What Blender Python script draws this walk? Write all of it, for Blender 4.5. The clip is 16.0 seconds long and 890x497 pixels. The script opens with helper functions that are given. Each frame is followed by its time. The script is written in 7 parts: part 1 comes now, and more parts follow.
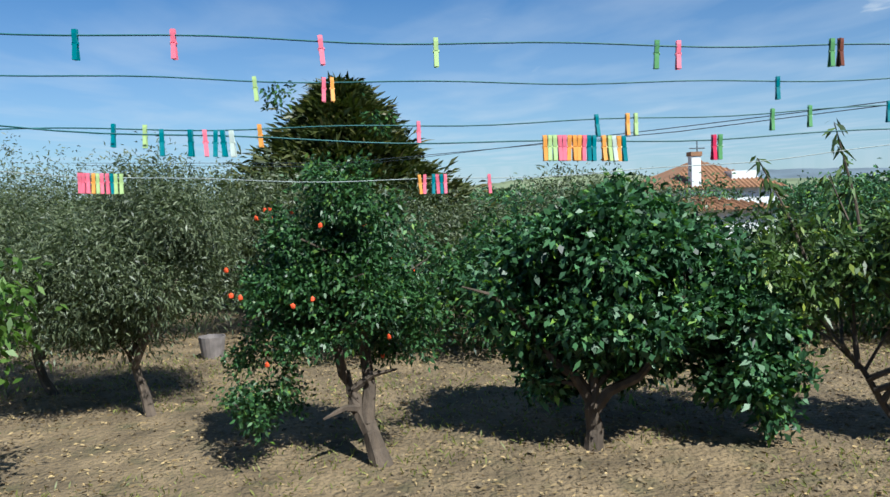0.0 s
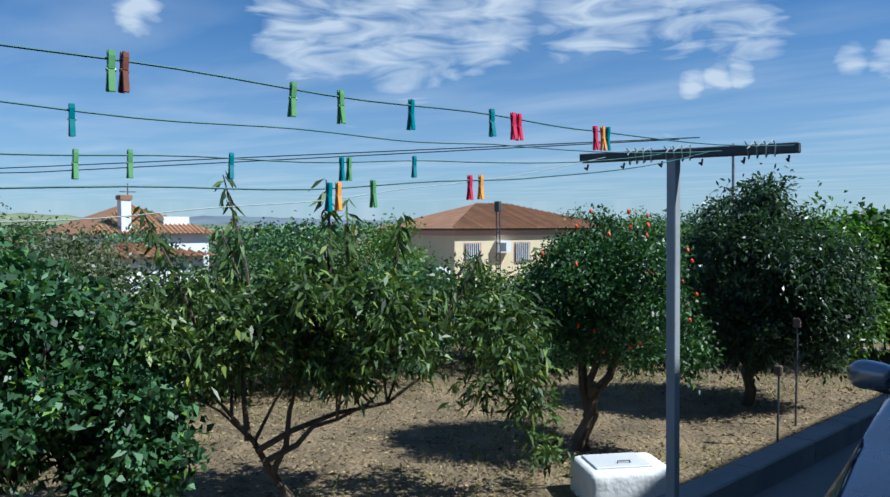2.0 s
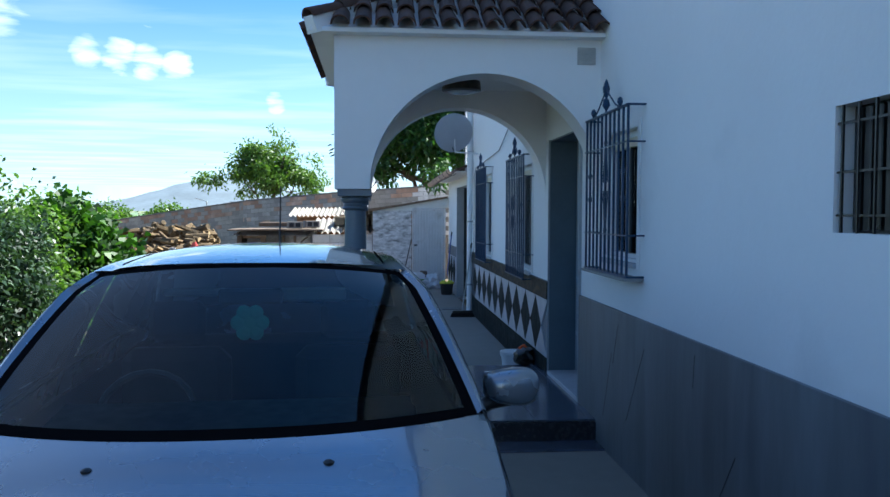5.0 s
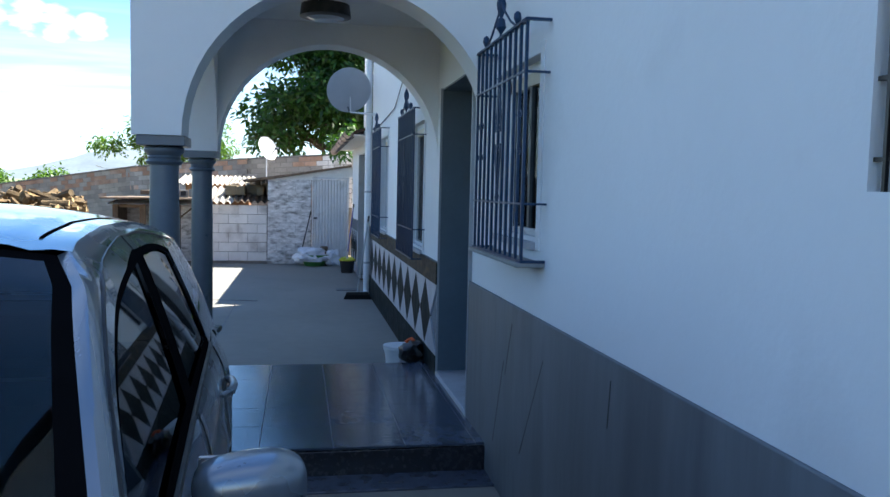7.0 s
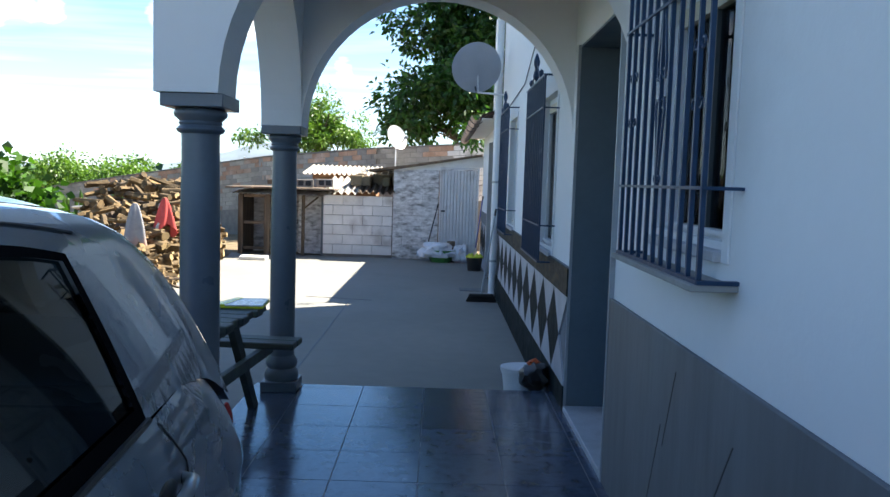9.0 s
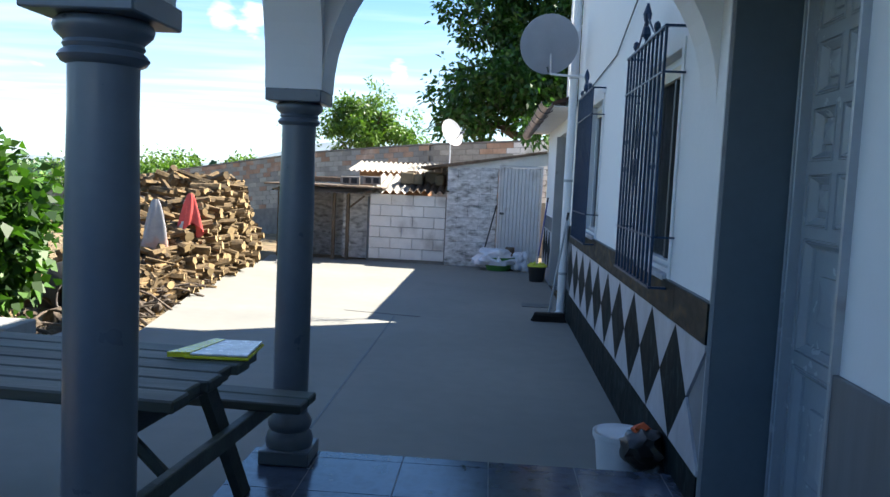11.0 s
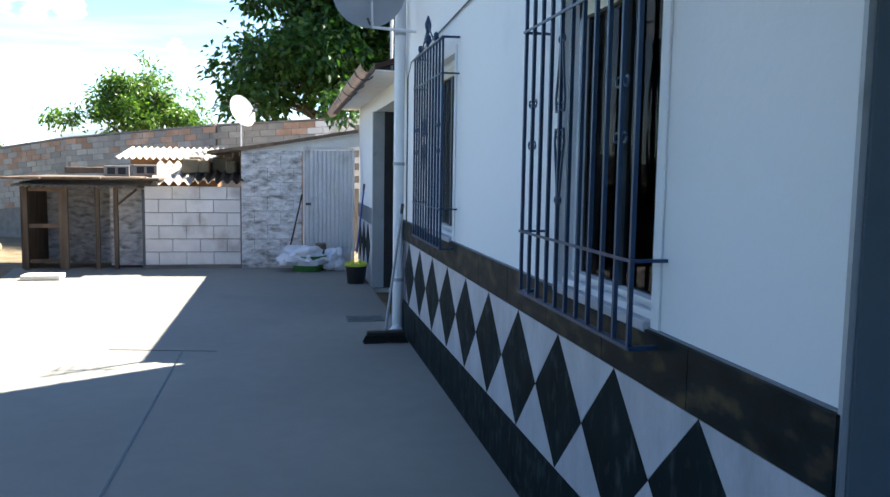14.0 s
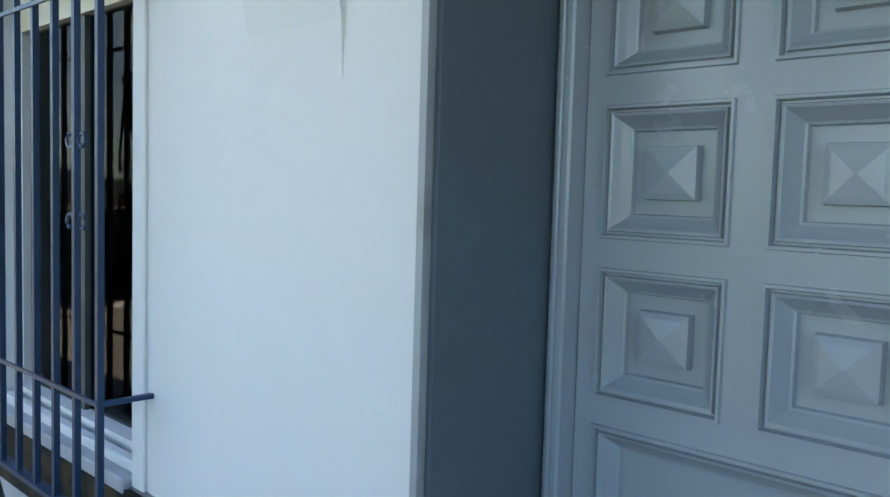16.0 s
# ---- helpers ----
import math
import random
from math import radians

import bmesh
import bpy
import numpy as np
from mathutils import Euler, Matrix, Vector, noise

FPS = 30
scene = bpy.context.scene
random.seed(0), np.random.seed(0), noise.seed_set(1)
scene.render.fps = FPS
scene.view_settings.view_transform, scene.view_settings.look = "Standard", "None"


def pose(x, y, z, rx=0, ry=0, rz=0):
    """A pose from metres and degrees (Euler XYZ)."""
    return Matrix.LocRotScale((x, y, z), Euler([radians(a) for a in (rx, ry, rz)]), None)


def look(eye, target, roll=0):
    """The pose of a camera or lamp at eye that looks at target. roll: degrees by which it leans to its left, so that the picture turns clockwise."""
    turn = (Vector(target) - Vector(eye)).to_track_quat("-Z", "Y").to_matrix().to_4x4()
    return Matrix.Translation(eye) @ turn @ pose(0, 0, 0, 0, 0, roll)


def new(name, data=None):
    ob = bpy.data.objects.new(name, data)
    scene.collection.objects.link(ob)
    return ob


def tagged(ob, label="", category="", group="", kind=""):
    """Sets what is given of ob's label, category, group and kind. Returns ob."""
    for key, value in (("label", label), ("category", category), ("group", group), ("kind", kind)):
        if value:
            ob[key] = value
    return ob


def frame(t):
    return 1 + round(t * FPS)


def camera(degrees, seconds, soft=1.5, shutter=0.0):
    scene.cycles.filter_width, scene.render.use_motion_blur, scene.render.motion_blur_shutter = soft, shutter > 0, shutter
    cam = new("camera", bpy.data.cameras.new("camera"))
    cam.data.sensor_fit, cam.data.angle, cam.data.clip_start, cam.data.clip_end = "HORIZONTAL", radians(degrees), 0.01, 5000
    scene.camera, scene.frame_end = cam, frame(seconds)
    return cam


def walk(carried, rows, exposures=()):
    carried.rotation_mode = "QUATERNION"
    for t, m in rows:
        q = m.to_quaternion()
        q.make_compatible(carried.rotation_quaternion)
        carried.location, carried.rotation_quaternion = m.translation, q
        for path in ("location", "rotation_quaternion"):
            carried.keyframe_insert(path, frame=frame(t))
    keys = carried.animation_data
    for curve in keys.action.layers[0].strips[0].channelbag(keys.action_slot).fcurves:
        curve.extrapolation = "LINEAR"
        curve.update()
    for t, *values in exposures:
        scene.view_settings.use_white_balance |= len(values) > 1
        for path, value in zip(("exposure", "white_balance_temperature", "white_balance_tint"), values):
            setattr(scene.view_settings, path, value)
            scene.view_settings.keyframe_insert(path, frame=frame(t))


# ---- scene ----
cam = camera(58.0, 16.0, soft=1.5)
PATH = [
    (0, (-1.198, -2.987, 1.773), (-3.183, -2.79, 1.636), -2.1),
    (0.5, (-1.397, -2.78, 1.8), (-3.338, -2.317, 1.668), -1.0),
    (0.7, (-1.457, -2.715, 1.805), (-3.364, -2.127, 1.676), -0.7),
    (1, (-1.592, -2.617, 1.809), (-3.417, -1.804, 1.7), -0.1),
    (1.5, (-1.753, -2.483, 1.825), (-3.4, -1.351, 1.755), -0.0),
    (2, (-1.818, -2.285, 1.83), (-3.251, -0.891, 1.774), -0.3),
    (2.5, (-1.856, -2.04, 1.844), (-3.001, -0.4, 1.83), 0.1),
    (3, (-1.922, -1.903, 1.829), (-2.623, -0.029, 1.822), 0.3),
    (3.5, (-2.006, -1.763, 1.815), (-2.329, 0.21, 1.808), -0.1),
    (4, (-1.955, -1.593, 1.784), (-2.076, 0.404, 1.755), -0.6),
    (4.5, (-1.816, -1.318, 1.779), (-1.813, 0.681, 1.736), -0.1),
    (5, (-1.705, -1.001, 1.745), (-1.533, 0.99, 1.659), 0.2),
    (5.2, (-1.627, -0.836, 1.755), (-1.36, 1.143, 1.660), 0.5),
    (7.3, (-1.045, 0.625, 1.638), (-0.686, 2.586, 1.490), 1.3),
    (7.5, (-0.994, 0.748, 1.626), (-0.720, 2.724, 1.480), 1.8),
    (8, (-0.900, 1.020, 1.630), (-0.795, 3.010, 1.462), 2.6),
    (8.5, (-0.885, 1.384, 1.628), (-0.844, 3.376, 1.456), 2.95),
    (9, (-0.850, 1.749, 1.606), (-0.831, 3.741, 1.439), 1.85),
    (11.3, (-1.021, 3.523, 1.546), (-1.145, 5.512, 1.378), 2.6),
    (11.5, (-1.065, 3.621, 1.561), (-1.2, 5.609, 1.389), 2.4),
    (12, (-1.108, 3.939, 1.539), (-1.301, 5.92, 1.348), 2.1),
    (12.5, (-1.135, 4.274, 1.548), (-1.361, 6.252, 1.359), 1.5),
    (13, (-1.225, 4.638, 1.525), (-1.38, 6.623, 1.34), 0.8),
    (13.5, (-1.233, 4.962, 1.545), (-1.097, 6.949, 1.358), 0.3),
    (14, (-1.136, 5.365, 1.57), (-0.743, 7.316, 1.374), 0.9),
    (14.5, (-1.04, 5.557, 1.673), (-0.433, 7.454, 1.486), 1.0),
    (15, (-0.955, 5.759, 1.714), (0.037, 7.486, 1.533), 1.4),
    (15.2, (-0.952, 5.824, 1.752), (0.205, 7.446, 1.577), 2.2),
    (15.5, (-0.888, 5.925, 1.785), (0.447, 7.405, 1.619), 1.6),
    (16, (-0.821, 5.98, 1.759), (0.636, 7.343, 1.622), 1.7),
]

EXPO = [(0.0, 0.6, 5800, 5), (2.5, 0.45, 5480, 6), (3.2, 0.52, 5480, 6), (3.8, 0.85, 5600, 6), (4.5, 1.33, 5700, 5), (5.0, 1.72, 5900, 6), (7.5, 2.2, 6650, 9), (9.0, 2.17, 6850, 9), (12.5, 1.86, 6600, 9), (13.5, 1.8, 6700, 9), (14.0, 2.32, 6800, 9), (14.5, 2.4, 7000, 9), (15.2, 2.9, 8000, 9), (16.0, 3.27, 8300, 8)]
walk(cam, [(t, look(e, g, r)) for t, e, g, r in PATH], EXPO)

# ---- sky, sun ----
SHADE = Vector((-0.72, -0.43, -1.0))          # the way the sunlight travels
to_sun = (-SHADE).normalized()
world = bpy.data.worlds.new("sky")
scene.world = world
world.use_nodes = True
wn, wl = world.node_tree.nodes, world.node_tree.links
wn.clear()
sky = wn.new("ShaderNodeTexSky")
sky.sky_type, sky.sun_disc = "NISHITA", False
sky.sun_elevation = math.asin(to_sun.z)
sky.sun_rotation = math.atan2(to_sun.x, to_sun.y)
sky.air_density, sky.dust_density, sky.ozone_density = 1.0, 0.15, 5.0
coord = wn.new("ShaderNodeTexCoord")


def wmath(op, a, b=None, c=None):
    n = wn.new("ShaderNodeMath")
    n.operation = op
    for i, v in enumerate((a, b, c)):
        if v is None:
            continue
        if isinstance(v, (int, float)):
            n.inputs[i].default_value = v
        else:
            wl.new(v, n.inputs[i])
    return n.outputs[0]


sep = wn.new("ShaderNodeSeparateXYZ")
wl.new(coord.outputs["Generated"], sep.inputs[0])
height = wmath("MAXIMUM", sep.outputs[2], 0.03)
flat = wn.new("ShaderNodeCombineXYZ")
wl.new(wmath("DIVIDE", sep.outputs[0], height), flat.inputs[0])
wl.new(wmath("DIVIDE", sep.outputs[1], height), flat.inputs[1])


def cloud_noise(scale, detail, stretch, turn, lo, hi):
    m = wn.new("ShaderNodeMapping")
    m.inputs["Rotation"].default_value = (0, 0, radians(turn))
    m.inputs["Scale"].default_value = (1, stretch, 1)
    wl.new(flat.outputs[0], m.inputs[0])
    n = wn.new("ShaderNodeTexNoise")
    n.inputs["Scale"].default_value, n.inputs["Detail"].default_value = scale, detail
    n.inputs["Distortion"].default_value = 0.3
    wl.new(m.outputs[0], n.inputs[0])
    r = wn.new("ShaderNodeMapRange")
    r.inputs[1].default_value, r.inputs[2].default_value = lo, hi
    wl.new(n.outputs["Fac"], r.inputs[0])
    return r.outputs[0]


CLOUDS = [((-0.79, 0.56, 0.245), 6.0), ((-0.73, 0.64, 0.235), 6.5), ((-0.66, 0.70, 0.27), 6.5), ((-0.568, 0.784, 0.254), 5.0), ((-0.527, 0.808, 0.262), 5.0), ((-0.469, 0.843, 0.262), 5.0), ((-0.41, 0.88, 0.232), 4.5),
          ((-0.475, 0.866, 0.165), 1.5), ((-0.45, 0.878, 0.168), 1.5), ((-0.425, 0.890, 0.174), 1.4), ((-0.32, 0.930, 0.180), 1.6), ((-0.289, 0.941, 0.178), 1.7), ((-0.26, 0.951, 0.172), 1.6), ((-0.23, 0.959, 0.168), 1.5), ((-0.12, 0.985, 0.134), 1.1), ((-0.89, 0.39, 0.237), 2.0)]
veil = cloud_noise(0.45, 6, 2.2, 35, 0.44, 0.80)


def puff(direction, reach, stretch=1.0):
    """Soft mask round a direction of the sky, broken up by the cloud noise."""
    d = Vector(direction).normalized()
    dot = wn.new("ShaderNodeVectorMath")
    dot.operation = "DOT_PRODUCT"
    wl.new(coord.outputs["Generated"], dot.inputs[0])
    dot.inputs[1].default_value = d
    r = wn.new("ShaderNodeMapRange")
    r.interpolation_type = "SMOOTHSTEP"
    r.inputs[1].default_value, r.inputs[2].default_value = math.cos(radians(reach)), 1.0
    wl.new(dot.outputs["Value"], r.inputs[0])
    return r.outputs[0]


mp_ = wn.new("ShaderNodeMapping")
mp_.inputs["Scale"].default_value = (1, 1, 3.4)
wl.new(coord.outputs["Generated"], mp_.inputs[0])
billow = wn.new("ShaderNodeTexNoise")
billow.inputs["Scale"].default_value, billow.inputs["Detail"].default_value, billow.inputs["Distortion"].default_value = 13.0, 9, 0.9
wl.new(mp_.outputs[0], billow.inputs[0])
mask = None
for direction, reach in CLOUDS:
    m_ = puff(direction, reach)
    mask = m_ if mask is None else wmath("MAXIMUM", mask, m_)
cl_r = wn.new("ShaderNodeMapRange")
cl_r.inputs[1].default_value, cl_r.inputs[2].default_value = 0.55, 0.86
wl.new(wmath("ADD", wmath("MULTIPLY", mask, 0.36), wmath("MULTIPLY", wmath("SUBTRACT", billow.outputs["Fac"], 0.12), 0.95)), cl_r.inputs[0])
puffs = cl_r.outputs[0]
low_haze = wn.new("ShaderNodeMapRange")
low_haze.inputs[1].default_value, low_haze.inputs[2].default_value = -0.02, 0.26
low_haze.inputs[3].default_value, low_haze.inputs[4].default_value = 0.45, 0.0
wl.new(sep.outputs[2], low_haze.inputs[0])
cover = wmath("MINIMUM", wmath("ADD", wmath("ADD", wmath("MULTIPLY", veil, 0.32), wmath("MULTIPLY", puffs, 0.9)), low_haze.outputs[0]), 0.95)
mix = wn.new("ShaderNodeMix")
mix.data_type = "RGBA"
wl.new(cover, mix.inputs["Factor"])
deep = wn.new("ShaderNodeMix")
deep.data_type, deep.blend_type = "RGBA", "MULTIPLY"
deep.inputs["Factor"].default_value = 1.0
wl.new(sky.outputs[0], deep.inputs["A"])
deep.inputs["B"].default_value = (0.62, 0.94, 1.16, 1)
wl.new(deep.outputs["Result"], mix.inputs["A"])
mix.inputs["B"].default_value = (8.4, 9.0, 9.6, 1)
bg = wn.new("ShaderNodeBackground")
bg.inputs["Strength"].default_value = 0.055
wl.new(mix.outputs["Result"], bg.inputs["Color"])
wout = wn.new("ShaderNodeOutputWorld")
wl.new(bg.outputs[0], wout.inputs[0])

sun = new("sun", bpy.data.lights.new("sun", "SUN"))
sun.data.energy, sun.data.angle, sun.data.color = 5.0, radians(0.53), (1.0, 0.95, 0.86)
sun.matrix_world = look((30, 20, 40), tuple(Vector((30, 20, 40)) + SHADE))
tagged(sun, kind="structure")

# ---- materials ----


def mat(name, color, rough=0.7, metal=0.0, var=0.18, scale=6.0, bump=0.15, bscale=60.0, dark=None, stain=0.0, sscale=1.5, island=0.0, obj=0.0, stretch=(1, 1, 1), spec=0.5, bdist=0.004):
    """A rough painted or mineral surface with variation at two scales, stains and relief."""
    m = bpy.data.materials.new(name)
    m.use_nodes = True
    n, l = m.node_tree.nodes, m.node_tree.links
    b = n["Principled BSDF"]
    b.inputs["Roughness"].default_value, b.inputs["Metallic"].default_value = rough, metal
    b.inputs["Specular IOR Level"].default_value = spec
    tc = n.new("ShaderNodeNewGeometry")
    mp = n.new("ShaderNodeMapping")
    mp.inputs["Scale"].default_value = stretch
    l.new(tc.outputs["Position"], mp.inputs[0])

    def noise_of(s, d=5):
        t = n.new("ShaderNodeTexNoise")
        t.inputs["Scale"].default_value, t.inputs["Detail"].default_value = s, d
        l.new(mp.outputs[0], t.inputs[0])
        return t.outputs["Fac"]

    def mixc(fac, a, c, kind="MIX"):
        x = n.new("ShaderNodeMix")
        x.data_type, x.blend_type = "RGBA", kind
        for v, s in ((fac, "Factor"), (a, "A"), (c, "B")):
            if isinstance(v, (int, float)):
                x.inputs[s].default_value = v
            elif isinstance(v, tuple):
                x.inputs[s].default_value = (*v, 1)
            else:
                l.new(v, x.inputs[s])
        return x.outputs["Result"]

    def rng(v, a, c, d=0.0, e=1.0):
        r = n.new("ShaderNodeMapRange")
        for i, q in enumerate((a, c, d, e)):
            r.inputs[i + 1].default_value = q
        l.new(v, r.inputs[0])
        return r.outputs[0]

    lo = tuple(c * (1 - var) for c in color)
    hi = tuple(min(1, c * (1 + var)) for c in color)
    col = mixc(rng(noise_of(scale), 0.3, 0.7), lo, hi)
    col = mixc(rng(noise_of(scale * 9, 3), 0.35, 0.65, 0.0, min(0.5, 3 * var)), col, mixc(1.0, col, (0.8, 0.8, 0.8), "MULTIPLY"))
    if stain > 0:
        col = mixc(rng(noise_of(sscale, 8), 0.62 - 0.2 * stain, 0.72, 0.0, min(1.0, 0.5 + 0.5 * stain)), col, dark or tuple(c * 0.4 for c in color))
    if island > 0:
        g = n.new("ShaderNodeNewGeometry")
        col = mixc(1.0, col, mixc(g.outputs["Random Per Island"], (1 - island,) * 3, (1 + island, 1 + island * 0.9, 1 + island * 0.6)), "MULTIPLY")
    if obj > 0:
        g = n.new("ShaderNodeObjectInfo")
        col = mixc(1.0, col, mixc(g.outputs["Random"], (1 - obj,) * 3, (1 + obj,) * 3), "MULTIPLY")
    l.new(col, b.inputs["Base Color"])
    l.new(rng(noise_of(scale * 2), 0.2, 0.8, max(0.02, rough - 0.1), min(1, rough + 0.1)), b.inputs["Roughness"])
    if bump > 0:
        bp = n.new("ShaderNodeBump")
        bp.inputs["Strength"].default_value, bp.inputs["Distance"].default_value = bump, bdist
        l.new(noise_of(bscale, 4), bp.inputs["Height"])
        l.new(bp.outputs[0], b.inputs["Normal"])
    return m


def leafmat(name, a, c, back=0.15, rough=0.45, odd=None):
    """Leaves: colour drawn leaf by leaf between two greens, light shining through."""
    m = bpy.data.materials.new(name)
    m.use_nodes = True
    n, l = m.node_tree.nodes, m.node_tree.links
    b = n["Principled BSDF"]
    b.inputs["Roughness"].default_value = rough
    b.inputs["Specular IOR Level"].default_value = 0.42
    g = n.new("ShaderNodeNewGeometry")
    r = n.new("ShaderNodeValToRGB")
    r.color_ramp.elements[0].color, r.color_ramp.elements[1].color = (*a, 1), (*c, 1)
    if odd:
        r.color_ramp.elements[1].position = 0.9
        e = r.color_ramp.elements.new(0.985)
        e.color = (*odd, 1)
    l.new(g.outputs["Random Per Island"], r.inputs[0])
    l.new(r.outputs[0], b.inputs["Base Color"])
    t = n.new("ShaderNodeBsdfTranslucent")
    mx = n.new("ShaderNodeMix")
    mx.data_type, mx.blend_type = "RGBA", "MULTIPLY"
    mx.inputs["Factor"].default_value = 1
    l.new(r.outputs[0], mx.inputs["A"])
    mx.inputs["B"].default_value = (1.6, 1.9, 0.7, 1)
    l.new(mx.outputs["Result"], t.inputs[0])
    s = n.new("ShaderNodeMixShader")
    s.inputs[0].default_value = back
    l.new(b.outputs[0], s.inputs[1])
    l.new(t.outputs[0], s.inputs[2])
    l.new(s.outputs[0], n["Material Output"].inputs[0])
    return m


def glassmat(name, tint, rough=0.02, clear=0.5, ior=1.6):
    """Pane: dark tint seen through, mirror-like by Fresnel."""
    m = bpy.data.materials.new(name)
    m.use_nodes = True
    n, l = m.node_tree.nodes, m.node_tree.links
    n.remove(n["Principled BSDF"])
    t = n.new("ShaderNodeBsdfTransparent")
    t.inputs[0].default_value = tuple(c * clear for c in tint) + (1,)
    g = n.new("ShaderNodeBsdfGlossy")
    g.inputs["Roughness"].default_value = rough
    f = n.new("ShaderNodeFresnel")
    f.inputs[0].default_value = ior
    s = n.new("ShaderNodeMixShader")
    l.new(f.outputs[0], s.inputs[0])
    l.new(t.outputs[0], s.inputs[1])
    l.new(g.outputs[0], s.inputs[2])
    l.new(s.outputs[0], n["Material Output"].inputs[0])
    return m


M_WHITE = mat("white_render", (0.74, 0.76, 0.77), 0.75, var=0.018, scale=1.5, bump=0.22, bscale=30, stain=0.03, dark=(0.58, 0.6, 0.61), sscale=0.8, bdist=0.006)
M_GREY = mat("grey_paint_wall", (0.13, 0.145, 0.16), 0.6, var=0.2, scale=2.5, bump=0.3, bscale=30, stain=0.45, dark=(0.075, 0.085, 0.10), sscale=4, stretch=(1, 1, 0.16))
M_JAMB = mat("grey_gloss_paint", (0.105, 0.145, 0.175), 0.42, var=0.08, scale=3, bump=0.08, bscale=20)
M_DOOR = mat("grey_painted_wood", (0.36, 0.41, 0.45), 0.22, var=0.03, scale=7, bump=0.5, bscale=45, stain=0.0, dark=(0.23, 0.27, 0.30), sscale=5, bdist=0.002)
M_COLUMN = mat("slate_blue_column_paint", (0.105, 0.135, 0.17), 0.33, var=0.08, scale=4, bump=0.05, bscale=20)
M_IRON = mat("dark_blue_iron_paint", (0.014, 0.045, 0.10), 0.42, var=0.15, scale=15, bump=0.08, bscale=80, spec=0.3)
M_CONC = mat("concrete_slab", (0.195, 0.192, 0.175), 0.8, var=0.10, scale=0.7, bump=0.2, bscale=90, stain=0.35, dark=(0.165, 0.165, 0.15), sscale=0.9, bdist=0.002)
M_KERB = mat("concrete_kerb", (0.28, 0.28, 0.27), 0.9, var=0.15, scale=3, bump=0.5, bscale=50, stain=0.3, dark=(0.13, 0.13, 0.12), sscale=3)
M_TILE = mat("dark_slate_tile", (0.075, 0.095, 0.14), 0.16, var=0.35, scale=9, bump=0.05, bscale=30, stain=0.6, dark=(0.010, 0.013, 0.022), sscale=9, obj=0.15, spec=0.6)
M_GROUT = mat("tile_joint", (0.20, 0.21, 0.23), 0.9, var=0.1)
M_GRANITE = mat("black_riser_stone", (0.02, 0.022, 0.028), 0.25, var=0.3, scale=20, bump=0.05)
M_DARKST = mat("dark_green_marble", (0.005, 0.013, 0.015), 0.6, var=0.5, scale=5, bump=0.1, bscale=30, stain=0.5, dark=(0.04, 0.055, 0.06), sscale=22, stretch=(1, 1, 0.5), spec=0.06)
M_LIGHTST = mat("pale_grey_marble", (0.42, 0.44, 0.48), 0.5, var=0.13, scale=7, bump=0.08, bscale=30, stain=0.35, dark=(0.32, 0.34, 0.38), sscale=10, stretch=(1, 1, 0.5))
M_BAND2 = mat("dark_brown_stone_band", (0.012, 0.018, 0.019), 0.5, var=0.6, scale=6, bump=0.1, bscale=30, stain=0.5, dark=(0.12, 0.080, 0.034), sscale=6, stretch=(1, 1, 2.0), spec=0.08)
M_SOIL = mat("dry_soil", (0.20, 0.145, 0.08), 0.95, var=0.4, scale=2.6, bump=1.0, bscale=22, stain=0.4, dark=(0.085, 0.08, 0.035), sscale=3.5, bdist=0.06)
M_STRAW = mat("straw_bits", (0.30, 0.225, 0.12), 0.9, var=0.2, island=0.5, bump=0)
M_STONE = mat("soil_clods", (0.17, 0.135, 0.09), 0.95, var=0.2, island=0.4, bump=0.4)
M_ROOF = mat("old_brown_clay_tile", (0.065, 0.030, 0.019), 0.85, var=0.35, scale=7, bump=0.4, bscale=60, stain=0.6, dark=(0.03, 0.024, 0.02), sscale=7, obj=0.3)
M_ROOF2 = mat("orange_clay_roof", (0.33, 0.17, 0.09), 0.85, var=0.2, scale=2, bump=0.2, island=0.25)
M_CREAM = mat("cream_render", (0.74, 0.62, 0.40), 0.8, var=0.05, scale=1)
M_PINK = mat("pinkish_cornice", (0.55, 0.33, 0.26), 0.8, var=0.06, scale=1)
M_BARK = mat("grey_brown_bark", (0.10, 0.075, 0.055), 0.95, var=0.4, scale=12, bump=1.0, bscale=40, stretch=(1, 1, 0.3), bdist=0.012)
M_LOG = mat("split_log_bark", (0.155, 0.105, 0.052), 0.95, var=0.5, scale=9, bump=0.8, bscale=40, island=0.45, bdist=0.01)
M_LOGEND = mat("cut_log_end", (0.42, 0.30, 0.15), 0.9, var=0.25, scale=14, bump=0.3, island=0.35)
M_POLE = mat("grey_painted_steel", (0.33, 0.36, 0.38), 0.45, var=0.08, scale=4, bump=0.06, stain=0.15, dark=(0.2, 0.2, 0.2), sscale=6)
M_BAR = mat("dark_grey_steel_bar", (0.06, 0.075, 0.085), 0.5, var=0.2, scale=8, bump=0.1)
M_WIRE = mat("teal_plastic_line", (0.02, 0.12, 0.12), 0.5, var=0.1, bump=0)
M_WIREG = mat("pale_line", (0.35, 0.4, 0.38), 0.6, var=0.1, bump=0)
M_BODY = mat("silver_grey_car_paint", (0.20, 0.24, 0.29), 0.26, metal=0.6, var=0.02, scale=2, bump=0, spec=0.6)
M_BODY.node_tree.nodes["Principled BSDF"].inputs["Coat Weight"].default_value = 1.0
M_BODY.node_tree.nodes["Principled BSDF"].inputs["Coat Roughness"].default_value = 0.03
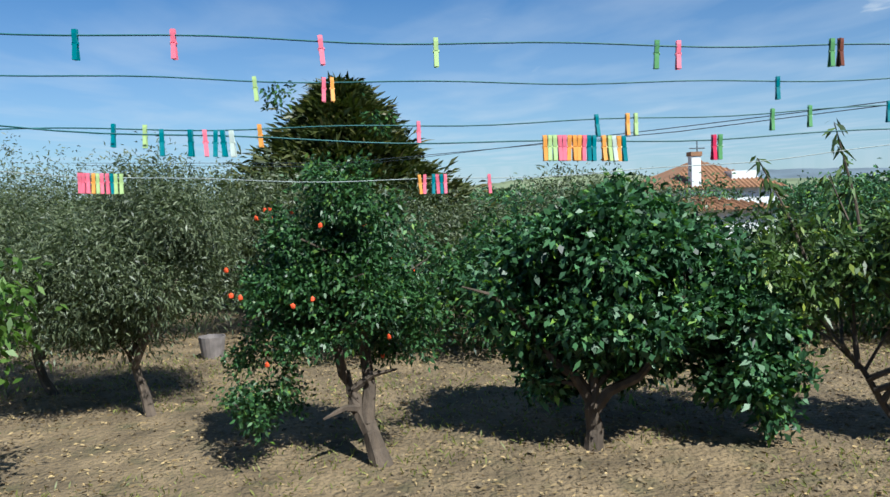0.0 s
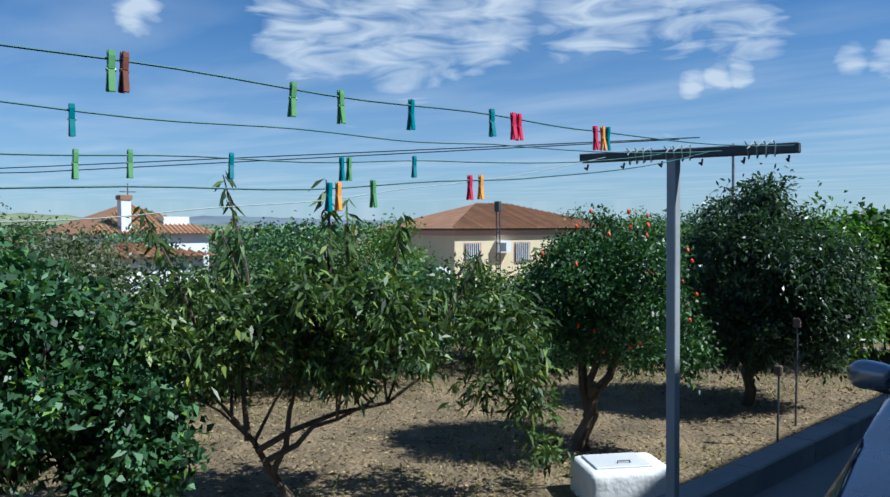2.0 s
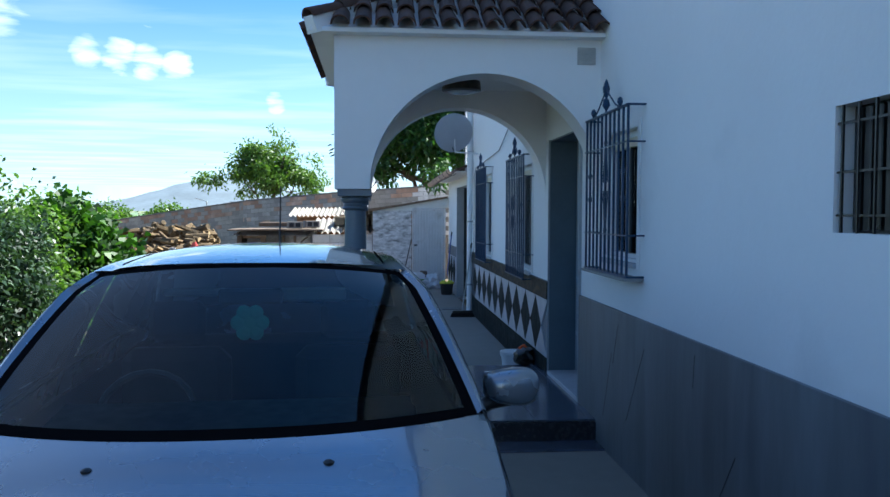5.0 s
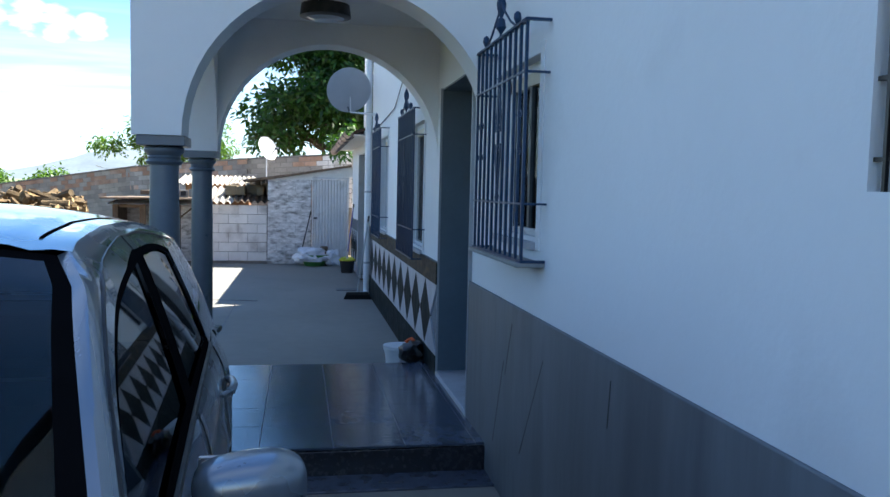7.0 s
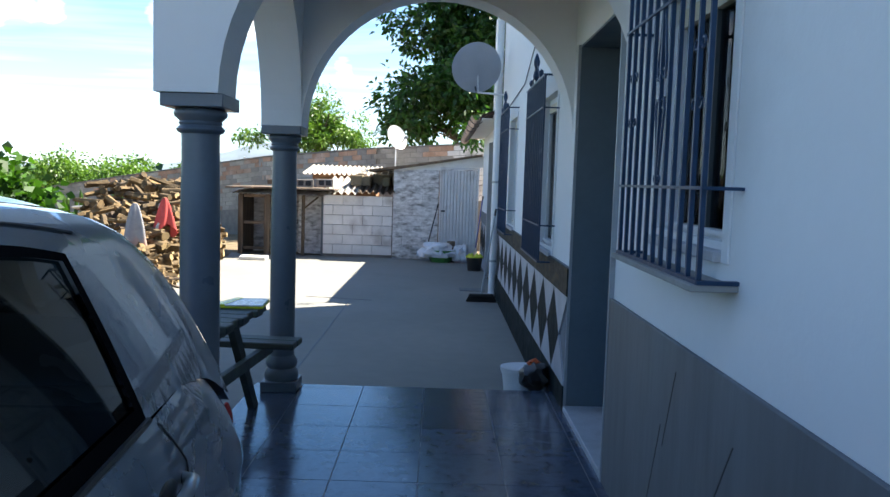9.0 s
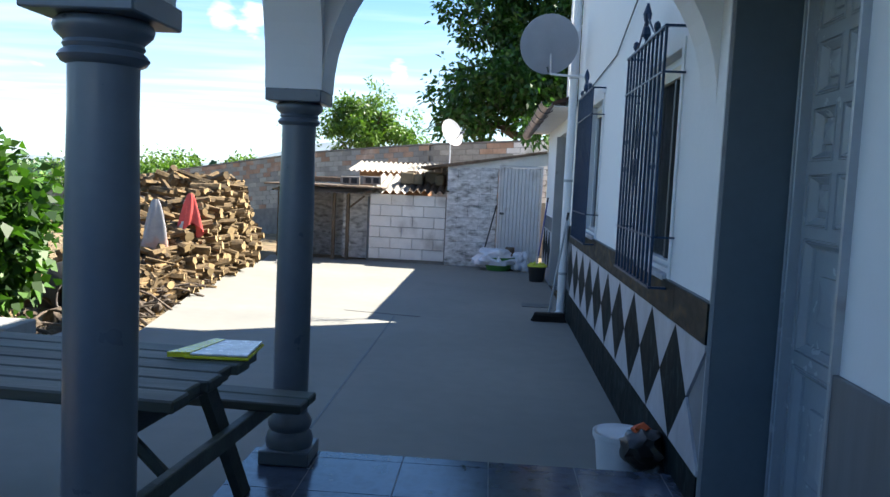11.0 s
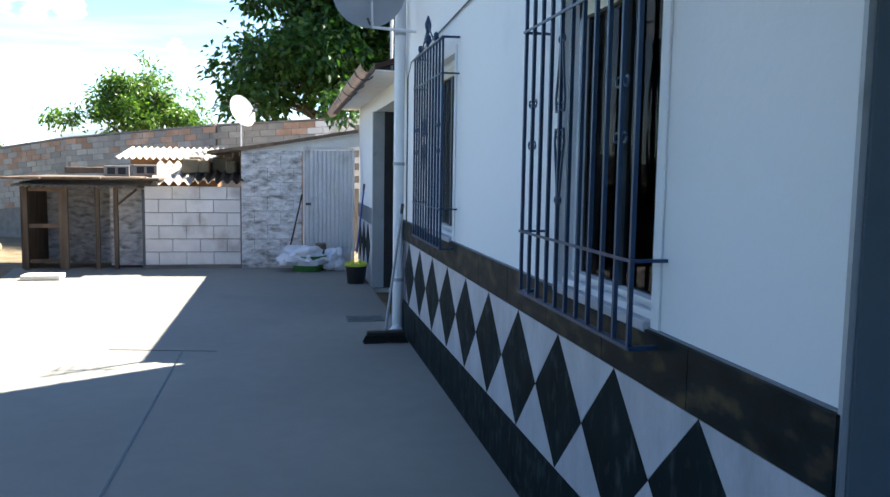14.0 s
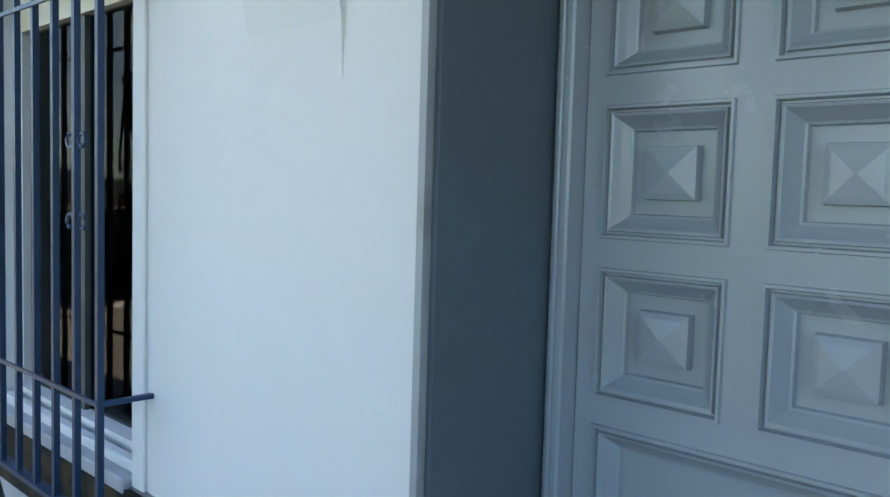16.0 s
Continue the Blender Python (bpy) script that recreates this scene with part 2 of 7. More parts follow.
M_TRIM = mat("black_car_plastic", (0.012, 0.013, 0.015), 0.4, var=0.2, scale=10, bump=0.05)
M_SEAL = mat("black_window_seal", (0.006, 0.006, 0.007), 0.6, var=0.1, scale=10, bump=0, spec=0.0)
M_RUBBER = mat("tyre_rubber", (0.015, 0.015, 0.016), 0.8, var=0.2, bump=0.2)
M_RIM = mat("alloy_rim", (0.45, 0.46, 0.48), 0.3, metal=0.8, var=0.05, bump=0)
M_LAMP = mat("clear_lamp_glass", (0.5, 0.53, 0.56), 0.12, var=0.1, bump=0)
M_RED = mat("red_lamp_plastic", (0.35, 0.02, 0.02), 0.2, var=0.1, bump=0)
M_GLASS = glassmat("car_glass", (0.35, 0.5, 0.55), clear=0.35, ior=1.55)
M_SCREEN = glassmat("windscreen_glass", (0.65, 0.85, 0.9), clear=0.85, ior=1.42)
M_PANE = glassmat("window_pane", (0.6, 0.65, 0.68), clear=0.6, ior=1.12)
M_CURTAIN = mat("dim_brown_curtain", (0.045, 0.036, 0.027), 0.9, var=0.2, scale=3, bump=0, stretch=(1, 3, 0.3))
# near-black colour in place of missing light inside openings
M_SHADE = mat("painted_shade", (0.02, 0.022, 0.025), 0.8, var=0.3, bump=0)
M_SEAT = mat("grey_seat_cloth", (0.022, 0.024, 0.028), 0.9, var=0.2, bump=0.2)
M_MINT = mat("mint_felt", (0.12, 0.55, 0.38), 0.8, var=0.05, bump=0)
M_TABLE = mat("weathered_green_wood", (0.045, 0.06, 0.055), 0.6, var=0.35, scale=10, bump=0.5, bscale=50, stretch=(0.15, 1, 1), obj=0.25, stain=0.3, dark=(0.02, 0.028, 0.028), sscale=8)
M_BLOCK = mat("whitewashed_block", (0.74, 0.71, 0.69), 0.85, var=0.07, scale=5, bump=0.4, bscale=60, stain=0.3, dark=(0.3, 0.26, 0.24), sscale=2.4, obj=0.06)
M_MASON = mat("worn_whitewash_masonry", (0.70, 0.69, 0.69), 0.9, var=0.25, scale=9, bump=0.9, bscale=35, stain=0.7, dark=(0.12, 0.115, 0.11), sscale=7, stretch=(1, 1, 2.2), bdist=0.02)
M_MORTAR = mat("dark_mortar", (0.22, 0.20, 0.18), 0.95, var=0.2, bump=0.3)
M_BRICKW = mat("grey_pink_block", (0.34, 0.315, 0.285), 0.9, var=0.2, scale=2, bump=0.4, bscale=40, stain=0.3, dark=(0.42, 0.41, 0.40), sscale=0.6, obj=0.28)
M_BRICKR = mat("reddish_block", (0.42, 0.26, 0.18), 0.9, var=0.2, scale=3, bump=0.4, bscale=40, stain=0.3, dark=(0.5, 0.42, 0.36), sscale=1.5, obj=0.28)
M_ZINC = mat("pale_galvanised_door", (0.62, 0.63, 0.65), 0.5, metal=0.1, var=0.08, scale=3, bump=0.05, stain=0.2, dark=(0.35, 0.33, 0.32), sscale=3)
M_FIBRE = mat("pale_fibre_cement", (0.60, 0.56, 0.50), 0.9, var=0.15, scale=4, bump=0.3, stain=0.3, dark=(0.3, 0.27, 0.22), sscale=3)
M_OLDWOOD = mat("old_grey_wood", (0.14, 0.10, 0.07), 0.9, var=0.35, scale=10, bump=0.5, stretch=(1, 1, 0.2), obj=0.25)
M_DISHG = mat("grey_dish_paint", (0.40, 0.43, 0.47), 0.5, var=0.05, bump=0.05)
M_DISHW = mat("white_dish_paint", (0.85, 0.85, 0.85), 0.5, var=0.03, bump=0.05)
M_PVC = mat("white_pvc", (0.70, 0.72, 0.74), 0.5, var=0.05, bump=0.05)
M_GUT = mat("grey_fibre_gutter", (0.23, 0.20, 0.19), 0.8, var=0.3, scale=10, bump=0.3)
M_CLOTHW = mat("white_plastic_sheet", (0.68, 0.70, 0.76), 0.6, var=0.1, scale=10, bump=0.6, bscale=25, bdist=0.02)
M_GREEN = mat("green_plastic", (0.06, 0.22, 0.05), 0.5, var=0.2, bump=0.1)
M_BLACKP = mat("black_plastic", (0.012, 0.012, 0.013), 0.35, var=0.2, bump=0.05)
M_YELLOW = mat("yellow_plastic", (0.55, 0.6, 0.05), 0.5, var=0.05, bump=0)
M_ORANGE = mat("orange_rubber", (0.65, 0.1, 0.02), 0.6, var=0.1, bump=0)
M_BLUE = mat("blue_plastic", (0.02, 0.06, 0.28), 0.4, var=0.05, bump=0)
M_TOWELR = mat("coral_red_towel", (0.62, 0.09, 0.08), 0.95, var=0.12, scale=20, bump=0.4)
M_TOWELG = mat("grey_towel_with_orange_marks", (0.36, 0.36, 0.38), 0.95, var=0.1, scale=20, bump=0.4, stain=0.45, dark=(0.75, 0.25, 0.06), sscale=2.2)
M_LIMEW = mat("limewashed_plaster", (0.74, 0.74, 0.72), 0.85, var=0.06, scale=3, bump=0.6, bscale=18, stain=0.1, dark=(0.5, 0.5, 0.48), sscale=3, bdist=0.015)
M_HILL = mat("far_hills", (0.13, 0.17, 0.20), 1.0, var=0.2, scale=0.01, bump=0)
M_FIELD = mat("far_fields", (0.16, 0.19, 0.10), 1.0, var=0.4, scale=0.03, bump=0)
M_FLOWER = mat("orange_red_blossom", (0.8, 0.09, 0.02), 0.6, var=0.2, bump=0)
M_BROOM = mat("black_bristles", (0.01, 0.01, 0.01), 0.9, var=0.3, bump=0.6)
M_VENT = mat("grey_vent", (0.42, 0.43, 0.42), 0.6, var=0.1, bump=0)
M_CREAMP = mat("beige_plastic", (0.62, 0.56, 0.42), 0.5, var=0.05, bump=0)
M_BRASS = mat("tarnished_brass_lamp", (0.06, 0.05, 0.035), 0.4, metal=0.3, var=0.3, scale=20, bump=0)
M_MAG = mat("white_printed_cover", (0.55, 0.57, 0.60), 0.25, var=0.25, scale=14, bump=0, stain=0.4, dark=(0.3, 0.34, 0.4), sscale=9)
M_YEL2 = mat("yellow_printed_cover", (0.62, 0.62, 0.03), 0.25, var=0.1, scale=10, bump=0)
L_POME = leafmat("pomegranate_leaf", (0.005, 0.022, 0.008), (0.065, 0.16, 0.05), odd=(0.12, 0.2, 0.03))
L_CITRUS = leafmat("glossy_broad_leaf", (0.004, 0.020, 0.008), (0.085, 0.205, 0.085), rough=0.47, odd=(0.16, 0.28, 0.03))
L_PEACH = leafmat("peach_leaf", (0.008, 0.022, 0.005), (0.12, 0.20, 0.055), odd=(0.25, 0.3, 0.05))
L_OLIVE = leafmat("olive_leaf", (0.022, 0.038, 0.016), (0.17, 0.20, 0.11), back=0.2)
L_DARK = leafmat("dark_mastic_leaf", (0.004, 0.014, 0.006), (0.07, 0.125, 0.07), rough=0.38, back=0.2)
L_FIG = leafmat("fig_leaf", (0.008, 0.03, 0.005), (0.065, 0.16, 0.02), rough=0.55, back=0.22)
L_CEDAR = leafmat("cypress_spray", (0.012, 0.028, 0.008), (0.085, 0.095, 0.025), back=0.15, odd=(0.13, 0.11, 0.04))
L_LIGHT = leafmat("light_green_leaf", (0.03, 0.08, 0.012), (0.14, 0.24, 0.045), back=0.3)
L_WALNUT = leafmat("deep_green_leaf", (0.008, 0.035, 0.008), (0.045, 0.125, 0.022), back=0.3)
L_GRASS = leafmat("grass_blade", (0.12, 0.14, 0.03), (0.30, 0.30, 0.10), back=0.3)
PEG = {"t": (0.0, 0.20, 0.24), "p": (0.85, 0.18, 0.26), "l": (0.45, 0.62, 0.25), "g": (0.12, 0.33, 0.12), "b": (0.16, 0.05, 0.03), "o": (0.85, 0.36, 0.07), "w": (0.6, 0.68, 0.62), "c": (0.65, 0.03, 0.10)}
PEGNAME = {"t": "teal", "p": "pink", "l": "pale lime green", "g": "leaf green", "b": "dark brown", "o": "orange", "w": "milky white", "c": "crimson"}
M_PIPE = mat("dull_black_pipe", (0.012, 0.012, 0.012), 0.85, var=0.4, bump=0.1, spec=0.2)
M_PEG = {k: mat(PEGNAME[k].replace(" ", "_") + "_peg_plastic", v, 0.4, var=0.08, scale=30, bump=0) for k, v in PEG.items()}

# ---- mesh helpers ----


def thing(name, loc=(0, 0, 0), rz=0, label="", category="", group="", kind=""):
    ob = new(name)
    ob.empty_display_size = 0.1
    ob.location, ob.rotation_euler = loc, (0, 0, radians(rz))
    return tagged(ob, label, category, group, kind)


def mesh_of(bm, name, material, smooth=False):
    me = bpy.data.meshes.new(name)
    bm.normal_update()
    bm.to_mesh(me)
    bm.free()
    for m in material if isinstance(material, (list, tuple)) else [material]:
        me.materials.append(m)
    if smooth:
        me.polygons.foreach_set("use_smooth", [True] * len(me.polygons))
        me.set_sharp_from_angle(angle=radians(40))
    return me


def part(name, bm, material, parent=None, label="", kind="", smooth=False):
    ob = new(name, mesh_of(bm, name, material, smooth))
    if parent:
        ob.parent = parent
    return tagged(ob, label, kind=kind)


def solo(name, bm, material, label="", category="", group="", kind="", smooth=False):
    return tagged(part(name, bm, material, None, smooth=smooth), label, category, group, kind)


def box(x0, y0, z0, x1, y1, z1, bev=0.0, bm=None, mi=0):
    bm = bm or bmesh.new()
    v = [bm.verts.new((x, y, z)) for z in (z0, z1) for y in (y0, y1) for x in (x0, x1)]
    fs = [bm.faces.new([v[i] for i in q]) for q in ((0, 2, 3, 1), (4, 5, 7, 6), (0, 1, 5, 4), (2, 6, 7, 3), (0, 4, 6, 2), (1, 3, 7, 5))]
    for f in fs:
        f.material_index = mi
    if bev > 0:
        es = list({e for f in fs for e in f.edges})
        bmesh.ops.bevel(bm, geom=es, offset=bev, segments=1, affect="EDGES", profile=0.5)
    return bm


def tube(points, radii, sides=8, bm=None, cap=True, mi=0):
    """A tapered tube along points."""
    bm = bm or bmesh.new()
    pts = [Vector(p) for p in points]
    if isinstance(radii, (int, float)):
        radii = [radii] * len(pts)
    rings = []
    for i, p in enumerate(pts):
        d = (pts[min(i + 1, len(pts) - 1)] - pts[max(i - 1, 0)]).normalized()
        a = d.orthogonal().normalized() if abs(d.z) > 0.95 else d.cross(Vector((0, 0, 1))).normalized()
        if abs(d.z) > 0.95:
            a = (Vector((1, 0, 0)) - d * d.x).normalized()
        b = d.cross(a)
        rings.append([bm.verts.new(p + (a * math.cos(t) + b * math.sin(t)) * radii[i]) for t in (2 * math.pi * k / sides for k in range(sides))])
    for r, s in zip(rings, rings[1:]):
        for k in range(sides):
            f = bm.faces.new((r[k], r[(k + 1) % sides], s[(k + 1) % sides], s[k]))
            f.material_index = mi
    if cap:
        bm.faces.new(rings[0][::-1]).material_index = mi
        bm.faces.new(rings[-1]).material_index = mi
    return bm


def lathe(profile, sides=24, bm=None, centre=(0, 0)):
    """Turned about the vertical: profile of (radius, z)."""
    bm = bm or bmesh.new()
    rings = [[bm.verts.new((centre[0] + r * math.cos(t), centre[1] + r * math.sin(t), z)) for t in (2 * math.pi * k / sides for k in range(sides))] for r, z in profile]
    for r, s in zip(rings, rings[1:]):
        for k in range(sides):
            bm.faces.new((r[k], r[(k + 1) % sides], s[(k + 1) % sides], s[k]))
    bm.faces.new(rings[0][::-1])
    bm.faces.new(rings[-1])
    return bm


def prism(outline, axis, a, b, bm=None):
    """A flat outline in the other two axes, drawn out along axis from a to b."""
    bm = bm or bmesh.new()

    def at(p, t):
        return {"x": (t, p[0], p[1]), "y": (p[0], t, p[1]), "z": (p[0], p[1], t)}[axis]

    lo, hi = [bm.verts.new(at(p, a)) for p in outline], [bm.verts.new(at(p, b)) for p in outline]
    n = len(outline)
    for k in range(n):
        bm.faces.new((lo[k], lo[(k + 1) % n], hi[(k + 1) % n], hi[k]))
    bm.faces.new(lo[::-1])
    bm.faces.new(hi)
    bmesh.ops.recalc_face_normals(bm, faces=bm.faces[:])
    return bm


def raw(name, verts, faces, material, parent=None, label="", kind="", smooth=False):
    me = bpy.data.meshes.new(name)
    me.from_pydata(verts, [], faces)
    for m in material if isinstance(material, (list, tuple)) else [material]:
        me.materials.append(m)
    if smooth:
        me.polygons.foreach_set("use_smooth", [True] * len(me.polygons))
    ob = new(name, me)
    if parent:
        ob.parent = parent
    return tagged(ob, label, kind=kind)


def quads_object(name, V, material, parent=None, label="", category="", kind=""):
    """V: n x 4 x 3 corners of as many loose quads."""
    n = len(V)
    me = bpy.data.meshes.new(name)
    me.vertices.add(4 * n)
    me.vertices.foreach_set("co", V.reshape(-1).astype(np.float32))
    me.loops.add(4 * n)
    me.loops.foreach_set("vertex_index", np.arange(4 * n, dtype=np.int32))
    me.polygons.add(n)
    me.polygons.foreach_set("loop_start", np.arange(0, 4 * n, 4, dtype=np.int32))
    me.update(calc_edges=True)
    me.materials.append(material)
    ob = new(name, me)
    if parent:
        ob.parent = parent
    return tagged(ob, label, category, kind=kind)


def unit(v):
    return v / np.maximum(np.linalg.norm(v, axis=-1, keepdims=True), 1e-9)


def leaf_quads(base, axis, L, W, rs, fold=0.25):
    """Pointed leaves: base, side, tip, side, folded along the midrib and turned at random about it."""
    n = len(base)
    axis = unit(axis)
    side = unit(np.cross(axis, unit(rs.normal(size=(n, 3)) + np.array([0, 0, 0.8]))))
    up = np.cross(side, axis)
    l = (L * rs.uniform(0.6, 1.25, (n, 1)))
    w = (W * rs.uniform(0.75, 1.2, (n, 1)))
    mid = base + axis * l * 0.45 + up * w * fold
    tip = base + axis * l - np.array([0, 0, 1.0]) * l * 0.12
    return np.stack([base, mid + side * w * 0.5, tip, mid - side * w * 0.5], axis=1)


def leaf_cloud(blobs, clusters, per, L, W, seed, spread=0.10, droop=0.3, outward=0.7, shell=0.55, rough_edge=0.22, clumps=0, csize=0.3):
    """Leaves in twig clusters over ellipsoids (x, y, z, rx, ry, rz), gathered into boughs, denser towards an uneven skin."""
    rs = np.random.RandomState(seed)
    b = np.array(blobs, float)
    if clumps:
        wg = b[:, 3] * b[:, 4] + b[:, 4] * b[:, 5] + b[:, 3] * b[:, 5]
        pk = rs.choice(len(b), clumps, p=wg / wg.sum())
        dd = unit(rs.normal(size=(clumps, 3)))
        rr = (shell + (1 - shell) * rs.uniform(0, 1, (clumps, 1)) ** 0.5) * rs.uniform(0.85, 1.05, (clumps, 1))
        cen = b[pk, :3] + dd * rr * b[pk, 3:6] * (1 - 0.35 * csize)
        size = csize * b[pk, 3:6].mean(1, keepdims=True) * rs.uniform(0.6, 1.4, (clumps, 1))
        b = np.concatenate([cen, size * 1.15, size * 1.15, size * 0.8], 1)
        shell = 0.45
    wgt = b[:, 3] * b[:, 4] + b[:, 4] * b[:, 5] + b[:, 3] * b[:, 5]
    pick = rs.choice(len(b), clusters, p=wgt / wgt.sum())
    d = unit(rs.normal(size=(clusters, 3)))
    r = shell + (1 - shell) * rs.uniform(0, 1, (clusters, 1)) ** 0.6
    lump = 1 + rough_edge * (np.sin(d[:, :1] * 5 + pick[:, None] * 1.7) * np.sin(d[:, 1:2] * 6 + 1.1 * pick[:, None]) + 0.6 * np.sin(d[:, 2:] * 9 + d[:, :1] * 7)) + rs.normal(0, 0.05, (clusters, 1))
    c = b[pick, :3] + d * r * lump * b[pick, 3:6]
    cc = np.repeat(c, per, axis=0) + rs.normal(0, spread, (clusters * per, 3))
    out = np.repeat(d, per, axis=0)
    ax = out * outward + rs.normal(0, 0.55, out.shape) + np.array([0, 0, -droop])
    return leaf_quads(cc, ax, L, W, rs)


def limbs(bm, base, tops, r0, seed, kink=0.12):
    rs = random.Random(seed)
    base = Vector(base)
    first = Vector(tops[0])
    root = base
    for i, top in enumerate(tops):
        top = Vector(top)
        if i:
            base, r0 = root.lerp(first, 0.3 + 0.08 * i), first_r * 0.66
        else:
            first_r = r0
        pts = [base.lerp(top, k / 5) + Vector([rs.uniform(-kink, kink) * (0 < k < 5) for _ in range(3)]) * (top - base).length * 0.35 for k in range(6)]
        tube(pts, [r0 * (1 - 0.16 * k) for k in range(6)], 7, bm)
        for j in range(3):
            a = pts[3 + (j % 2)]
            e = a + Vector((rs.uniform(-1, 1), rs.uniform(-1, 1), rs.uniform(0, 1))).normalized() * (top - base).length * 0.5
            tube([a, a.lerp(e, 0.5) + Vector((0, 0, 0.04)), e], [r0 * 0.4, r0 * 0.25, r0 * 0.1], 5, bm)
    return bm

# ---- large structure ----
END = 13.05      # where the tall part of the house ends
TOP = 6.25


def land(x, y):
    far = max(0.0, -x - 11) * 0.035 + max(0.0, y - 22) * 0.02
    return -0.07 - min(far, 3.2) + 0.03 * math.sin(x * 1.7 + y) * math.sin(y * 1.3) * (x < -5)


def build_ground():
    xs = [-2600, -1200, -500, -200, -90, -50] + [-36 + 0.75 * k for k in range(42)] + [-4.5, -3, 3, 12, 40, 200, 900, 2600]
    ys = [-2600, -900, -200, -60, -25] + [-14 + 0.75 * k for k in range(64)] + [36, 45, 60, 120, 400, 1200, 2600]
    verts = [(x, y, land(x, y) + (0.012 * math.sin(9 * x) * math.sin(7 * y) if -36 < x < -5 else 0)) for y in ys for x in xs]
    n = len(xs)
    faces = [(j * n + i, j * n + i + 1, (j + 1) * n + i + 1, (j + 1) * n + i) for j in range(len(ys) - 1) for i in range(n - 1)]
    raw("ground", verts, faces, M_SOIL, kind="structure", label="dry pale brown garden soil with straw and weeds", smooth=True)


build_ground()
solo("driveway", prism([(0.0, -9), (0.0, 18.3), (-5.1, 18.3), (-4.95, 17.4), (-4.75, 13.8), (-4.22, 10.7), (-4.22, -9)], "z", -0.3, 0.0), M_CONC,
     "smooth pale grey concrete slab of drive and yard", kind="structure")
solo("joint_line", prism([(-2.012, 5.2), (-1.998, 5.2), (-1.978, 12.4), (-1.992, 12.4)], "z", -0.01, 0.0035), M_TRIM, "dark expansion joint in concrete", kind="structure")
solo("joint_line", prism([(-2.6, 12.5), (-2.6, 12.49), (-1.7, 12.32), (-1.7, 12.33)], "z", -0.01, 0.0035), M_TRIM, "dark expansion joint in concrete", kind="structure")

# the house's front wall with real openings
OPEN = [(1.48, 1.87, 1.68, 2.15), (4.12, 4.9, 1.42, 2.32), (5.56, 6.775, -0.3, 2.47), (7.68, 8.56, 1.1, 2.3), (10.74, 11.6, 1.1, 2.35)]


def wall_with_openings(name, y0, y1, z0, z1, openings, x0, x1, material, label):
    bm = bmesh.new()
    y = y0
    for a, b, c, d in openings:
        box(x0, y, z0, x1, a, z1, bm=bm)
        if c > z0 + 0.01:
            box(x0, a, z0, x1, b, c, bm=bm)
        box(x0, a, d, x1, b, z1, bm=bm)
        y = b
    box(x0, y, z0, x1, y1, z1, bm=bm)
    bmesh.ops.remove_doubles(bm, verts=bm.verts[:], dist=0.0005)
    return solo(name, bm, material, label, kind="structure")


wall_with_openings("wall_front", -9, END, -0.3, TOP, OPEN, 0.0, 0.34, M_WHITE, "white rendered house wall with barred windows")
solo("wall_end", box(0.34, END - 0.3, -0.3, 9, END, TOP), M_WHITE, "white rendered end wall", kind="structure")
solo("wall_back", box(9, -9, -0.3, 9.3, END, TOP), M_WHITE, "white rendered rear wall", kind="structure")
solo("wall_side", box(0.34, -9, -0.3, 9, -8.7, TOP), M_WHITE, "white rendered side wall", kind="structure")
solo("floor_inside", box(0.36, -8.7, -0.3, 9, END - 0.3, 0.17), M_GROUT, "dim floor inside the house", kind="structure")
solo("ceiling_inside", box(0.34, -8.7, 2.75, 9, END - 0.3, 2.9), M_WHITE, "ceiling inside the house", kind="structure")
solo("roof_main", box(-0.15, -9.2, TOP, 9.4, END + 0.15, TOP + 0.18), M_ROOF, "flat roof slab of the house", kind="structure")
solo("partition", box(2.6, -8.7, 0.17, 2.7, END - 0.3, 2.75), M_WHITE, "inner partition wall", kind="structure")

# plinths, diamond frieze
solo("plinth_drive", box(-0.018, -9, -0.05, 0.0, 5.55, 1.075, 0.003), M_GREY, "dark grey painted plinth with hairline cracks", kind="structure")
crk = bmesh.new()
for y, z, dy, dz in ((3.9, 0.9, 0.35, -0.55), (4.6, 0.75, 0.2, -0.5), (3.1, 1.0, 0.02, -0.18), (4.45, 0.98, 0.12, -0.3), (2.6, 0.6, 0.3, -0.45)):
    prism([(y, z), (y + dy, z + dz), (y + dy + 0.006, z + dz), (y + 0.007, z)], "x", -0.0195, -0.017, crk)
solo("plinth_cracks", crk, M_TRIM, "thin dark cracks in the plinth", kind="structure")
frieze = solo("plinth_yard", box(-0.012, 6.78, -0.05, 0.0, END, 1.085), M_GROUT, "stone plinth of dark and pale diamonds", kind="structure")
Z0, Z1, ZB = 0.325, 0.90, 1.08
PITCH = 0.577


def flat_piece(name, pts, material, parent, thick=0.012, x=-0.012):
    bm = prism(pts, "x", x - thick, x)
    return part(name, bm, material, parent)


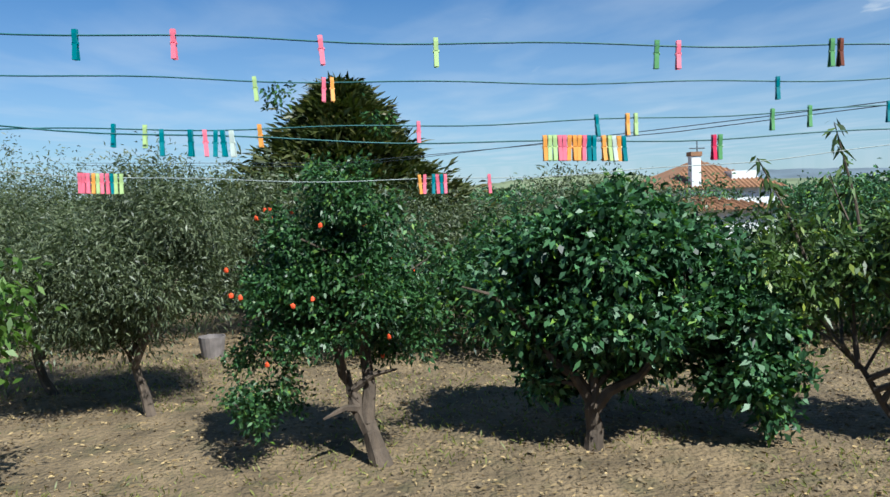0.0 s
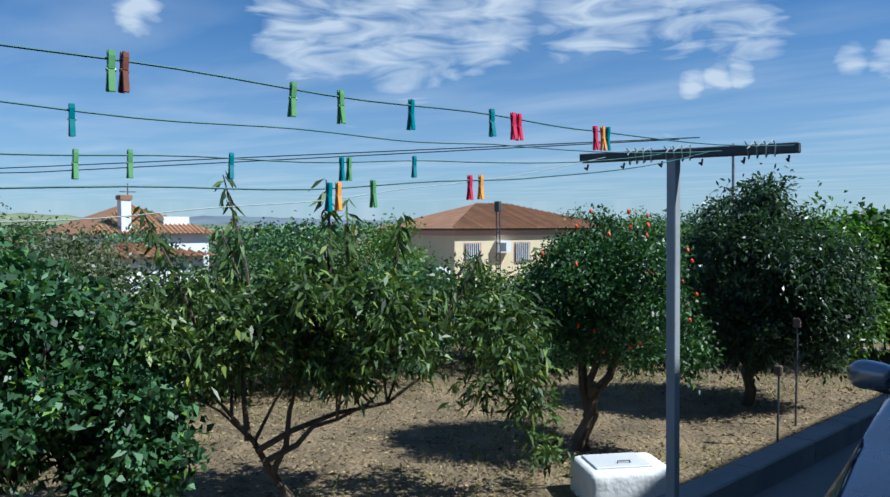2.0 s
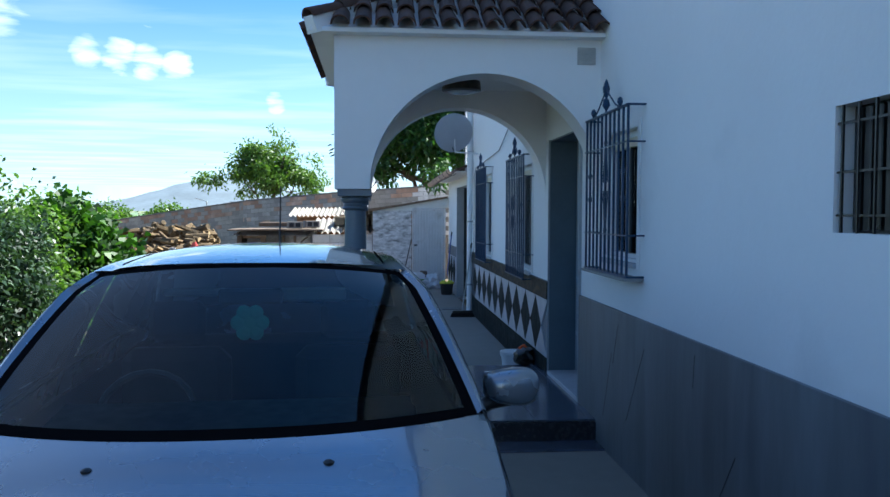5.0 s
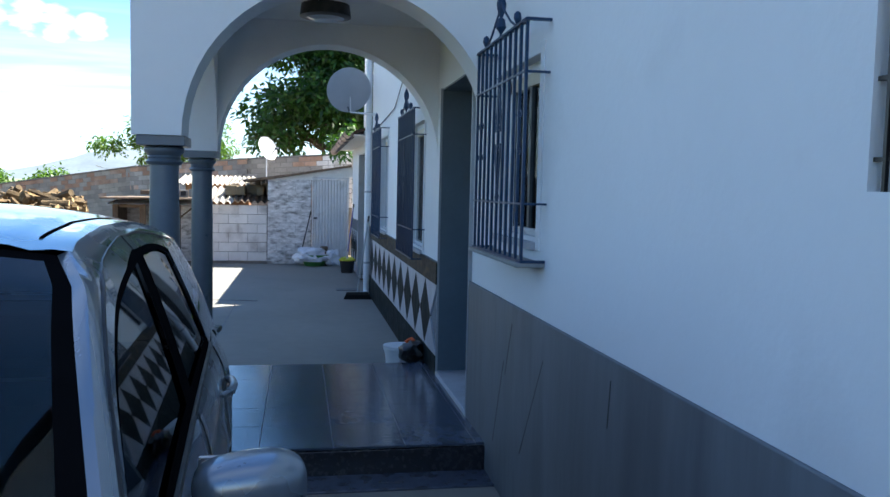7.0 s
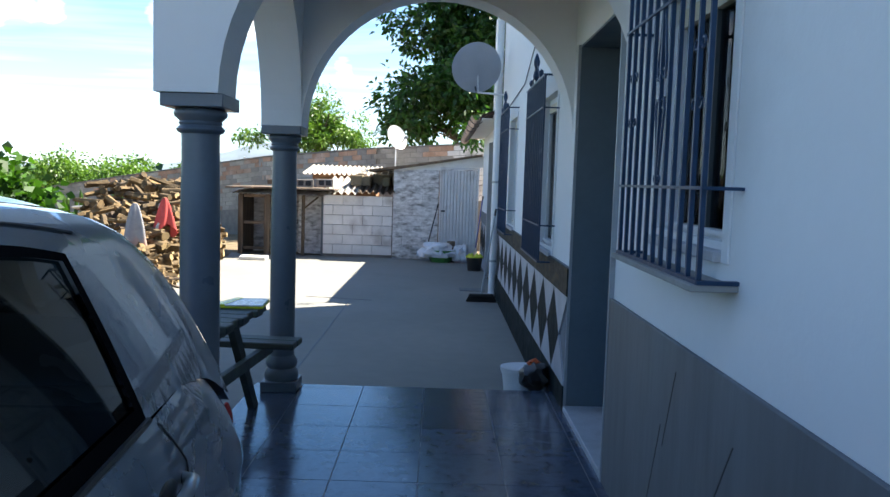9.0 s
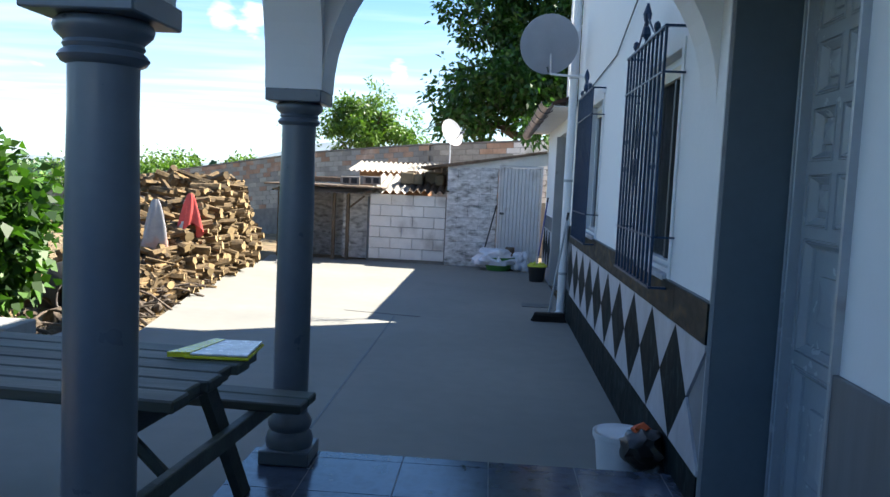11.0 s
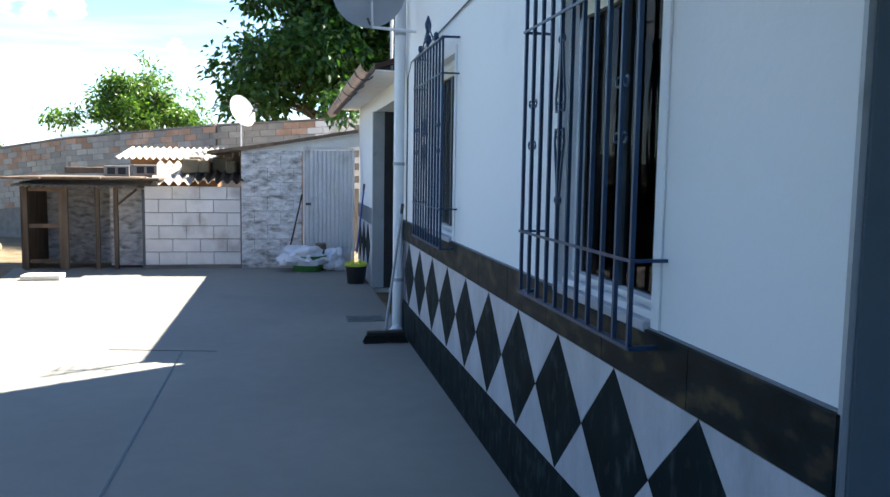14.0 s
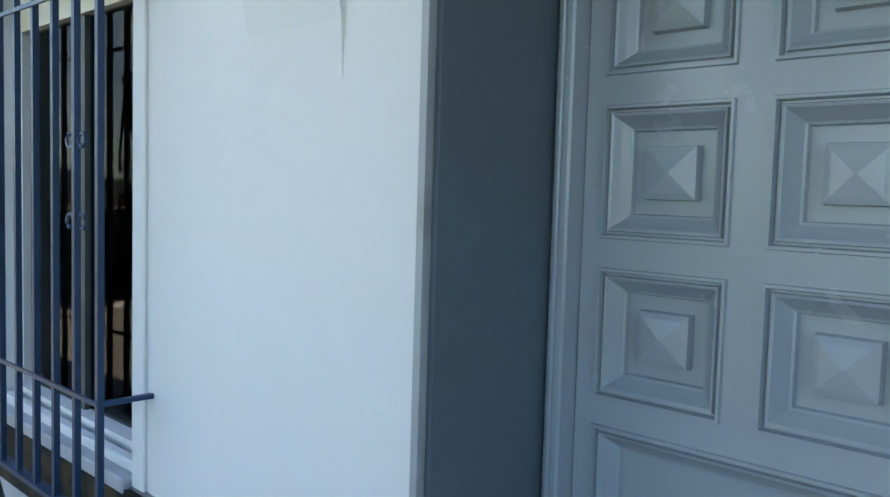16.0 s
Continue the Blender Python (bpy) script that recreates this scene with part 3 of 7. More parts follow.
y = 6.78
while y < END - 0.05:
    e = min(y + 0.60, END)
    flat_piece("base_slab", [(y + 0.002, -0.04), (e - 0.002, -0.04), (e - 0.002, Z0 - 0.001), (y + 0.002, Z0 - 0.001)], M_DARKST, frieze)
    y = e
y = 6.78
while y < END - 0.05:
    e = min(y + 0.62, END)
    flat_piece("band_slab", [(y + 0.002, Z1 + 0.002), (e - 0.002, Z1 + 0.002), (e - 0.002, ZB), (y + 0.002, ZB)], M_BAND2, frieze, 0.014)
    y = e
ZM = (Z0 + Z1) / 2
g = 0.0012
for k in range(-2, 11):
    c = 7.33 + PITCH * k
    h = PITCH / 2
    if c - h > 6.78 and c + h < END:
        flat_piece("dark_diamond", [(c, Z0 + g), (c + h - g, ZM), (c, Z1 - g), (c - h + g, ZM)], M_DARKST, frieze)
    elif c - h <= 6.78 < c:
        if c > 6.78:
            flat_piece("dark_diamond", [(6.782, ZM - 0.2875 * (1 - (c - 6.782) / h)), (c, Z0 + g), (c + h - g, ZM), (c, Z1 - g), (6.782, ZM + 0.2875 * (1 - (c - 6.782) / h))], M_DARKST, frieze)
    m = c + h
    if m - h < 6.78 < m:
        flat_piece("pale_triangle", [(6.782, Z1 - g), (6.782, Z1 - (6.782 - m + h)), (m, ZM + 2 * g), (m + h - 2 * g, Z1 - g)], M_LIGHTST, frieze)
        flat_piece("pale_triangle", [(6.782, Z0 + g), (6.782, Z0 + (6.782 - m + h)), (m, ZM - 2 * g), (m + h - 2 * g, Z0 + g)], M_LIGHTST, frieze)
    elif m < 6.78 < m + h - 0.02:
        flat_piece("pale_triangle", [(6.782, Z1 - g), (6.782, Z1 - (m + h - 6.782)), (m + h - 2 * g, Z1 - g)], M_LIGHTST, frieze)
        flat_piece("pale_triangle", [(6.782, Z0 + g), (6.782, Z0 + (m + h - 6.782)), (m + h - 2 * g, Z0 + g)], M_LIGHTST, frieze)
    if 6.78 < m - h and m + h < END:
        flat_piece("pale_triangle", [(m - h + 2 * g, Z1 - g), (m, ZM + 2 * g), (m + h - 2 * g, Z1 - g)], M_LIGHTST, frieze)
        flat_piece("pale_triangle", [(m - h + 2 * g, Z0 + g), (m + h - 2 * g, Z0 + g), (m, ZM - 2 * g)], M_LIGHTST, frieze)

# ---- porch ----
porch = solo("porch_slab", prism([(-2.08, 5.02), (0.0, 5.02), (0.0, 7.24), (-2.08, 7.24)], "z", -0.05, 0.167), M_GROUT, "raised porch with dark slate tiles", kind="structure")
solo("porch_riser", box(-2.08, 4.99, -0.02, 0.0, 5.02, 0.15, 0.003), M_GRANITE, "polished black stone step riser", kind="structure")
solo("step_tread", box(-2.05, 4.74, -0.02, -0.0, 4.99, 0.012, 0.003), M_TILE, "dark tile strip at the foot of the step", kind="structure")
T = 0.42
for i in range(6):
    for j in range(6):
        x1, y0 = min(0.0, 0.35 - T * i), 5.05 + T * j - (0.03 if j == 0 else 0.0)
        x0, y1 = max(0.35 - T * (i + 1), -2.08), min(5.05 + T * (j + 1), 7.24)
        if x1 - x0 > 0.03 and y1 - y0 > 0.03:
            part("tile", box(x0 + 0.003, y0 - (0.012 if j == 0 else -0.003), 0.158, x1 - 0.003, y1 - 0.003, 0.17), M_TILE, porch)

CX, HALF = -1.88, 0.13        # column line


def column(y):
    ob = thing("column", (CX + (0.018 if y < 6 else 0.0), y, 0.17), label="round slate-blue painted porch column with moulded capital", category="column", group="porch columns")
    part("base", box(-0.12, -0.12, 0.0, 0.12, 0.12, 0.07, 0.006, lathe([(0.11, 0.07), (0.115, 0.10), (0.105, 0.135), (0.092, 0.15), (0.102, 0.165), (0.106, 0.19), (0.094, 0.215), (0.084, 0.235)], 32)), M_COLUMN, ob, smooth=True)
    part("shaft", lathe([(0.083, 0.235), (0.084, 0.6), (0.083, 1.2), (0.078, 1.50)], 40), M_COLUMN, ob, smooth=True)
    part("capital", box(-0.128, -0.135, 1.704, 0.128, 0.135, 1.76, 0.004, lathe([(0.078, 1.50), (0.0785, 1.600), (0.092, 1.606), (0.100, 1.618), (0.092, 1.630), (0.084, 1.635), (0.090, 1.644), (0.086, 1.652), (0.092, 1.659), (0.106, 1.672), (0.110, 1.685), (0.106, 1.696), (0.096, 1.704)], 40)), M_COLUMN, ob, smooth=True)
    return ob


column(5.17)
column(7.11)
SPRING, APEX = 1.93, 2.80


def arch_wall(name, along, a, b, lo, hi, ta, tb, rise, label, wall_end):
    """Masonry above an arched opening from lo to hi along one axis, thickness ta..tb on the other."""
    n = 28
    c, r = (lo + hi) / 2, (hi - lo) / 2
    curve = [(c - r * math.cos(math.pi * k / n), SPRING + rise * math.sin(math.pi * k / n)) for k in range(n + 1)]
    top = 3.13
    bm = bmesh.new()

    def at(u, t, z):
        return (u, t, z) if along == "x" else (t, u, z)

    def quad(p, q, r_, s):
        bm.faces.new([bm.verts.new(v) for v in (p, q, r_, s)])

    for t in (ta, tb):
        for (u0, z0), (u1, z1) in zip(curve, curve[1:]):
            quad(at(u0, t, z0), at(u1, t, z1), at(u1, t, top), at(u0, t, top))
        for u0, u1 in ((a, lo), (hi, b)):
            if u1 - u0 > 0.001:
                quad(at(u0, t, SPRING), at(u1, t, SPRING), at(u1, t, top), at(u0, t, top))
    for (u0, z0), (u1, z1) in zip(curve, curve[1:]):
        quad(at(u0, ta, z0), at(u1, ta, z1), at(u1, tb, z1), at(u0, tb, z0))
    for u0, u1 in ((a, lo), (hi, b)):
        if u1 - u0 > 0.001:
            quad(at(u0, ta, SPRING), at(u1, ta, SPRING), at(u1, tb, SPRING), at(u0, tb, SPRING))
    quad(at(a, ta, SPRING), at(a, tb, SPRING), at(a, tb, top), at(a, ta, top))
    quad(at(b, ta, SPRING), at(b, tb, SPRING), at(b, tb, top), at(b, ta, top))
    quad(at(a, ta, top), at(b, ta, top), at(b, tb, top), at(a, tb, top))
    bmesh.ops.remove_doubles(bm, verts=bm.verts[:], dist=0.0006)
    bmesh.ops.recalc_face_normals(bm, faces=bm.faces[:])
    return solo(name, bm, M_WHITE, label, kind="structure")


arch_wall("wall_arch", "x", -2.01, 0.02, -1.75, 0.0, 5.02, 5.30, APEX - SPRING, "white rendered porch wall with round arch", True)
arch_wall("wall_arch", "x", -2.01, 0.02, -1.75, 0.0, 6.98, 7.24, APEX - SPRING, "white rendered porch wall with round arch", True)
arch_wall("wall_arch", "y", 5.30, 6.98, 5.301, 6.979, -2.01, -1.75, 0.86, "white rendered side arch of the porch", False)
solo("porch_ceiling", box(-1.75, 5.30, 2.97, 0.0, 6.98, 3.07), M_WHITE, "white porch ceiling", kind="structure")

# vent and lamp of the porch
vent = thing("vent_grille", (-0.115, 5.02, 2.94), label="small square grey vent grille set in the white porch wall", category="vent")
part("frame", box(-0.07, -0.012, -0.065, 0.07, 0.0, 0.065, 0.003), M_VENT, vent)
for k in range(5):
    part("slat", box(-0.06, -0.022, -0.05 + 0.022 * k, 0.06, -0.012, -0.042 + 0.022 * k), M_VENT, vent)
lamp = thing("ceiling_lamp", (-0.95, 6.1, 2.97), label="round tarnished brass ceiling lamp under the porch ceiling", category="lamp")
part("mount", lathe([(0.03, -0.06), (0.035, 0.0)], 16), M_BRASS, lamp)
part("shade", lathe([(0.14, -0.15), (0.175, -0.14), (0.165, -0.06), (0.10, -0.05)], 28), M_BRASS, lamp, smooth=True)
part("glass", lathe([(0.08, -0.165), (0.13, -0.15)], 20), M_LAMP, lamp)

# door with panels in its recess
solo("jamb_far", box(0.0, 6.765, 0.17, 0.335, 6.776, 2.46), M_JAMB, "grey painted door reveal", kind="structure")
solo("jamb_near", box(0.0, 5.56, 0.17, 0.335, 5.571, 2.46), M_JAMB, "grey painted door reveal", kind="structure")
solo("jamb_top", box(0.0, 5.571, 2.455, 0.335, 6.765, 2.466), M_JAMB, "grey painted door head", kind="structure")
solo("jamb_edge", box(-0.016, 6.776, 0.17, 0.0, 6.79, 2.47), M_POLE, "pale corner strip of the door opening", kind="structure")
solo("jamb_edge", box(-0.024, 5.545, 0.17, 0.0, 5.56, 2.47), M_POLE, "pale corner strip of the door opening", kind="structure")
solo("threshold", box(-0.02, 5.571, 0.158, 0.335, 6.765, 0.205, 0.004), M_LIGHTST, "pale marble door threshold", kind="structure")
door = thing("door_1", (0.315, 6.765, 0.205), rz=0, label="grey painted double door with square raised panels, closed", category="door", kind="structure")


def panel(bm, y0, y1, z0, z1):
    """A fielded panel facing -x: fillet, groove, sloping ogee, sunk field and a low pyramid boss."""
    steps = [(0.0, 0.0), (0.0015, 0.006), (0.006, 0.006), (0.0085, -0.007), (0.0115, -0.007), (0.0135, 0.001), (0.018, -0.001), (0.026, -0.012), (0.036, -0.024), (0.040, -0.026), (0.042, -0.036), (0.046, -0.037)]
    m = min(y1 - y0, z1 - z0)
    bw = m * 0.30
    steps += [(bw, -0.037), (bw + 0.002, -0.019), (bw + 0.011, -0.015), (min(m / 2 - 0.001, bw + 0.060), -0.008)]
    prev = None
    for d, x in steps:
        ring = [bm.verts.new((-x, y, z)) for y, z in ((y0 + d, z0 + d), (y1 - d, z0 + d), (y1 - d, z1 - d), (y0 + d, z1 - d))]
        if prev:
            for k in range(4):
                bm.faces.new((prev[k], ring[k], ring[(k + 1) % 4], prev[(k + 1) % 4]))
        prev = ring
    bm.faces.new(prev)


for ya, yb in ((-0.034, -0.0015), (-1.192, -1.16)):
    part("door_frame", box(-0.045, ya, 0.0, 0.02, yb, 2.25, 0.004), M_DOOR, door)
    part("frame_bead", box(-0.055, (ya + yb) / 2 - 0.004, 0.0, -0.045, (ya + yb) / 2 + 0.004, 2.25, 0.002), M_DOOR, door)
rows = [(0.07, 0.66), (0.71, 1.18)] + [(1.225 + k * 0.263, 1.225 + 0.216 + k * 0.263) for k in range(4)]
for leaf, (ya, yb) in enumerate(((-0.595, -0.036), (-1.158, -0.599))):
    lf = part("door_leaf", bmesh.new(), M_DOOR, door)
    bm = bmesh.new()
    side, mid = 0.034, 0.052
    pw = (yb - ya - 2 * side - mid) / 2
    for r_, (za, zb) in enumerate(rows):
        cells = [(ya + side, yb - side)] if r_ < 2 else [(ya + side, ya + side + pw), (yb - side - pw, yb - side)]
        for c0, c1 in cells:
            panel(bm, c0, c1, za, zb)
        edges = [ya] + [v for c in cells for v in c] + [yb]
        for k in range(0, len(edges), 2):
            bm.faces.new([bm.verts.new((0, yy, zz)) for yy, zz in ((edges[k], za), (edges[k + 1], za), (edges[k + 1], zb), (edges[k], zb))])
    zs = [0.0] + [v for r_ in rows for v in r_] + [2.25]
    for k in range(0, len(zs), 2):
        bm.faces.new([bm.verts.new((0, yy, zz)) for yy, zz in ((ya, zs[k]), (yb, zs[k]), (yb, zs[k + 1]), (ya, zs[k + 1]))])
    bmesh.ops.remove_doubles(bm, verts=bm.verts[:], dist=0.0002)
    bmesh.ops.recalc_face_normals(bm, faces=bm.faces[:])
    box(0.036, ya, 0, 0.042, yb, 2.25, bm=bm)
    bm.to_mesh(lf.data)
    bm.free()
    lf.data.materials.clear()
    lf.data.materials.append(M_DOOR)
knob = part("door_handle", tube([(0.0, 0, 0), (-0.05, 0, 0), (-0.06, 0, 0)], [0.012, 0.02, 0.018], 12), M_BRASS, door)
knob.location = (0.0, -0.64, 0.98)

# hip roof of the porch in curved tiles
roof = solo("porch_roof", None or bmesh.new(), M_ROOF, "small hipped porch roof of curved brown clay tiles", kind="structure")
EX0, EY0, EY1, EZ = -2.18, 4.90, 7.36, 3.12
RX, RY, RZ = -0.89, 6.0, 3.76
bm = bmesh.new()
P = [(EX0, EY0, EZ - 0.03), (0.0, EY0, EZ - 0.03), (0.0, EY1, EZ - 0.03), (EX0, EY1, EZ - 0.03), (RX, RY, RZ - 0.04), (0.0, RY, RZ - 0.04)]
V = [bm.verts.new(p) for p in P]
for f in ((0, 1, 5, 4), (2, 3, 4, 5), (3, 0, 4)):
    bm.faces.new([V[i] for i in f]).material_index = 1
under = [bm.verts.new((p[0], p[1], EZ - 0.06)) for p in P[:4]]
for a, b_ in ((0, 1), (1, 2), (2, 3), (3, 0)):
    bm.faces.new((V[a], V[b_], under[b_], under[a]))
bm.faces.new(under[::-1])
bm.to_mesh(roof.data)
bm.free()
roof.data.materials.clear()
roof.data.materials.append(M_WHITE)
M_UNDER = mat("dark_channel_tile", (0.04, 0.025, 0.018), 0.9, var=0.3, bump=0.2)
roof.data.materials.append(M_UNDER)


def half_tile_mesh():
    bm = bmesh.new()
    n = 7
    rings = []
    for yy, r in ((0.0, 0.070), (0.40, 0.056)):
        for rr in (r, r - 0.013):
            rings.append([bm.verts.new((rr * math.cos(math.pi * k / n), yy, rr * math.sin(math.pi * k / n))) for k in range(n + 1)])
    o0, i0, o1, i1 = rings
    for k in range(n):
        bm.faces.new((o0[k], o1[k], o1[k + 1], o0[k + 1]))
        bm.faces.new((i0[k], i0[k + 1], i1[k + 1], i1[k]))
        bm.faces.new((o0[k], o0[k + 1], i0[k + 1], i0[k]))
    me = mesh_of(bm, "roof_tile", M_ROOF, True)
    return me


TILE = half_tile_mesh()
rnd = random.Random(4)


def tile_slope(origin, across, up, width, length, cut, parent=roof):
    """Rows of curved tiles over a slope; cut(u, v) says whether a tile at u across, v up belongs to it."""
    across, up = Vector(across).normalized(), Vector(up).normalized()
    nrm = across.cross(up)
    n = int(width / 0.152)
    for i in range(n + 1):
        u = i * width / n
        k = 0
        while k * 0.27 < length - 0.05:
            v = k * 0.27 - 0.07
            if cut(u, v + 0.12):
                o = Vector(origin) + across * u + up * v + nrm * (0.012 + 0.012 * (k > 0))
                q = Matrix((across, up, nrm)).transposed().to_4x4()
                ob = new("roof_tile", TILE)
                ob.matrix_world = Matrix.Translation(o) @ q @ pose(0, 0, 0, -2.5, rnd.uniform(-2, 2), rnd.uniform(-2, 2))
                ob.parent = parent
            k += 1


slope_f = Vector((0, RY - EY0, RZ - EZ))
run = slope_f.length
tile_slope((EX0 + 0.06, EY0, EZ), (1, 0, 0), slope_f, -EX0 - 0.1, run, lambda u, v: u + 0.02 > (v / run) * (RX - EX0))
slope_b = Vector((0, RY - EY1, RZ - EZ))
tile_slope((-0.04, EY1, EZ), (-1, 0, 0), slope_b, -EX0 - 0.1, run, lambda u, v: (-EX0 - 0.1 - u) + 0.02 > (v / run) * (RX - EX0))
slope_l = Vector((RX - EX0, 0, RZ - EZ))
runl = slope_l.length
tile_slope((EX0, EY1 - 0.06, EZ), (0, -1, 0), slope_l, EY1 - EY0 - 0.12, runl, lambda u, v: min(u, EY1 - EY0 - 0.12 - u) + 0.03 > (v / runl) * 1.25)
for a, b_ in (((EX0, EY0, EZ), (RX, RY, RZ)), ((EX0, EY1, EZ), (RX, RY, RZ)), ((RX, RY, RZ), (0.0, RY, RZ))):
    a, b_ = Vector(a), Vector(b_)
    d = (b_ - a).normalized()
    side = d.cross(Vector((0, 0, 1))).normalized()
    up = side.cross(d)
    q = Matrix((side, d, up)).transposed().to_4x4()
    k = 0
    while k * 0.3 < (b_ - a).length - 0.1:
        ob = new("ridge_tile", TILE)
        ob.matrix_world = Matrix.Translation(a + d * (k * 0.3) + up * (0.035 + 0.006 * (k % 2))) @ q
        ob.parent = roof
        k += 1
    part("mortar_bed", prism([(-0.06, -0.08), (0.06, -0.08), (0.05, 0.045), (-0.05, 0.045)], "y", 0, (b_ - a).length), M_WHITE, roof).matrix_world = Matrix.Translation(a) @ q

# ---- annex beyond the tall house ----
wall_with_openings("wall_annex", END, 18.1, -0.3, 2.5, [(13.8, 15.9, -0.3, 2.3)], 0.03, 0.33, M_WHITE, "white rendered low annex wall with dark doorway")
solo("annex_plinth", box(0.012, 15.93, -0.05, 0.03, 18.05, 1.0), M_LIGHTST, "grey and white stone plinth of the annex", kind="structure")
solo("annex_plinth", box(0.010, 15.93, 0.82, 0.03, 18.05, 1.03), M_GREY, "grey band of the annex plinth", kind="structure")
for k in range(3):
    c = 16.5 + 0.577 * k
    solo("plinth_diamond", prism([(c, 0.2), (c + 0.28, 0.5), (c, 0.8), (c - 0.28, 0.5)], "x", 0.004, 0.012), M_DARKST, "dark stone diamond", kind="structure")
solo("annex_frame", box(0.0, 15.84, 0, 0.15, 15.93, 2.3), M_POLE, "grey painted doorway edge", kind="structure")
solo("annex_frame", box(0.0, 13.76, 0, 0.34, 13.80, 2.3), M_POLE, "grey painted doorway edge", kind="structure")
# doorway's inner shade, put into the colour of an added panel
solo("annex_shadow_wall", box(0.15, 15.835, 0, 0.9, 15.95, 2.3), M_SHADE, "black panel painting the shade inside the annex doorway", kind="structure")
solo("annex_back", box(0.33, 18.0, -0.3, 4, 18.3, 2.6), M_WHITE, "annex end wall", kind="structure")
# added dark sheet; its colour stands for the room's lack of light
solo("annex_dark", box(0.9, 13.3, 0, 0.95, 17.9, 2.5), M_SHADE, "dark sheet standing for the unlit room behind the doorway", kind="structure")
solo("annex_floor", box(0.33, 13.1, -0.3, 4, 18.0, 0.02), M_GROUT, "annex floor", kind="structure")
bm = prism([(-0.29, 2.5), (4.0, 4.1), (4.0, 4.14), (-0.29, 2.545)], "y", END, 18.4)
solo("annex_roof", bm, M_ROOF, "sloping tiled annex roof", kind="structure")
solo("annex_soffit", prism([(-0.28, 2.488), (0.03, 2.488), (0.03, 2.499), (-0.28, 2.499)], "y", END, 18.4), M_LIMEW, "white soffit under the annex eave", kind="structure")
gut = thing("gutter", label="grey fibre-cement roof gutter with wire ties", category="gutter")
bm = bmesh.new()
rings = []
for yy, zz in ((END + 0.0, 2.50), (19.0, 2.44)):
    rings.append([bm.verts.new((-0.34 + 0.085 * math.cos(t), yy, zz + 0.05 + 0.085 * math.sin(t))) for t in (math.pi + math.pi * k / 8 for k in range(9))])
for k in range(8):
    bm.faces.new((rings[0][k], rings[0][k + 1], rings[1][k + 1], rings[1][k]))
bmesh.ops.solidify(bm, geom=bm.faces[:], thickness=0.012)
part("channel", bm, M_GUT, gut)
for yy in (13.5, 14.4, 15.3, 16.2, 17.1, 18.0):
    part("tie", tube([(-0.34 + 0.1 * math.cos(t), yy, 2.54 + 0.1 * math.sin(t)) for t in (math.pi + math.pi * k / 8 for k in range(9))], 0.006, 5), M_BAR, gut)

# upper windows on the tall wall
up = thing("window_5", (0.0, 0, 0), label="upper window with closed blue slatted shutters", category="window", kind="structure")
for a, b_ in ((8.15, 8.9), (8.92, 9.67)):
    sh = part("shutter", box(-0.05, a, 4.85, -0.01, b_, 6.05, 0.004), M_IRON, up)
    for k in range(14):
        part("slat", box(-0.062, a + 0.05, 4.93 + 0.078 * k, -0.05, b_ - 0.05, 4.985 + 0.078 * k), M_IRON, sh)
part("window_sill", box(-0.1, 8.05, 4.79, 0.0, 9.75, 4.84, 0.004), M_WHITE, up)
rack = thing("balcony_rail", (0, 0, 0), label="small dark iron flower rail below an upper window", category="railing")
for k in range(9):
    part("bar", box(-0.26, 6.6 + 0.09 * k, 5.05, -0.248, 6.612 + 0.09 * k, 5.5), M_IRON, rack)
for z in (5.05, 5.5):
    part("rail", box(-0.27, 6.58, z, -0.24, 7.36, z + 0.02), M_IRON, rack)
    for y in (6.58, 7.34):
        part("bracket", box(-0.26, y, z, 0.0, y + 0.02, z + 0.02), M_IRON, rack)
eave = thing("gable_eave", (0, 0, 0), label="white overhanging gable eave at the house end", category="eave", kind="structure")
part("soffit", box(-0.45, END - 0.5, TOP - 0.05, 9.5, END + 0.4, TOP + 0.02), M_WHITE, eave)
part("edge", box(-0.45, END + 0.4, TOP - 0.12, 9.5, END + 0.45, TOP + 0.06), M_GUT, eave)

# ---- windows behind grilles ----


def window(i, y0, y1, z0, z1, blind):
    w = thing("window_%d" % i, (0.055, 0, 0), label="white aluminium window with dark glass" + (" and slatted blind" if blind else ""), category="window", kind="structure")
    t = 0.045
    part("window_frame", box(0, y0, z0, 0.05, y0 + t, z1, 0.003), M_PVC, w)
    part("window_frame", box(0, y1 - t, z0, 0.05, y1, z1, 0.003), M_PVC, w)
    part("window_frame", box(0, y0 + t, z1 - t, 0.05, y1 - t, z1, 0.003), M_PVC, w)
    part("window_frame", box(0, y0 + t, z0, 0.05, y1 - t, z0 + t, 0.003), M_PVC, w)
    part("window_track", box(-0.02, y0 + t, z0 + t, 0.03, y1 - t, z0 + t + 0.012), M_PVC, w)
    part("window_frame", box(0.01, (y0 + y1) / 2 - 0.02, z0 + t, 0.045, (y0 + y1) / 2 + 0.02, z1 - t), M_BAR, w)
    part("pane", box(0.025, y0 + t, z0 + t, 0.031, y1 - t, z1 - t), M_PANE, w)
    part("shutter_box", box(0.0, y0, z1 - 0.11, 0.06, y1, z1 - t), M_CREAMP, w)
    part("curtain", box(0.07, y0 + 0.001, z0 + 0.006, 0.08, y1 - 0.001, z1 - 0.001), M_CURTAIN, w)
    part("window_track", box(-0.05, y0 + 0.01, z0 + 0.004, -0.02, y1 - 0.01, z0 + 0.03, 0.003), M_PVC, w)
    s = part("window_sill", box(-0.085, y0 + 0.001, z0 - 0.03, 0.0, y1 - 0.001, z0 + 0.005, 0.004), M_LIGHTST, w)
    return w


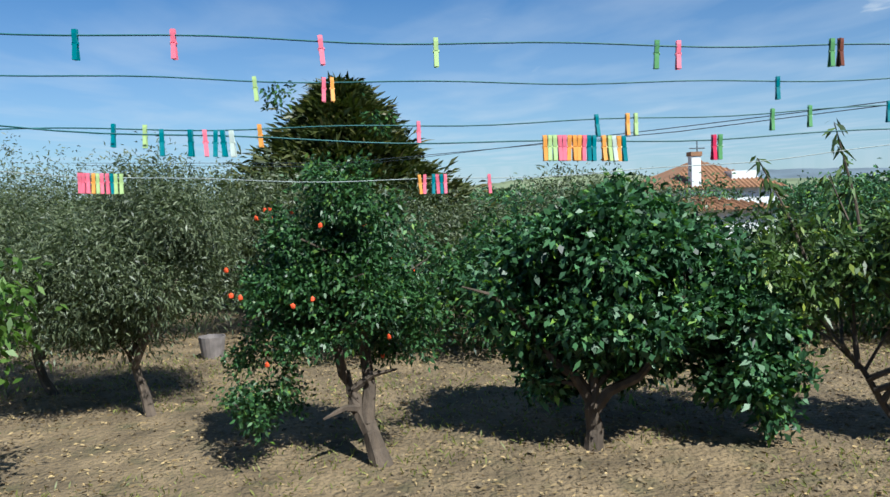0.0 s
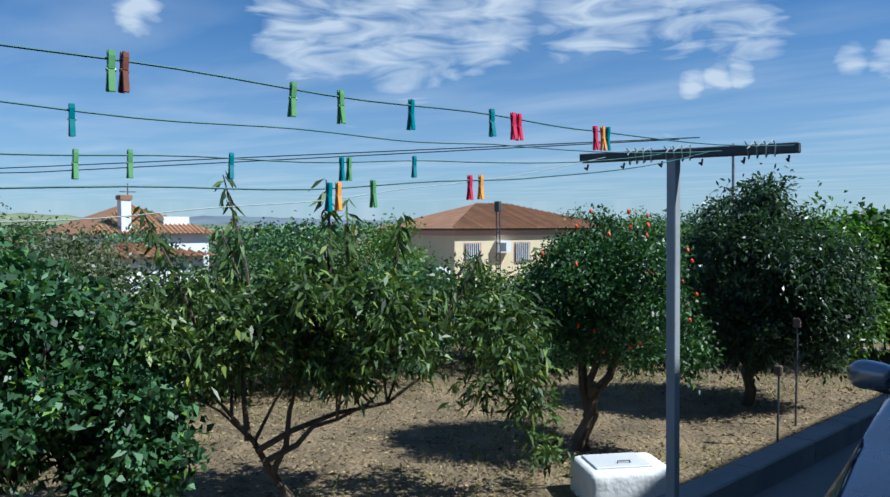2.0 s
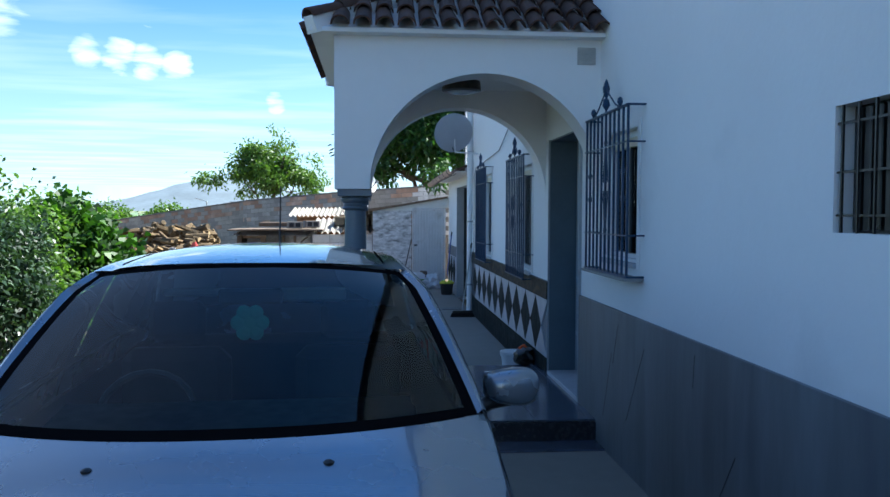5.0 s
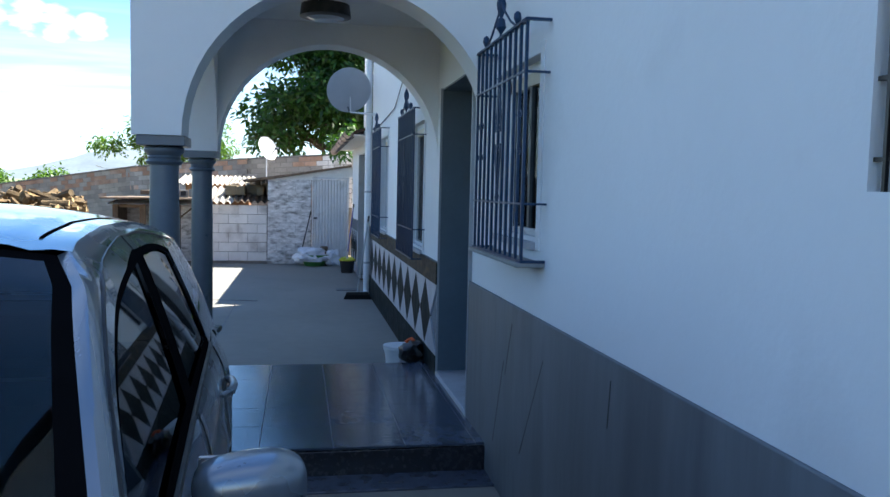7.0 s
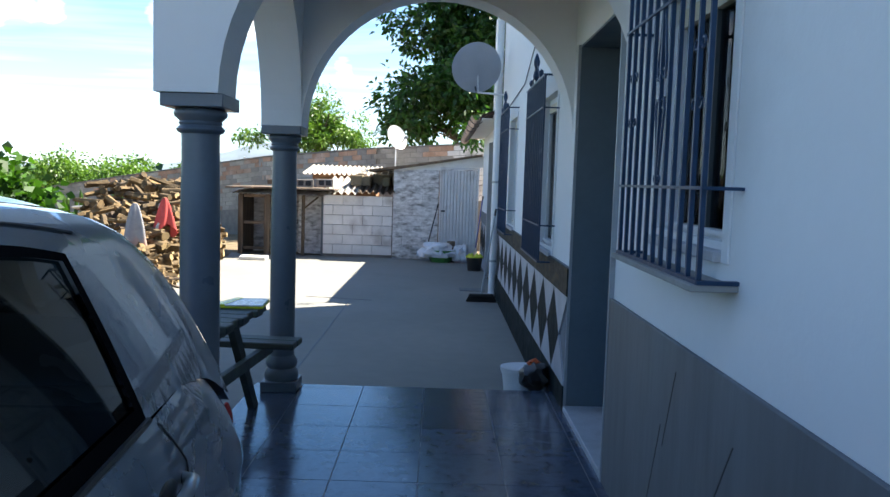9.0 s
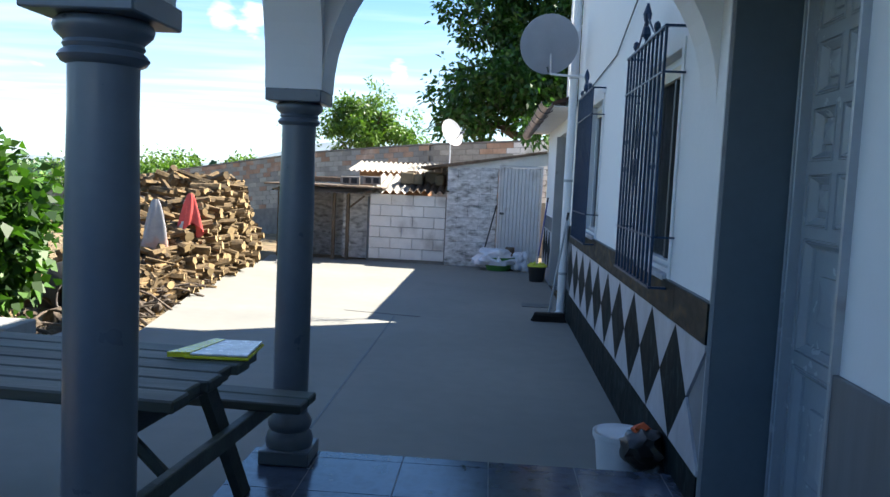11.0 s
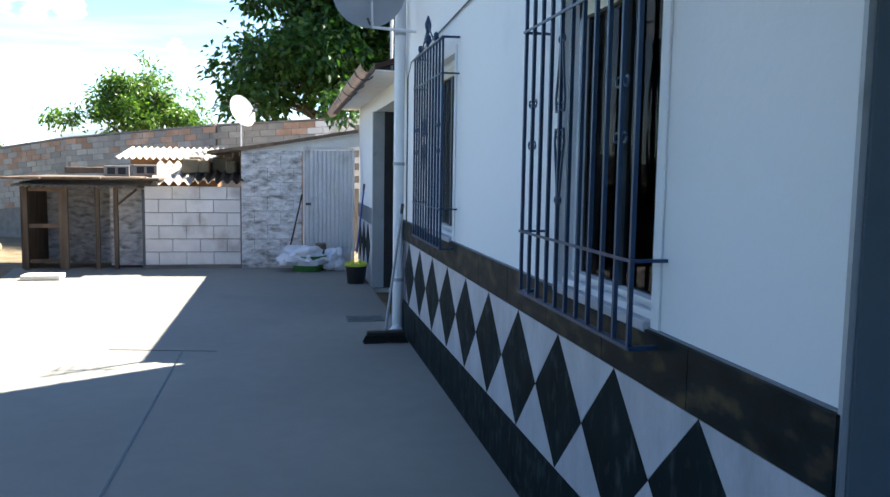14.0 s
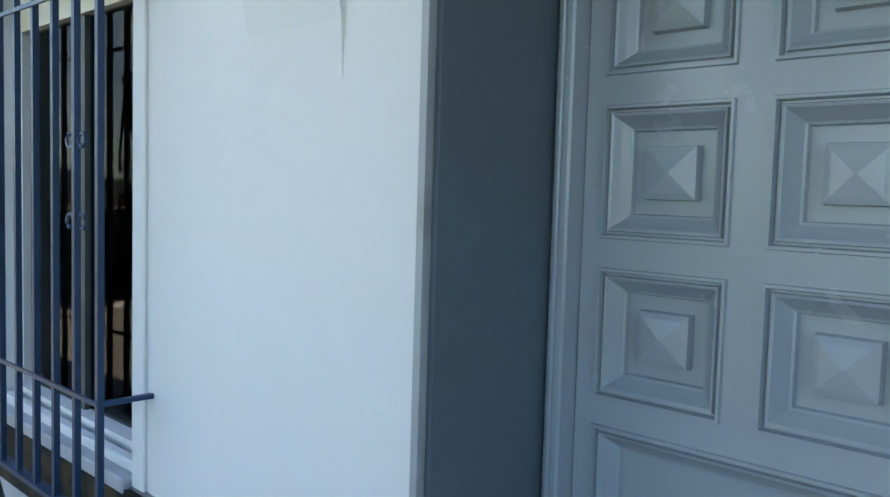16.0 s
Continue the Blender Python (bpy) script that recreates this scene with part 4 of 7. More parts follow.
for i, (a, b_, c, d) in enumerate([o for o in OPEN if o[2] > 0]):
    if i:
        window(i, a, b_, c, d, False)
    for q, (y0, y1, z0, z1) in enumerate(((a - 0.055, a, c - 0.03, d + 0.05), (b_, b_ + 0.055, c - 0.03, d + 0.05), (a, b_, d, d + 0.05))):
        if i:
            solo("trim", box(-0.008, y0, z0, 0.0, y1, z1, 0.002), M_WHITE, "slightly raised white window surround", kind="structure")

w0 = thing("window_4", (0.03, 0, 0), label="small dark window behind an iron bar grille", category="window", kind="structure")
part("shutter", box(0.05, 1.48, 1.68, 0.07, 1.87, 2.15), M_BLACKP, w0)
for k in range(6):
    part("slat", box(0.03, 1.49 + 0.063 * k, 1.69, 0.05, 1.53 + 0.063 * k, 2.14, 0.004), M_BLACKP, w0)
for z in (1.74, 1.9, 2.08):
    part("bar", box(-0.02, 1.48, z, -0.011, 1.87, z + 0.009), M_BLACKP, w0)
for k in range(4):
    part("bar", box(-0.024, 1.53 + 0.1 * k, 1.68, -0.015, 1.539 + 0.1 * k, 2.15), M_BLACKP, w0)
part("mesh_frame", box(-0.01, 1.47, 1.665, 0.0, 1.88, 1.68), M_BAR, w0)

# ---- iron grilles ----


def scroll(bm, y, z, r, sgn, vert):
    pts = []
    for k in range(13):
        t = 1.75 * math.pi * k / 12
        rr = r * (1 - 0.055 * k)
        pts.append((0, y + sgn * (r - rr * math.cos(t)), z + vert * rr * math.sin(t)))
    tube(pts, 0.0042, 5, bm)


def grille(y0, y1, z0, z1, first):
    ob = thing("window_grille", (-0.11, y0, z0), label="dark blue wrought iron window grille with scrolls and pointed crest", category="window grille", group="window grilles")
    W, H = y1 - y0, z1 - z0
    n = 11
    ys = [0.01 + (W - 0.02) * k / (n - 1) for k in range(n)]
    for k, yy in enumerate(ys):
        part("bar", box(-0.007, yy - 0.007, 0, 0.007, yy + 0.007, H - 0.005), M_IRON, ob)
    for zz in (0.26, H - 0.24):
        bm = box(-0.012, -0.004, zz - 0.005, -0.006, W + 0.004, zz + 0.005)
        part("rail", bm, M_IRON, ob)
        for yy in (0.0, W):
            part("bracket", box(-0.01, yy - 0.008, zz - 0.005, 0.112, yy + 0.008, zz + 0.005), M_IRON, ob)
    for zz in (-0.006, H - 0.006):
        part("rail", box(-0.012, -0.004, zz - 0.006, 0.014, W + 0.004, zz + 0.006), M_IRON, ob)
        for yy in (0.0, W):
            part("bracket", box(-0.01, yy - 0.012, zz - 0.006, 0.112, yy + 0.012, zz + 0.006), M_IRON, ob)
    bm = bmesh.new()
    zc = 0.26 + (H - 0.5) / 2 + 0.03
    for kk in (1, n - 2):
        yy = ys[kk]
        for s in (-1, 1):
            for v in (-1, 1):
                bm = bmesh.new()
                scroll(bm, yy + s * 0.008, zc + v * 0.09, 0.024, s, -v)
                part("scroll", bm, M_IRON, ob)
    yy = ys[5] if first else ys[6]
    bm = bmesh.new()
    for s in (-1, 1):
        for v in (-1, 1):
            scroll(bm, yy + s * 0.004, zc + v * 0.055, 0.024, s, -v)
            scroll(bm, yy + s * 0.004, zc + v * 0.30, 0.018, s, v)
            tube([(0, yy + s * 0.044, zc + v * 0.03), (0, yy + s * 0.05, zc + v * 0.08), (0, yy + s * 0.03, zc + v * 0.18), (0, yy + s * 0.006, zc + v * 0.33)], 0.005, 5, bm)
    part("centre_scroll", bm, M_IRON, ob)
    bm = bmesh.new()
    c = W / 2
    for s in (-1, 1):
        tube([(0, c + s * 0.3, H), (0, c + s * 0.2, H + 0.04), (0, c + s * 0.05, H + 0.13), (0, c + s * 0.02, H + 0.17)], 0.006, 5, bm)
        lathe([(0.005, H), (0.02, H + 0.03), (0.016, H + 0.055), (0.005, H + 0.065)], 8, bm, (0, c + s * 0.32))
    tube([(0, c, H), (0, c, H + 0.2)], 0.007, 6, bm)
    lathe([(0.008, H + 0.02), (0.028, H + 0.05), (0.02, H + 0.09), (0.008, H + 0.1), (0.022, H + 0.14), (0.026, H + 0.17), (0.006, H + 0.23)], 8, bm, (0, c))
    part("crest", bm, M_IRON, ob)
    return ob


grille(3.99, 5.0, 1.35, 2.45, True)
grille(7.60, 8.76, 1.045, 2.40, False)
grille(10.62, 11.78, 1.045, 2.44, False)
solo("grille_sill", box(-0.14, 3.98, 1.318, 0.0, 5.01, 1.338, 0.003), M_KERB, "thin pale stone sill under the window grille", kind="structure")

# ---- kerb, wall stubs ----
kerb = thing("kerb", (0, 0, 0), label="low grey concrete kerb along the garden edge", category="kerb", kind="structure")
y = -9.0
while y < 10.6:
    e = min(y + 1.0, 10.68)
    part("kerb_stone", box(-4.42, y + 0.004, -0.2, -4.22, e - 0.004, 0.17, 0.012), M_KERB, kerb)
    y = e
stub = thing("block_pier", (-4.55, 9.15, -0.07), label="short whitewashed block pier beside the kerb", category="wall")
for k in range(2):
    part("block", box(-0.42, -0.2, 0.2 * k, 0.1, 0.2, 0.2 * k + 0.195, 0.008), M_KERB, stub)

# ---- sheds and gate at the end of the yard ----
YS = 18.1
shed = thing("block_shed", (0, YS, 0), label="low whitewashed block shed with corrugated sheet roof", category="shed")
part("wall", box(-3.19, 0.0, -0.05, -1.775, 0.1, 1.25), M_MORTAR, shed)
br = random.Random(9)
BL = {}
for w in (0.394, 0.194):
    BL[w] = mesh_of(box(0, 0, 0, w, 0.10, 0.192, 0.006), "block", M_BLOCK)
for r_ in range(6):
    x = -3.19 + (0.0 if r_ % 2 else -0.2)
    while x < -1.78:
        w = 0.394
        xx = x
        if x < -3.19:
            w, xx = 0.194, -3.19
        if xx + w > -1.77:
            w = 0.194
        if xx + w <= -1.76:
            ob = new("block", BL[w])
            ob.location = (xx + 0.003, -0.024 + br.uniform(-0.004, 0.003), 0.2 * r_ + 0.06)
            ob.parent = shed
        x += 0.4


def corrugated(name, x0, x1, y0, y1, z0, z1, parent, material, pitch=0.11, amp=0.022, label=""):
    bm = bmesh.new()
    n = max(8, int((x1 - x0) / pitch * 8))
    a = [bm.verts.new((x0 + (x1 - x0) * k / n, y0, z0 + amp * math.sin(2 * math.pi * (x1 - x0) * k / n / pitch))) for k in range(n + 1)]
    b_ = [bm.verts.new((x0 + (x1 - x0) * k / n, y1, z1 + amp * math.sin(2 * math.pi * (x1 - x0) * k / n / pitch))) for k in range(n + 1)]
    for k in range(n):
        bm.faces.new((a[k], a[k + 1], b_[k + 1], b_[k]))
    bmesh.ops.solidify(bm, geom=bm.faces[:], thickness=0.008)
    return part(name, bm, material, parent, label, smooth=True)


corrugated("roof_sheet", -3.2, -2.45, -0.16, 1.5, 1.30, 1.62, shed, M_FIBRE, 0.14, 0.03)
corrugated("roof_sheet", -2.5, -1.74, -0.14, 1.5, 1.325, 1.645, shed, M_OLDWOOD, 0.14, 0.03)
rs = random.Random(3)
for k in range(9):
    x = -2.7 + 0.11 * k
    part("rubble", box(x, 0.3 + rs.uniform(0, 0.6), 1.45, x + rs.uniform(0.15, 0.35), 0.9 + rs.uniform(0, 0.3), 1.58 + rs.uniform(0, 0.16), 0.02), M_OLDWOOD if k % 2 else M_STONE, shed)

mason = thing("masonry_wall", (0, YS, 0), label="tall patchy whitewashed masonry wall beside the metal door", category="wall")
part("wall", box(-1.775, -0.02, -0.05, -0.86, 0.2, 1.82), M_MASON, mason)
part("wall_top", prism([(-1.775, 1.82), (-0.86, 1.82), (0.03, 1.9), (0.03, 2.14), (-0.86, 1.98)], "y", 0.0, 0.2), M_LIMEW, mason)
part("coping", prism([(-1.8, 1.80), (-1.8, 1.85), (0.0, 2.17), (0.0, 2.12)], "y", -0.08, 0.26), M_OLDWOOD, mason)
for r_ in range(8):
    off = 0.2 if r_ % 2 else 0.0
    for k in range(-1, 3):
        x0 = max(-1.77, -1.775 + 0.4 * k + off)
        x1 = min(-0.865, -1.775 + 0.4 * (k + 1) + off - 0.006)
        if x1 - x0 > 0.06:
            part("block", box(x0, -0.034, 0.22 * r_ + 0.02, x1, -0.02, 0.22 * r_ + 0.234, 0.006), M_MASON, mason)
gate = thing("metal_door", (-0.84, YS, 0), label="pale galvanised ribbed metal door, closed, in a steel frame", category="door")
part("frame", box(0.0, -0.03, 0.0, 0.035, 0.03, 1.88, 0.003), M_ZINC, gate)
part("frame", box(0.76, -0.03, 0.0, 0.795, 0.03, 1.88, 0.003), M_ZINC, gate)
part("frame", box(0.035, -0.03, 1.84, 0.76, 0.03, 1.88, 0.003), M_ZINC, gate)
bm = bmesh.new()
n = 11
pts = []
for k in range(n):
    x = 0.04 + 0.72 * k / n
    w = 0.72 / n
    pts += [(x, -0.005), (x + w * 0.72, -0.005), (x + w * 0.78, 0.014), (x + w * 0.94, 0.014)]
lo = [bm.verts.new((x, y_, 0.03)) for x, y_ in pts]
hi = [bm.verts.new((x, y_, 1.83)) for x, y_ in pts]
for k in range(len(pts) - 1):
    bm.faces.new((lo[k], lo[k + 1], hi[k + 1], hi[k]))
part("leaf", bm, M_ZINC, gate)
part("latch", box(0.04, -0.05, 0.98, 0.12, -0.01, 1.02, 0.004), M_BAR, gate)

coop = thing("wooden_coop", (0, YS, 0), label="dark open lean-to with rough wooden cage door and sheet roof", category="shed")
part("back_wall", box(-4.9, 1.3, -0.05, -3.2, 1.35, 1.3), M_MASON, coop)
part("side_wall", box(-4.95, 0.1, -0.05, -4.9, 1.35, 1.3), M_OLDWOOD, coop)
part("inner_wall", box(-3.25, 0.1, -0.05, -3.2, 1.3, 1.2), M_GREY, coop)
part("inner_panel", box(-3.78, 0.5, 0.0, -3.25, 0.53, 1.2), M_MASON, coop)
for x in (-4.85, -4.36, -4.30, -3.86, -3.6):
    part("post", box(x - 0.03, -0.03, 0, x + 0.03, 0.04, 1.24, 0.005), M_OLDWOOD, coop)
for z in (0.1, 0.62, 1.16):
    part("rail", box(-4.8, -0.025, z, -4.38, 0.01, z + 0.06, 0.004), M_OLDWOOD, coop)
part("brace", tube([(-3.6, 0.0, 0.95), (-3.3, 0.0, 1.2)], 0.02, 6), M_OLDWOOD, coop)
corrugated("roof_sheet", -5.0, -3.3, -0.3, 1.6, 1.24, 1.36, coop, M_ZINC, 0.09, 0.014)
for k in range(7):
    part("roof_board", box(-5.1 + 0.27 * k, -0.35 + 0.05 * (k % 3), 1.34 + 0.01 * (k % 2), -4.75 + 0.27 * k + 0.2, 1.2, 1.375 + 0.01 * (k % 2), 0.006), M_OLDWOOD, coop)
for k, (x, yy) in enumerate(((-3.8, 0.2), (-3.35, 0.05), (-2.0, 1.4))):
    b = thing("loose_block", (x, YS + yy, 1.39 + 0.02 * k + (0.26 if k == 2 else 0)), rz=20 * k + 8, label="loose hollow concrete block lying on the shed roof", category="block")
    bm = box(0, 0, 0, 0.36, 0.18, 0.16, 0.008)
    part("body", bm, M_MORTAR, b)
    # flat black plates on the face: shade of the holes as colour
    for q in (0.05, 0.2):
        part("hollow", box(q, -0.002, 0.03, q + 0.11, 0.0, 0.13), M_SHADE, b)
solo("low_slab", box(-4.6, 16.9, 0.0, -4.1, 17.2, 0.07, 0.01), M_LIMEW, "small pale concrete slab on the yard floor", "slab")

shed2 = thing("rear_shed", (0, 20.2, 0), label="low rusty shed behind with a pale corrugated roof", category="shed")
part("wall", box(-3.75, 0, -0.1, -2.3, 1.2, 1.72), M_ROOF2, shed2)
corrugated("roof_sheet", -3.95, -2.2, -0.35, 1.3, 1.68, 1.90, shed2, M_FIBRE, 0.11, 0.022)
part("roof_edge", box(-4.6, -0.9, 1.42, -2.0, 0.2, 1.52, 0.01), M_OLDWOOD, shed2)
part("roof_edge", prism([(-2.3, 1.75), (-2.3, 1.80), (-0.1, 2.12), (-0.1, 2.07)], "y", -1.9, 0.4), M_OLDWOOD, shed2)

# ---- long boundary wall, running off and downhill ----
bound = thing("boundary_wall", label="long stepped wall of grey and reddish hollow blocks", category="wall", kind="structure")
WP = [(0.4, 21.4, 2.55), (-2.4, 22.0, 2.36), (-5.6, 24.2, 2.12), (-11.2, 28.3, 1.42), (-17.5, 32.5, 0.55), (-30, 41, -0.9)]
brk = random.Random(12)
BL_, BH = 0.31, 0.125
GREY_BLOCK = mesh_of(box(0, -0.1, 0, BL_ - 0.01, 0.1, BH - 0.010), "brick", M_BRICKW)
RED_BLOCK = mesh_of(box(0, -0.1, 0, BL_ - 0.01, 0.1, BH - 0.010), "brick", M_BRICKR)
WHITE_BLOCK = mesh_of(box(0, -0.1, 0, BL_ - 0.01, 0.1, BH - 0.010), "brick", M_BLOCK)
FAR_BRICK = (mat("weathered_grey_bricks", (0.34, 0.315, 0.285), 0.9, var=0.2, scale=2, bump=0.3, island=0.25), M_BRICKR)
for (xa, ya, za), (xb, yb, zb) in zip(WP, WP[1:]):
    a, b_ = Vector((xa, ya, 0)), Vector((xb, yb, 0))
    L = (b_ - a).length
    d = (b_ - a) / L
    ang = math.degrees(math.atan2(d.y, d.x))
    bm = prism([(0, -3.0), (L, -3.0), (L, zb - 0.03), (0, za - 0.03)], "y", -0.085, 0.085)
    c = part("core", bm, M_MORTAR, bound)
    c.location, c.rotation_euler = a, (0, 0, radians(ang))
    slope = (zb - za) / L
    near = ya < 22.5
    joined_bricks = bmesh.new()
    s = 0
    while s < L - 0.15:
        for r_ in range(11 if ya < 30 else 7):
            ss = s + (BL_ / 2 if r_ % 2 else 0)
            z = za + slope * ss - BH * (r_ + 1) - 0.004
            red = (r_ <= 3 and brk.random() < 0.55 - 0.15 * r_ and ya < 27) or (brk.random() < 0.06)
            m = Matrix.Translation(a + d * ss + Vector((0, 0, z))) @ pose(0, brk.uniform(-0.008, 0.008), 0, 0, -math.degrees(math.atan(slope)), ang)
            if near:
                ob = new("brick", WHITE_BLOCK if (ya < 22 and ss < 0.9) else (RED_BLOCK if red else GREY_BLOCK))
                ob.matrix_world = m
                ob.parent = bound
            else:
                v = [joined_bricks.verts.new(m @ Vector((x, y_, zz))) for zz in (0, BH - 0.01) for y_ in (-0.1, 0.1) for x in (0, BL_ - 0.01)]
                for q in ((0, 2, 3, 1), (4, 5, 7, 6), (0, 1, 5, 4), (2, 6, 7, 3), (0, 4, 6, 2), (1, 3, 7, 5)):
                    joined_bricks.faces.new([v[w_] for w_ in q]).material_index = 1 if red else 0
        s += BL_
    if near:
        joined_bricks.free()
    else:
        part("far_bricks", joined_bricks, list(FAR_BRICK), bound, kind="stuff")
    cp = part("coping", prism([(0, za - 0.005), (L, zb - 0.005), (L, zb + 0.03), (0, za + 0.03)], "y", -0.12, 0.12), M_MORTAR, bound)
    cp.location, cp.rotation_euler = a, (0, 0, radians(ang))

# ---- dishes and pipe on the house ----


def dish(x, y, z, r, facing, tilt, material, label, arm):
    ob = thing("satellite_dish", (x, y, z), label=label, category="satellite dish")
    prof = [(r * k / 8, 0.18 * r * (k / 8) ** 2) for k in range(9)]
    bm = bmesh.new()
    rings = [[bm.verts.new((q * math.cos(t), q * math.sin(t), h)) for t in (2 * math.pi * k / 32 for k in range(32))] for q, h in prof[1:]]
    c = bm.verts.new((0, 0, 0))
    for k in range(32):
        bm.faces.new((c, rings[0][k], rings[0][(k + 1) % 32]))
    for r0, r1 in zip(rings, rings[1:]):
        for k in range(32):
            bm.faces.new((r0[k], r1[k], r1[(k + 1) % 32], r0[(k + 1) % 32]))
    bmesh.ops.solidify(bm, geom=bm.faces[:], thickness=0.012)
    p = part("reflector", bm, material, ob, smooth=True)
    p.rotation_euler = Euler((radians(90 - tilt), 0, radians(facing)))
    f = Vector((math.sin(radians(facing)), -math.cos(radians(facing)), 0))
    f = f * math.cos(radians(tilt)) + Vector((0, 0, math.sin(radians(tilt))))
    part("arm", tube([Vector((0, 0, -r * 0.9)) + f * 0.05, f * (r * 1.1) + Vector((0, 0, -r * 0.35))], 0.01, 6), M_BAR, ob)
    part("receiver", tube([f * (r * 1.05) + Vector((0, 0, -r * 0.35)), f * (r * 1.35) + Vector((0, 0, -r * 0.4))], 0.03, 10), M_BAR, ob)
    part("mast", tube(arm, 0.015, 8), M_PVC, ob)
    return ob


dish(-0.40, 12.35, 3.08, 0.33, 190, 18, M_DISHG, "grey satellite dish seen from behind, on a wall bracket", [(0, 0.03, 0), (0.02, 0.08, -0.3), (0.4, 0.08, -0.32)])
dish(-1.93, 21.2, 2.60, 0.31, 48, 20, M_DISHW, "white satellite dish on a thin mast behind the shed", [(0, 0.05, 0), (0, 0.06, -0.9)])
ant = thing("tv_antenna", (-0.1, 13.3, 2.7), label="small pale television antenna on a pole above the annex roof", category="antenna")
part("mast", tube([(0, 0, -0.2), (0, 0, 1.2)], 0.015, 6), M_PVC, ant)
part("boom", tube([(-0.3, 0, 0.75), (0.25, 0, 0.8)], 0.01, 6), M_PVC, ant)
for k in range(5):
    part("element", tube([(-0.25 + 0.1 * k, -0.15, 0.76 + 0.01 * k), (-0.25 + 0.1 * k, 0.15, 0.76 + 0.01 * k)], 0.005, 5), M_PVC, ant)
pipe = thing("drainpipe", (-0.07, 12.93, 0), label="white plastic drainpipe fixed at the house corner", category="pipe")
part("pipe", tube([(0, 0, 0.02), (0, 0, 5.0)], 0.05, 16), M_PVC, pipe, smooth=True)
for z in (0.5, 1.6, 2.8, 4.0):
    part("clip", tube([(0, 0, z), (0, 0, z + 0.03)], 0.057, 16), M_POLE, pipe)
part("shoe", tube([(0, 0, 0.12), (0, -0.02, 0.05), (-0.06, -0.08, 0.0)], 0.052, 12), M_PVC, pipe)
cable = thing("cable", (0, 0, 0), label="thin dark cable stapled along the house wall", category="cable")
part("run", tube([(-0.012, 12.8, 0.2), (-0.012, 12.8, 2.4), (-0.012, 12.6, 2.52), (-0.012, 10.0, 2.62), (-0.05, 8.0, 3.1)], 0.006, 5), M_BAR, cable)
solo("drain_grate", box(-0.5, 13.5, 0.0, -0.12, 13.8, 0.008, 0.002), M_BAR, "small dark square drain grate in the concrete", "drain grate")

# ---- loose things in the yard ----


def broom(x, y, z, tx, ty, tz, material, head, label, wide=0.34):
    ob = thing("broom", (x, y, z), label=label, category="broom")
    part("handle", tube([(0, 0, 0.1), (tx, ty, tz)], 0.012, 8), material, ob)
    part("grip", tube([(tx * 0.92, ty * 0.92, tz * 0.92 + 0.01), (tx, ty, tz)], 0.015, 8), M_BLACKP, ob)
    if head:
        part("head", box(-wide / 2, -0.04, 0.06, wide / 2, 0.04, 0.11, 0.012), M_BLACKP, ob)
        V = np.zeros((420, 4, 3))
        r = np.random.RandomState(5)
        bx, by = r.uniform(-wide / 2, wide / 2, 420), r.uniform(-0.04, 0.04, 420)
        for i, (dx, zz) in enumerate(((0, 0.07), (0.006, 0.07), (0.008, 0.0), (0.0, 0.0))):
            k = 1.0 if zz > 0 else 1.2
            V[:, i, 0], V[:, i, 1], V[:, i, 2] = bx * k + dx, by * k * 1.3, zz
        quads_object("bristles", V, M_BROOM, ob, kind="stuff")
    return ob


broom(-0.24, 12.5, 0.0, 0.17, 0.15, 1.25, M_POLE, True, "black-bristled broom with grey handle leaning on the house corner")
broom(-0.15, 16.45, 0.3, 0.11, 0.1, 1.05, M_BLUE, False, "mop with blue handle standing in the black bucket")
broom(-1.1, 17.9, 0.0, 0.24, 0.1, 1.15, M_BLACKP, False, "dark stick leaning against the metal door")


def bucket(x, y, z, r, h, mb, label, rim):
    ob = thing("bucket", (x, y, z), label=label, category="bucket")
    part("body", lathe([(r * 0.8, 0.0), (r, h), (r * 0.95, h), (r * 0.76, 0.02)], 28), mb, ob, smooth=True)
    part("rim", lathe([(r * 1.0, h - 0.03), (r * 1.06, h - 0.025), (r * 1.06, h), (r * 0.97, h)], 28), rim, ob)
    part("handle", tube([(r * math.cos(t), -0.02 + 0.06 * 1, h * 0.9 - r * 0.6 * math.sin(t)) for t in (math.pi * k / 10 for k in range(11))], 0.006, 6), rim, ob)
    return ob


b1 = bucket(-0.17, 16.3, 0.0, 0.15, 0.27, M_BLACKP, "black mop bucket with yellow-green rim in front of the doorway", M_YELLOW)
for k in range(7):
    part("mop_strand", tube([(0.05 * math.cos(k), 0.05 * math.sin(k), 0.22), (0.10 * math.cos(k), 0.1 * math.sin(k), 0.3), (0.13 * math.cos(k), 0.13 * math.sin(k), 0.26)], 0.02, 6), M_YELLOW, b1)
bucket(-0.20, 7.62, 0.0, 0.145, 0.25, M_PVC, "white plastic bucket beside the porch edge", M_PVC)
cloth = thing("rubber_gloves", (-0.09, 7.46, 0.0), label="dark crumpled cloth and orange glove hanging over the bucket", category="cloth")


def lump(rx, ry, rz, seed, detail=3, amp=0.18, squash=0.0):
    bm = bmesh.new()
    bmesh.ops.create_icosphere(bm, subdivisions=detail, radius=1)
    for v in bm.verts:
        n = noise.noise(v.co * 1.7 + Vector((seed, 0, 0))) + 0.5 * noise.noise(v.co * 4.3 + Vector((0, seed, 0)))
        c = v.co * (1 + amp * n)
        v.co = Vector((c.x * rx, c.y * ry, max(c.z, -1 + squash) * rz))
    return bm


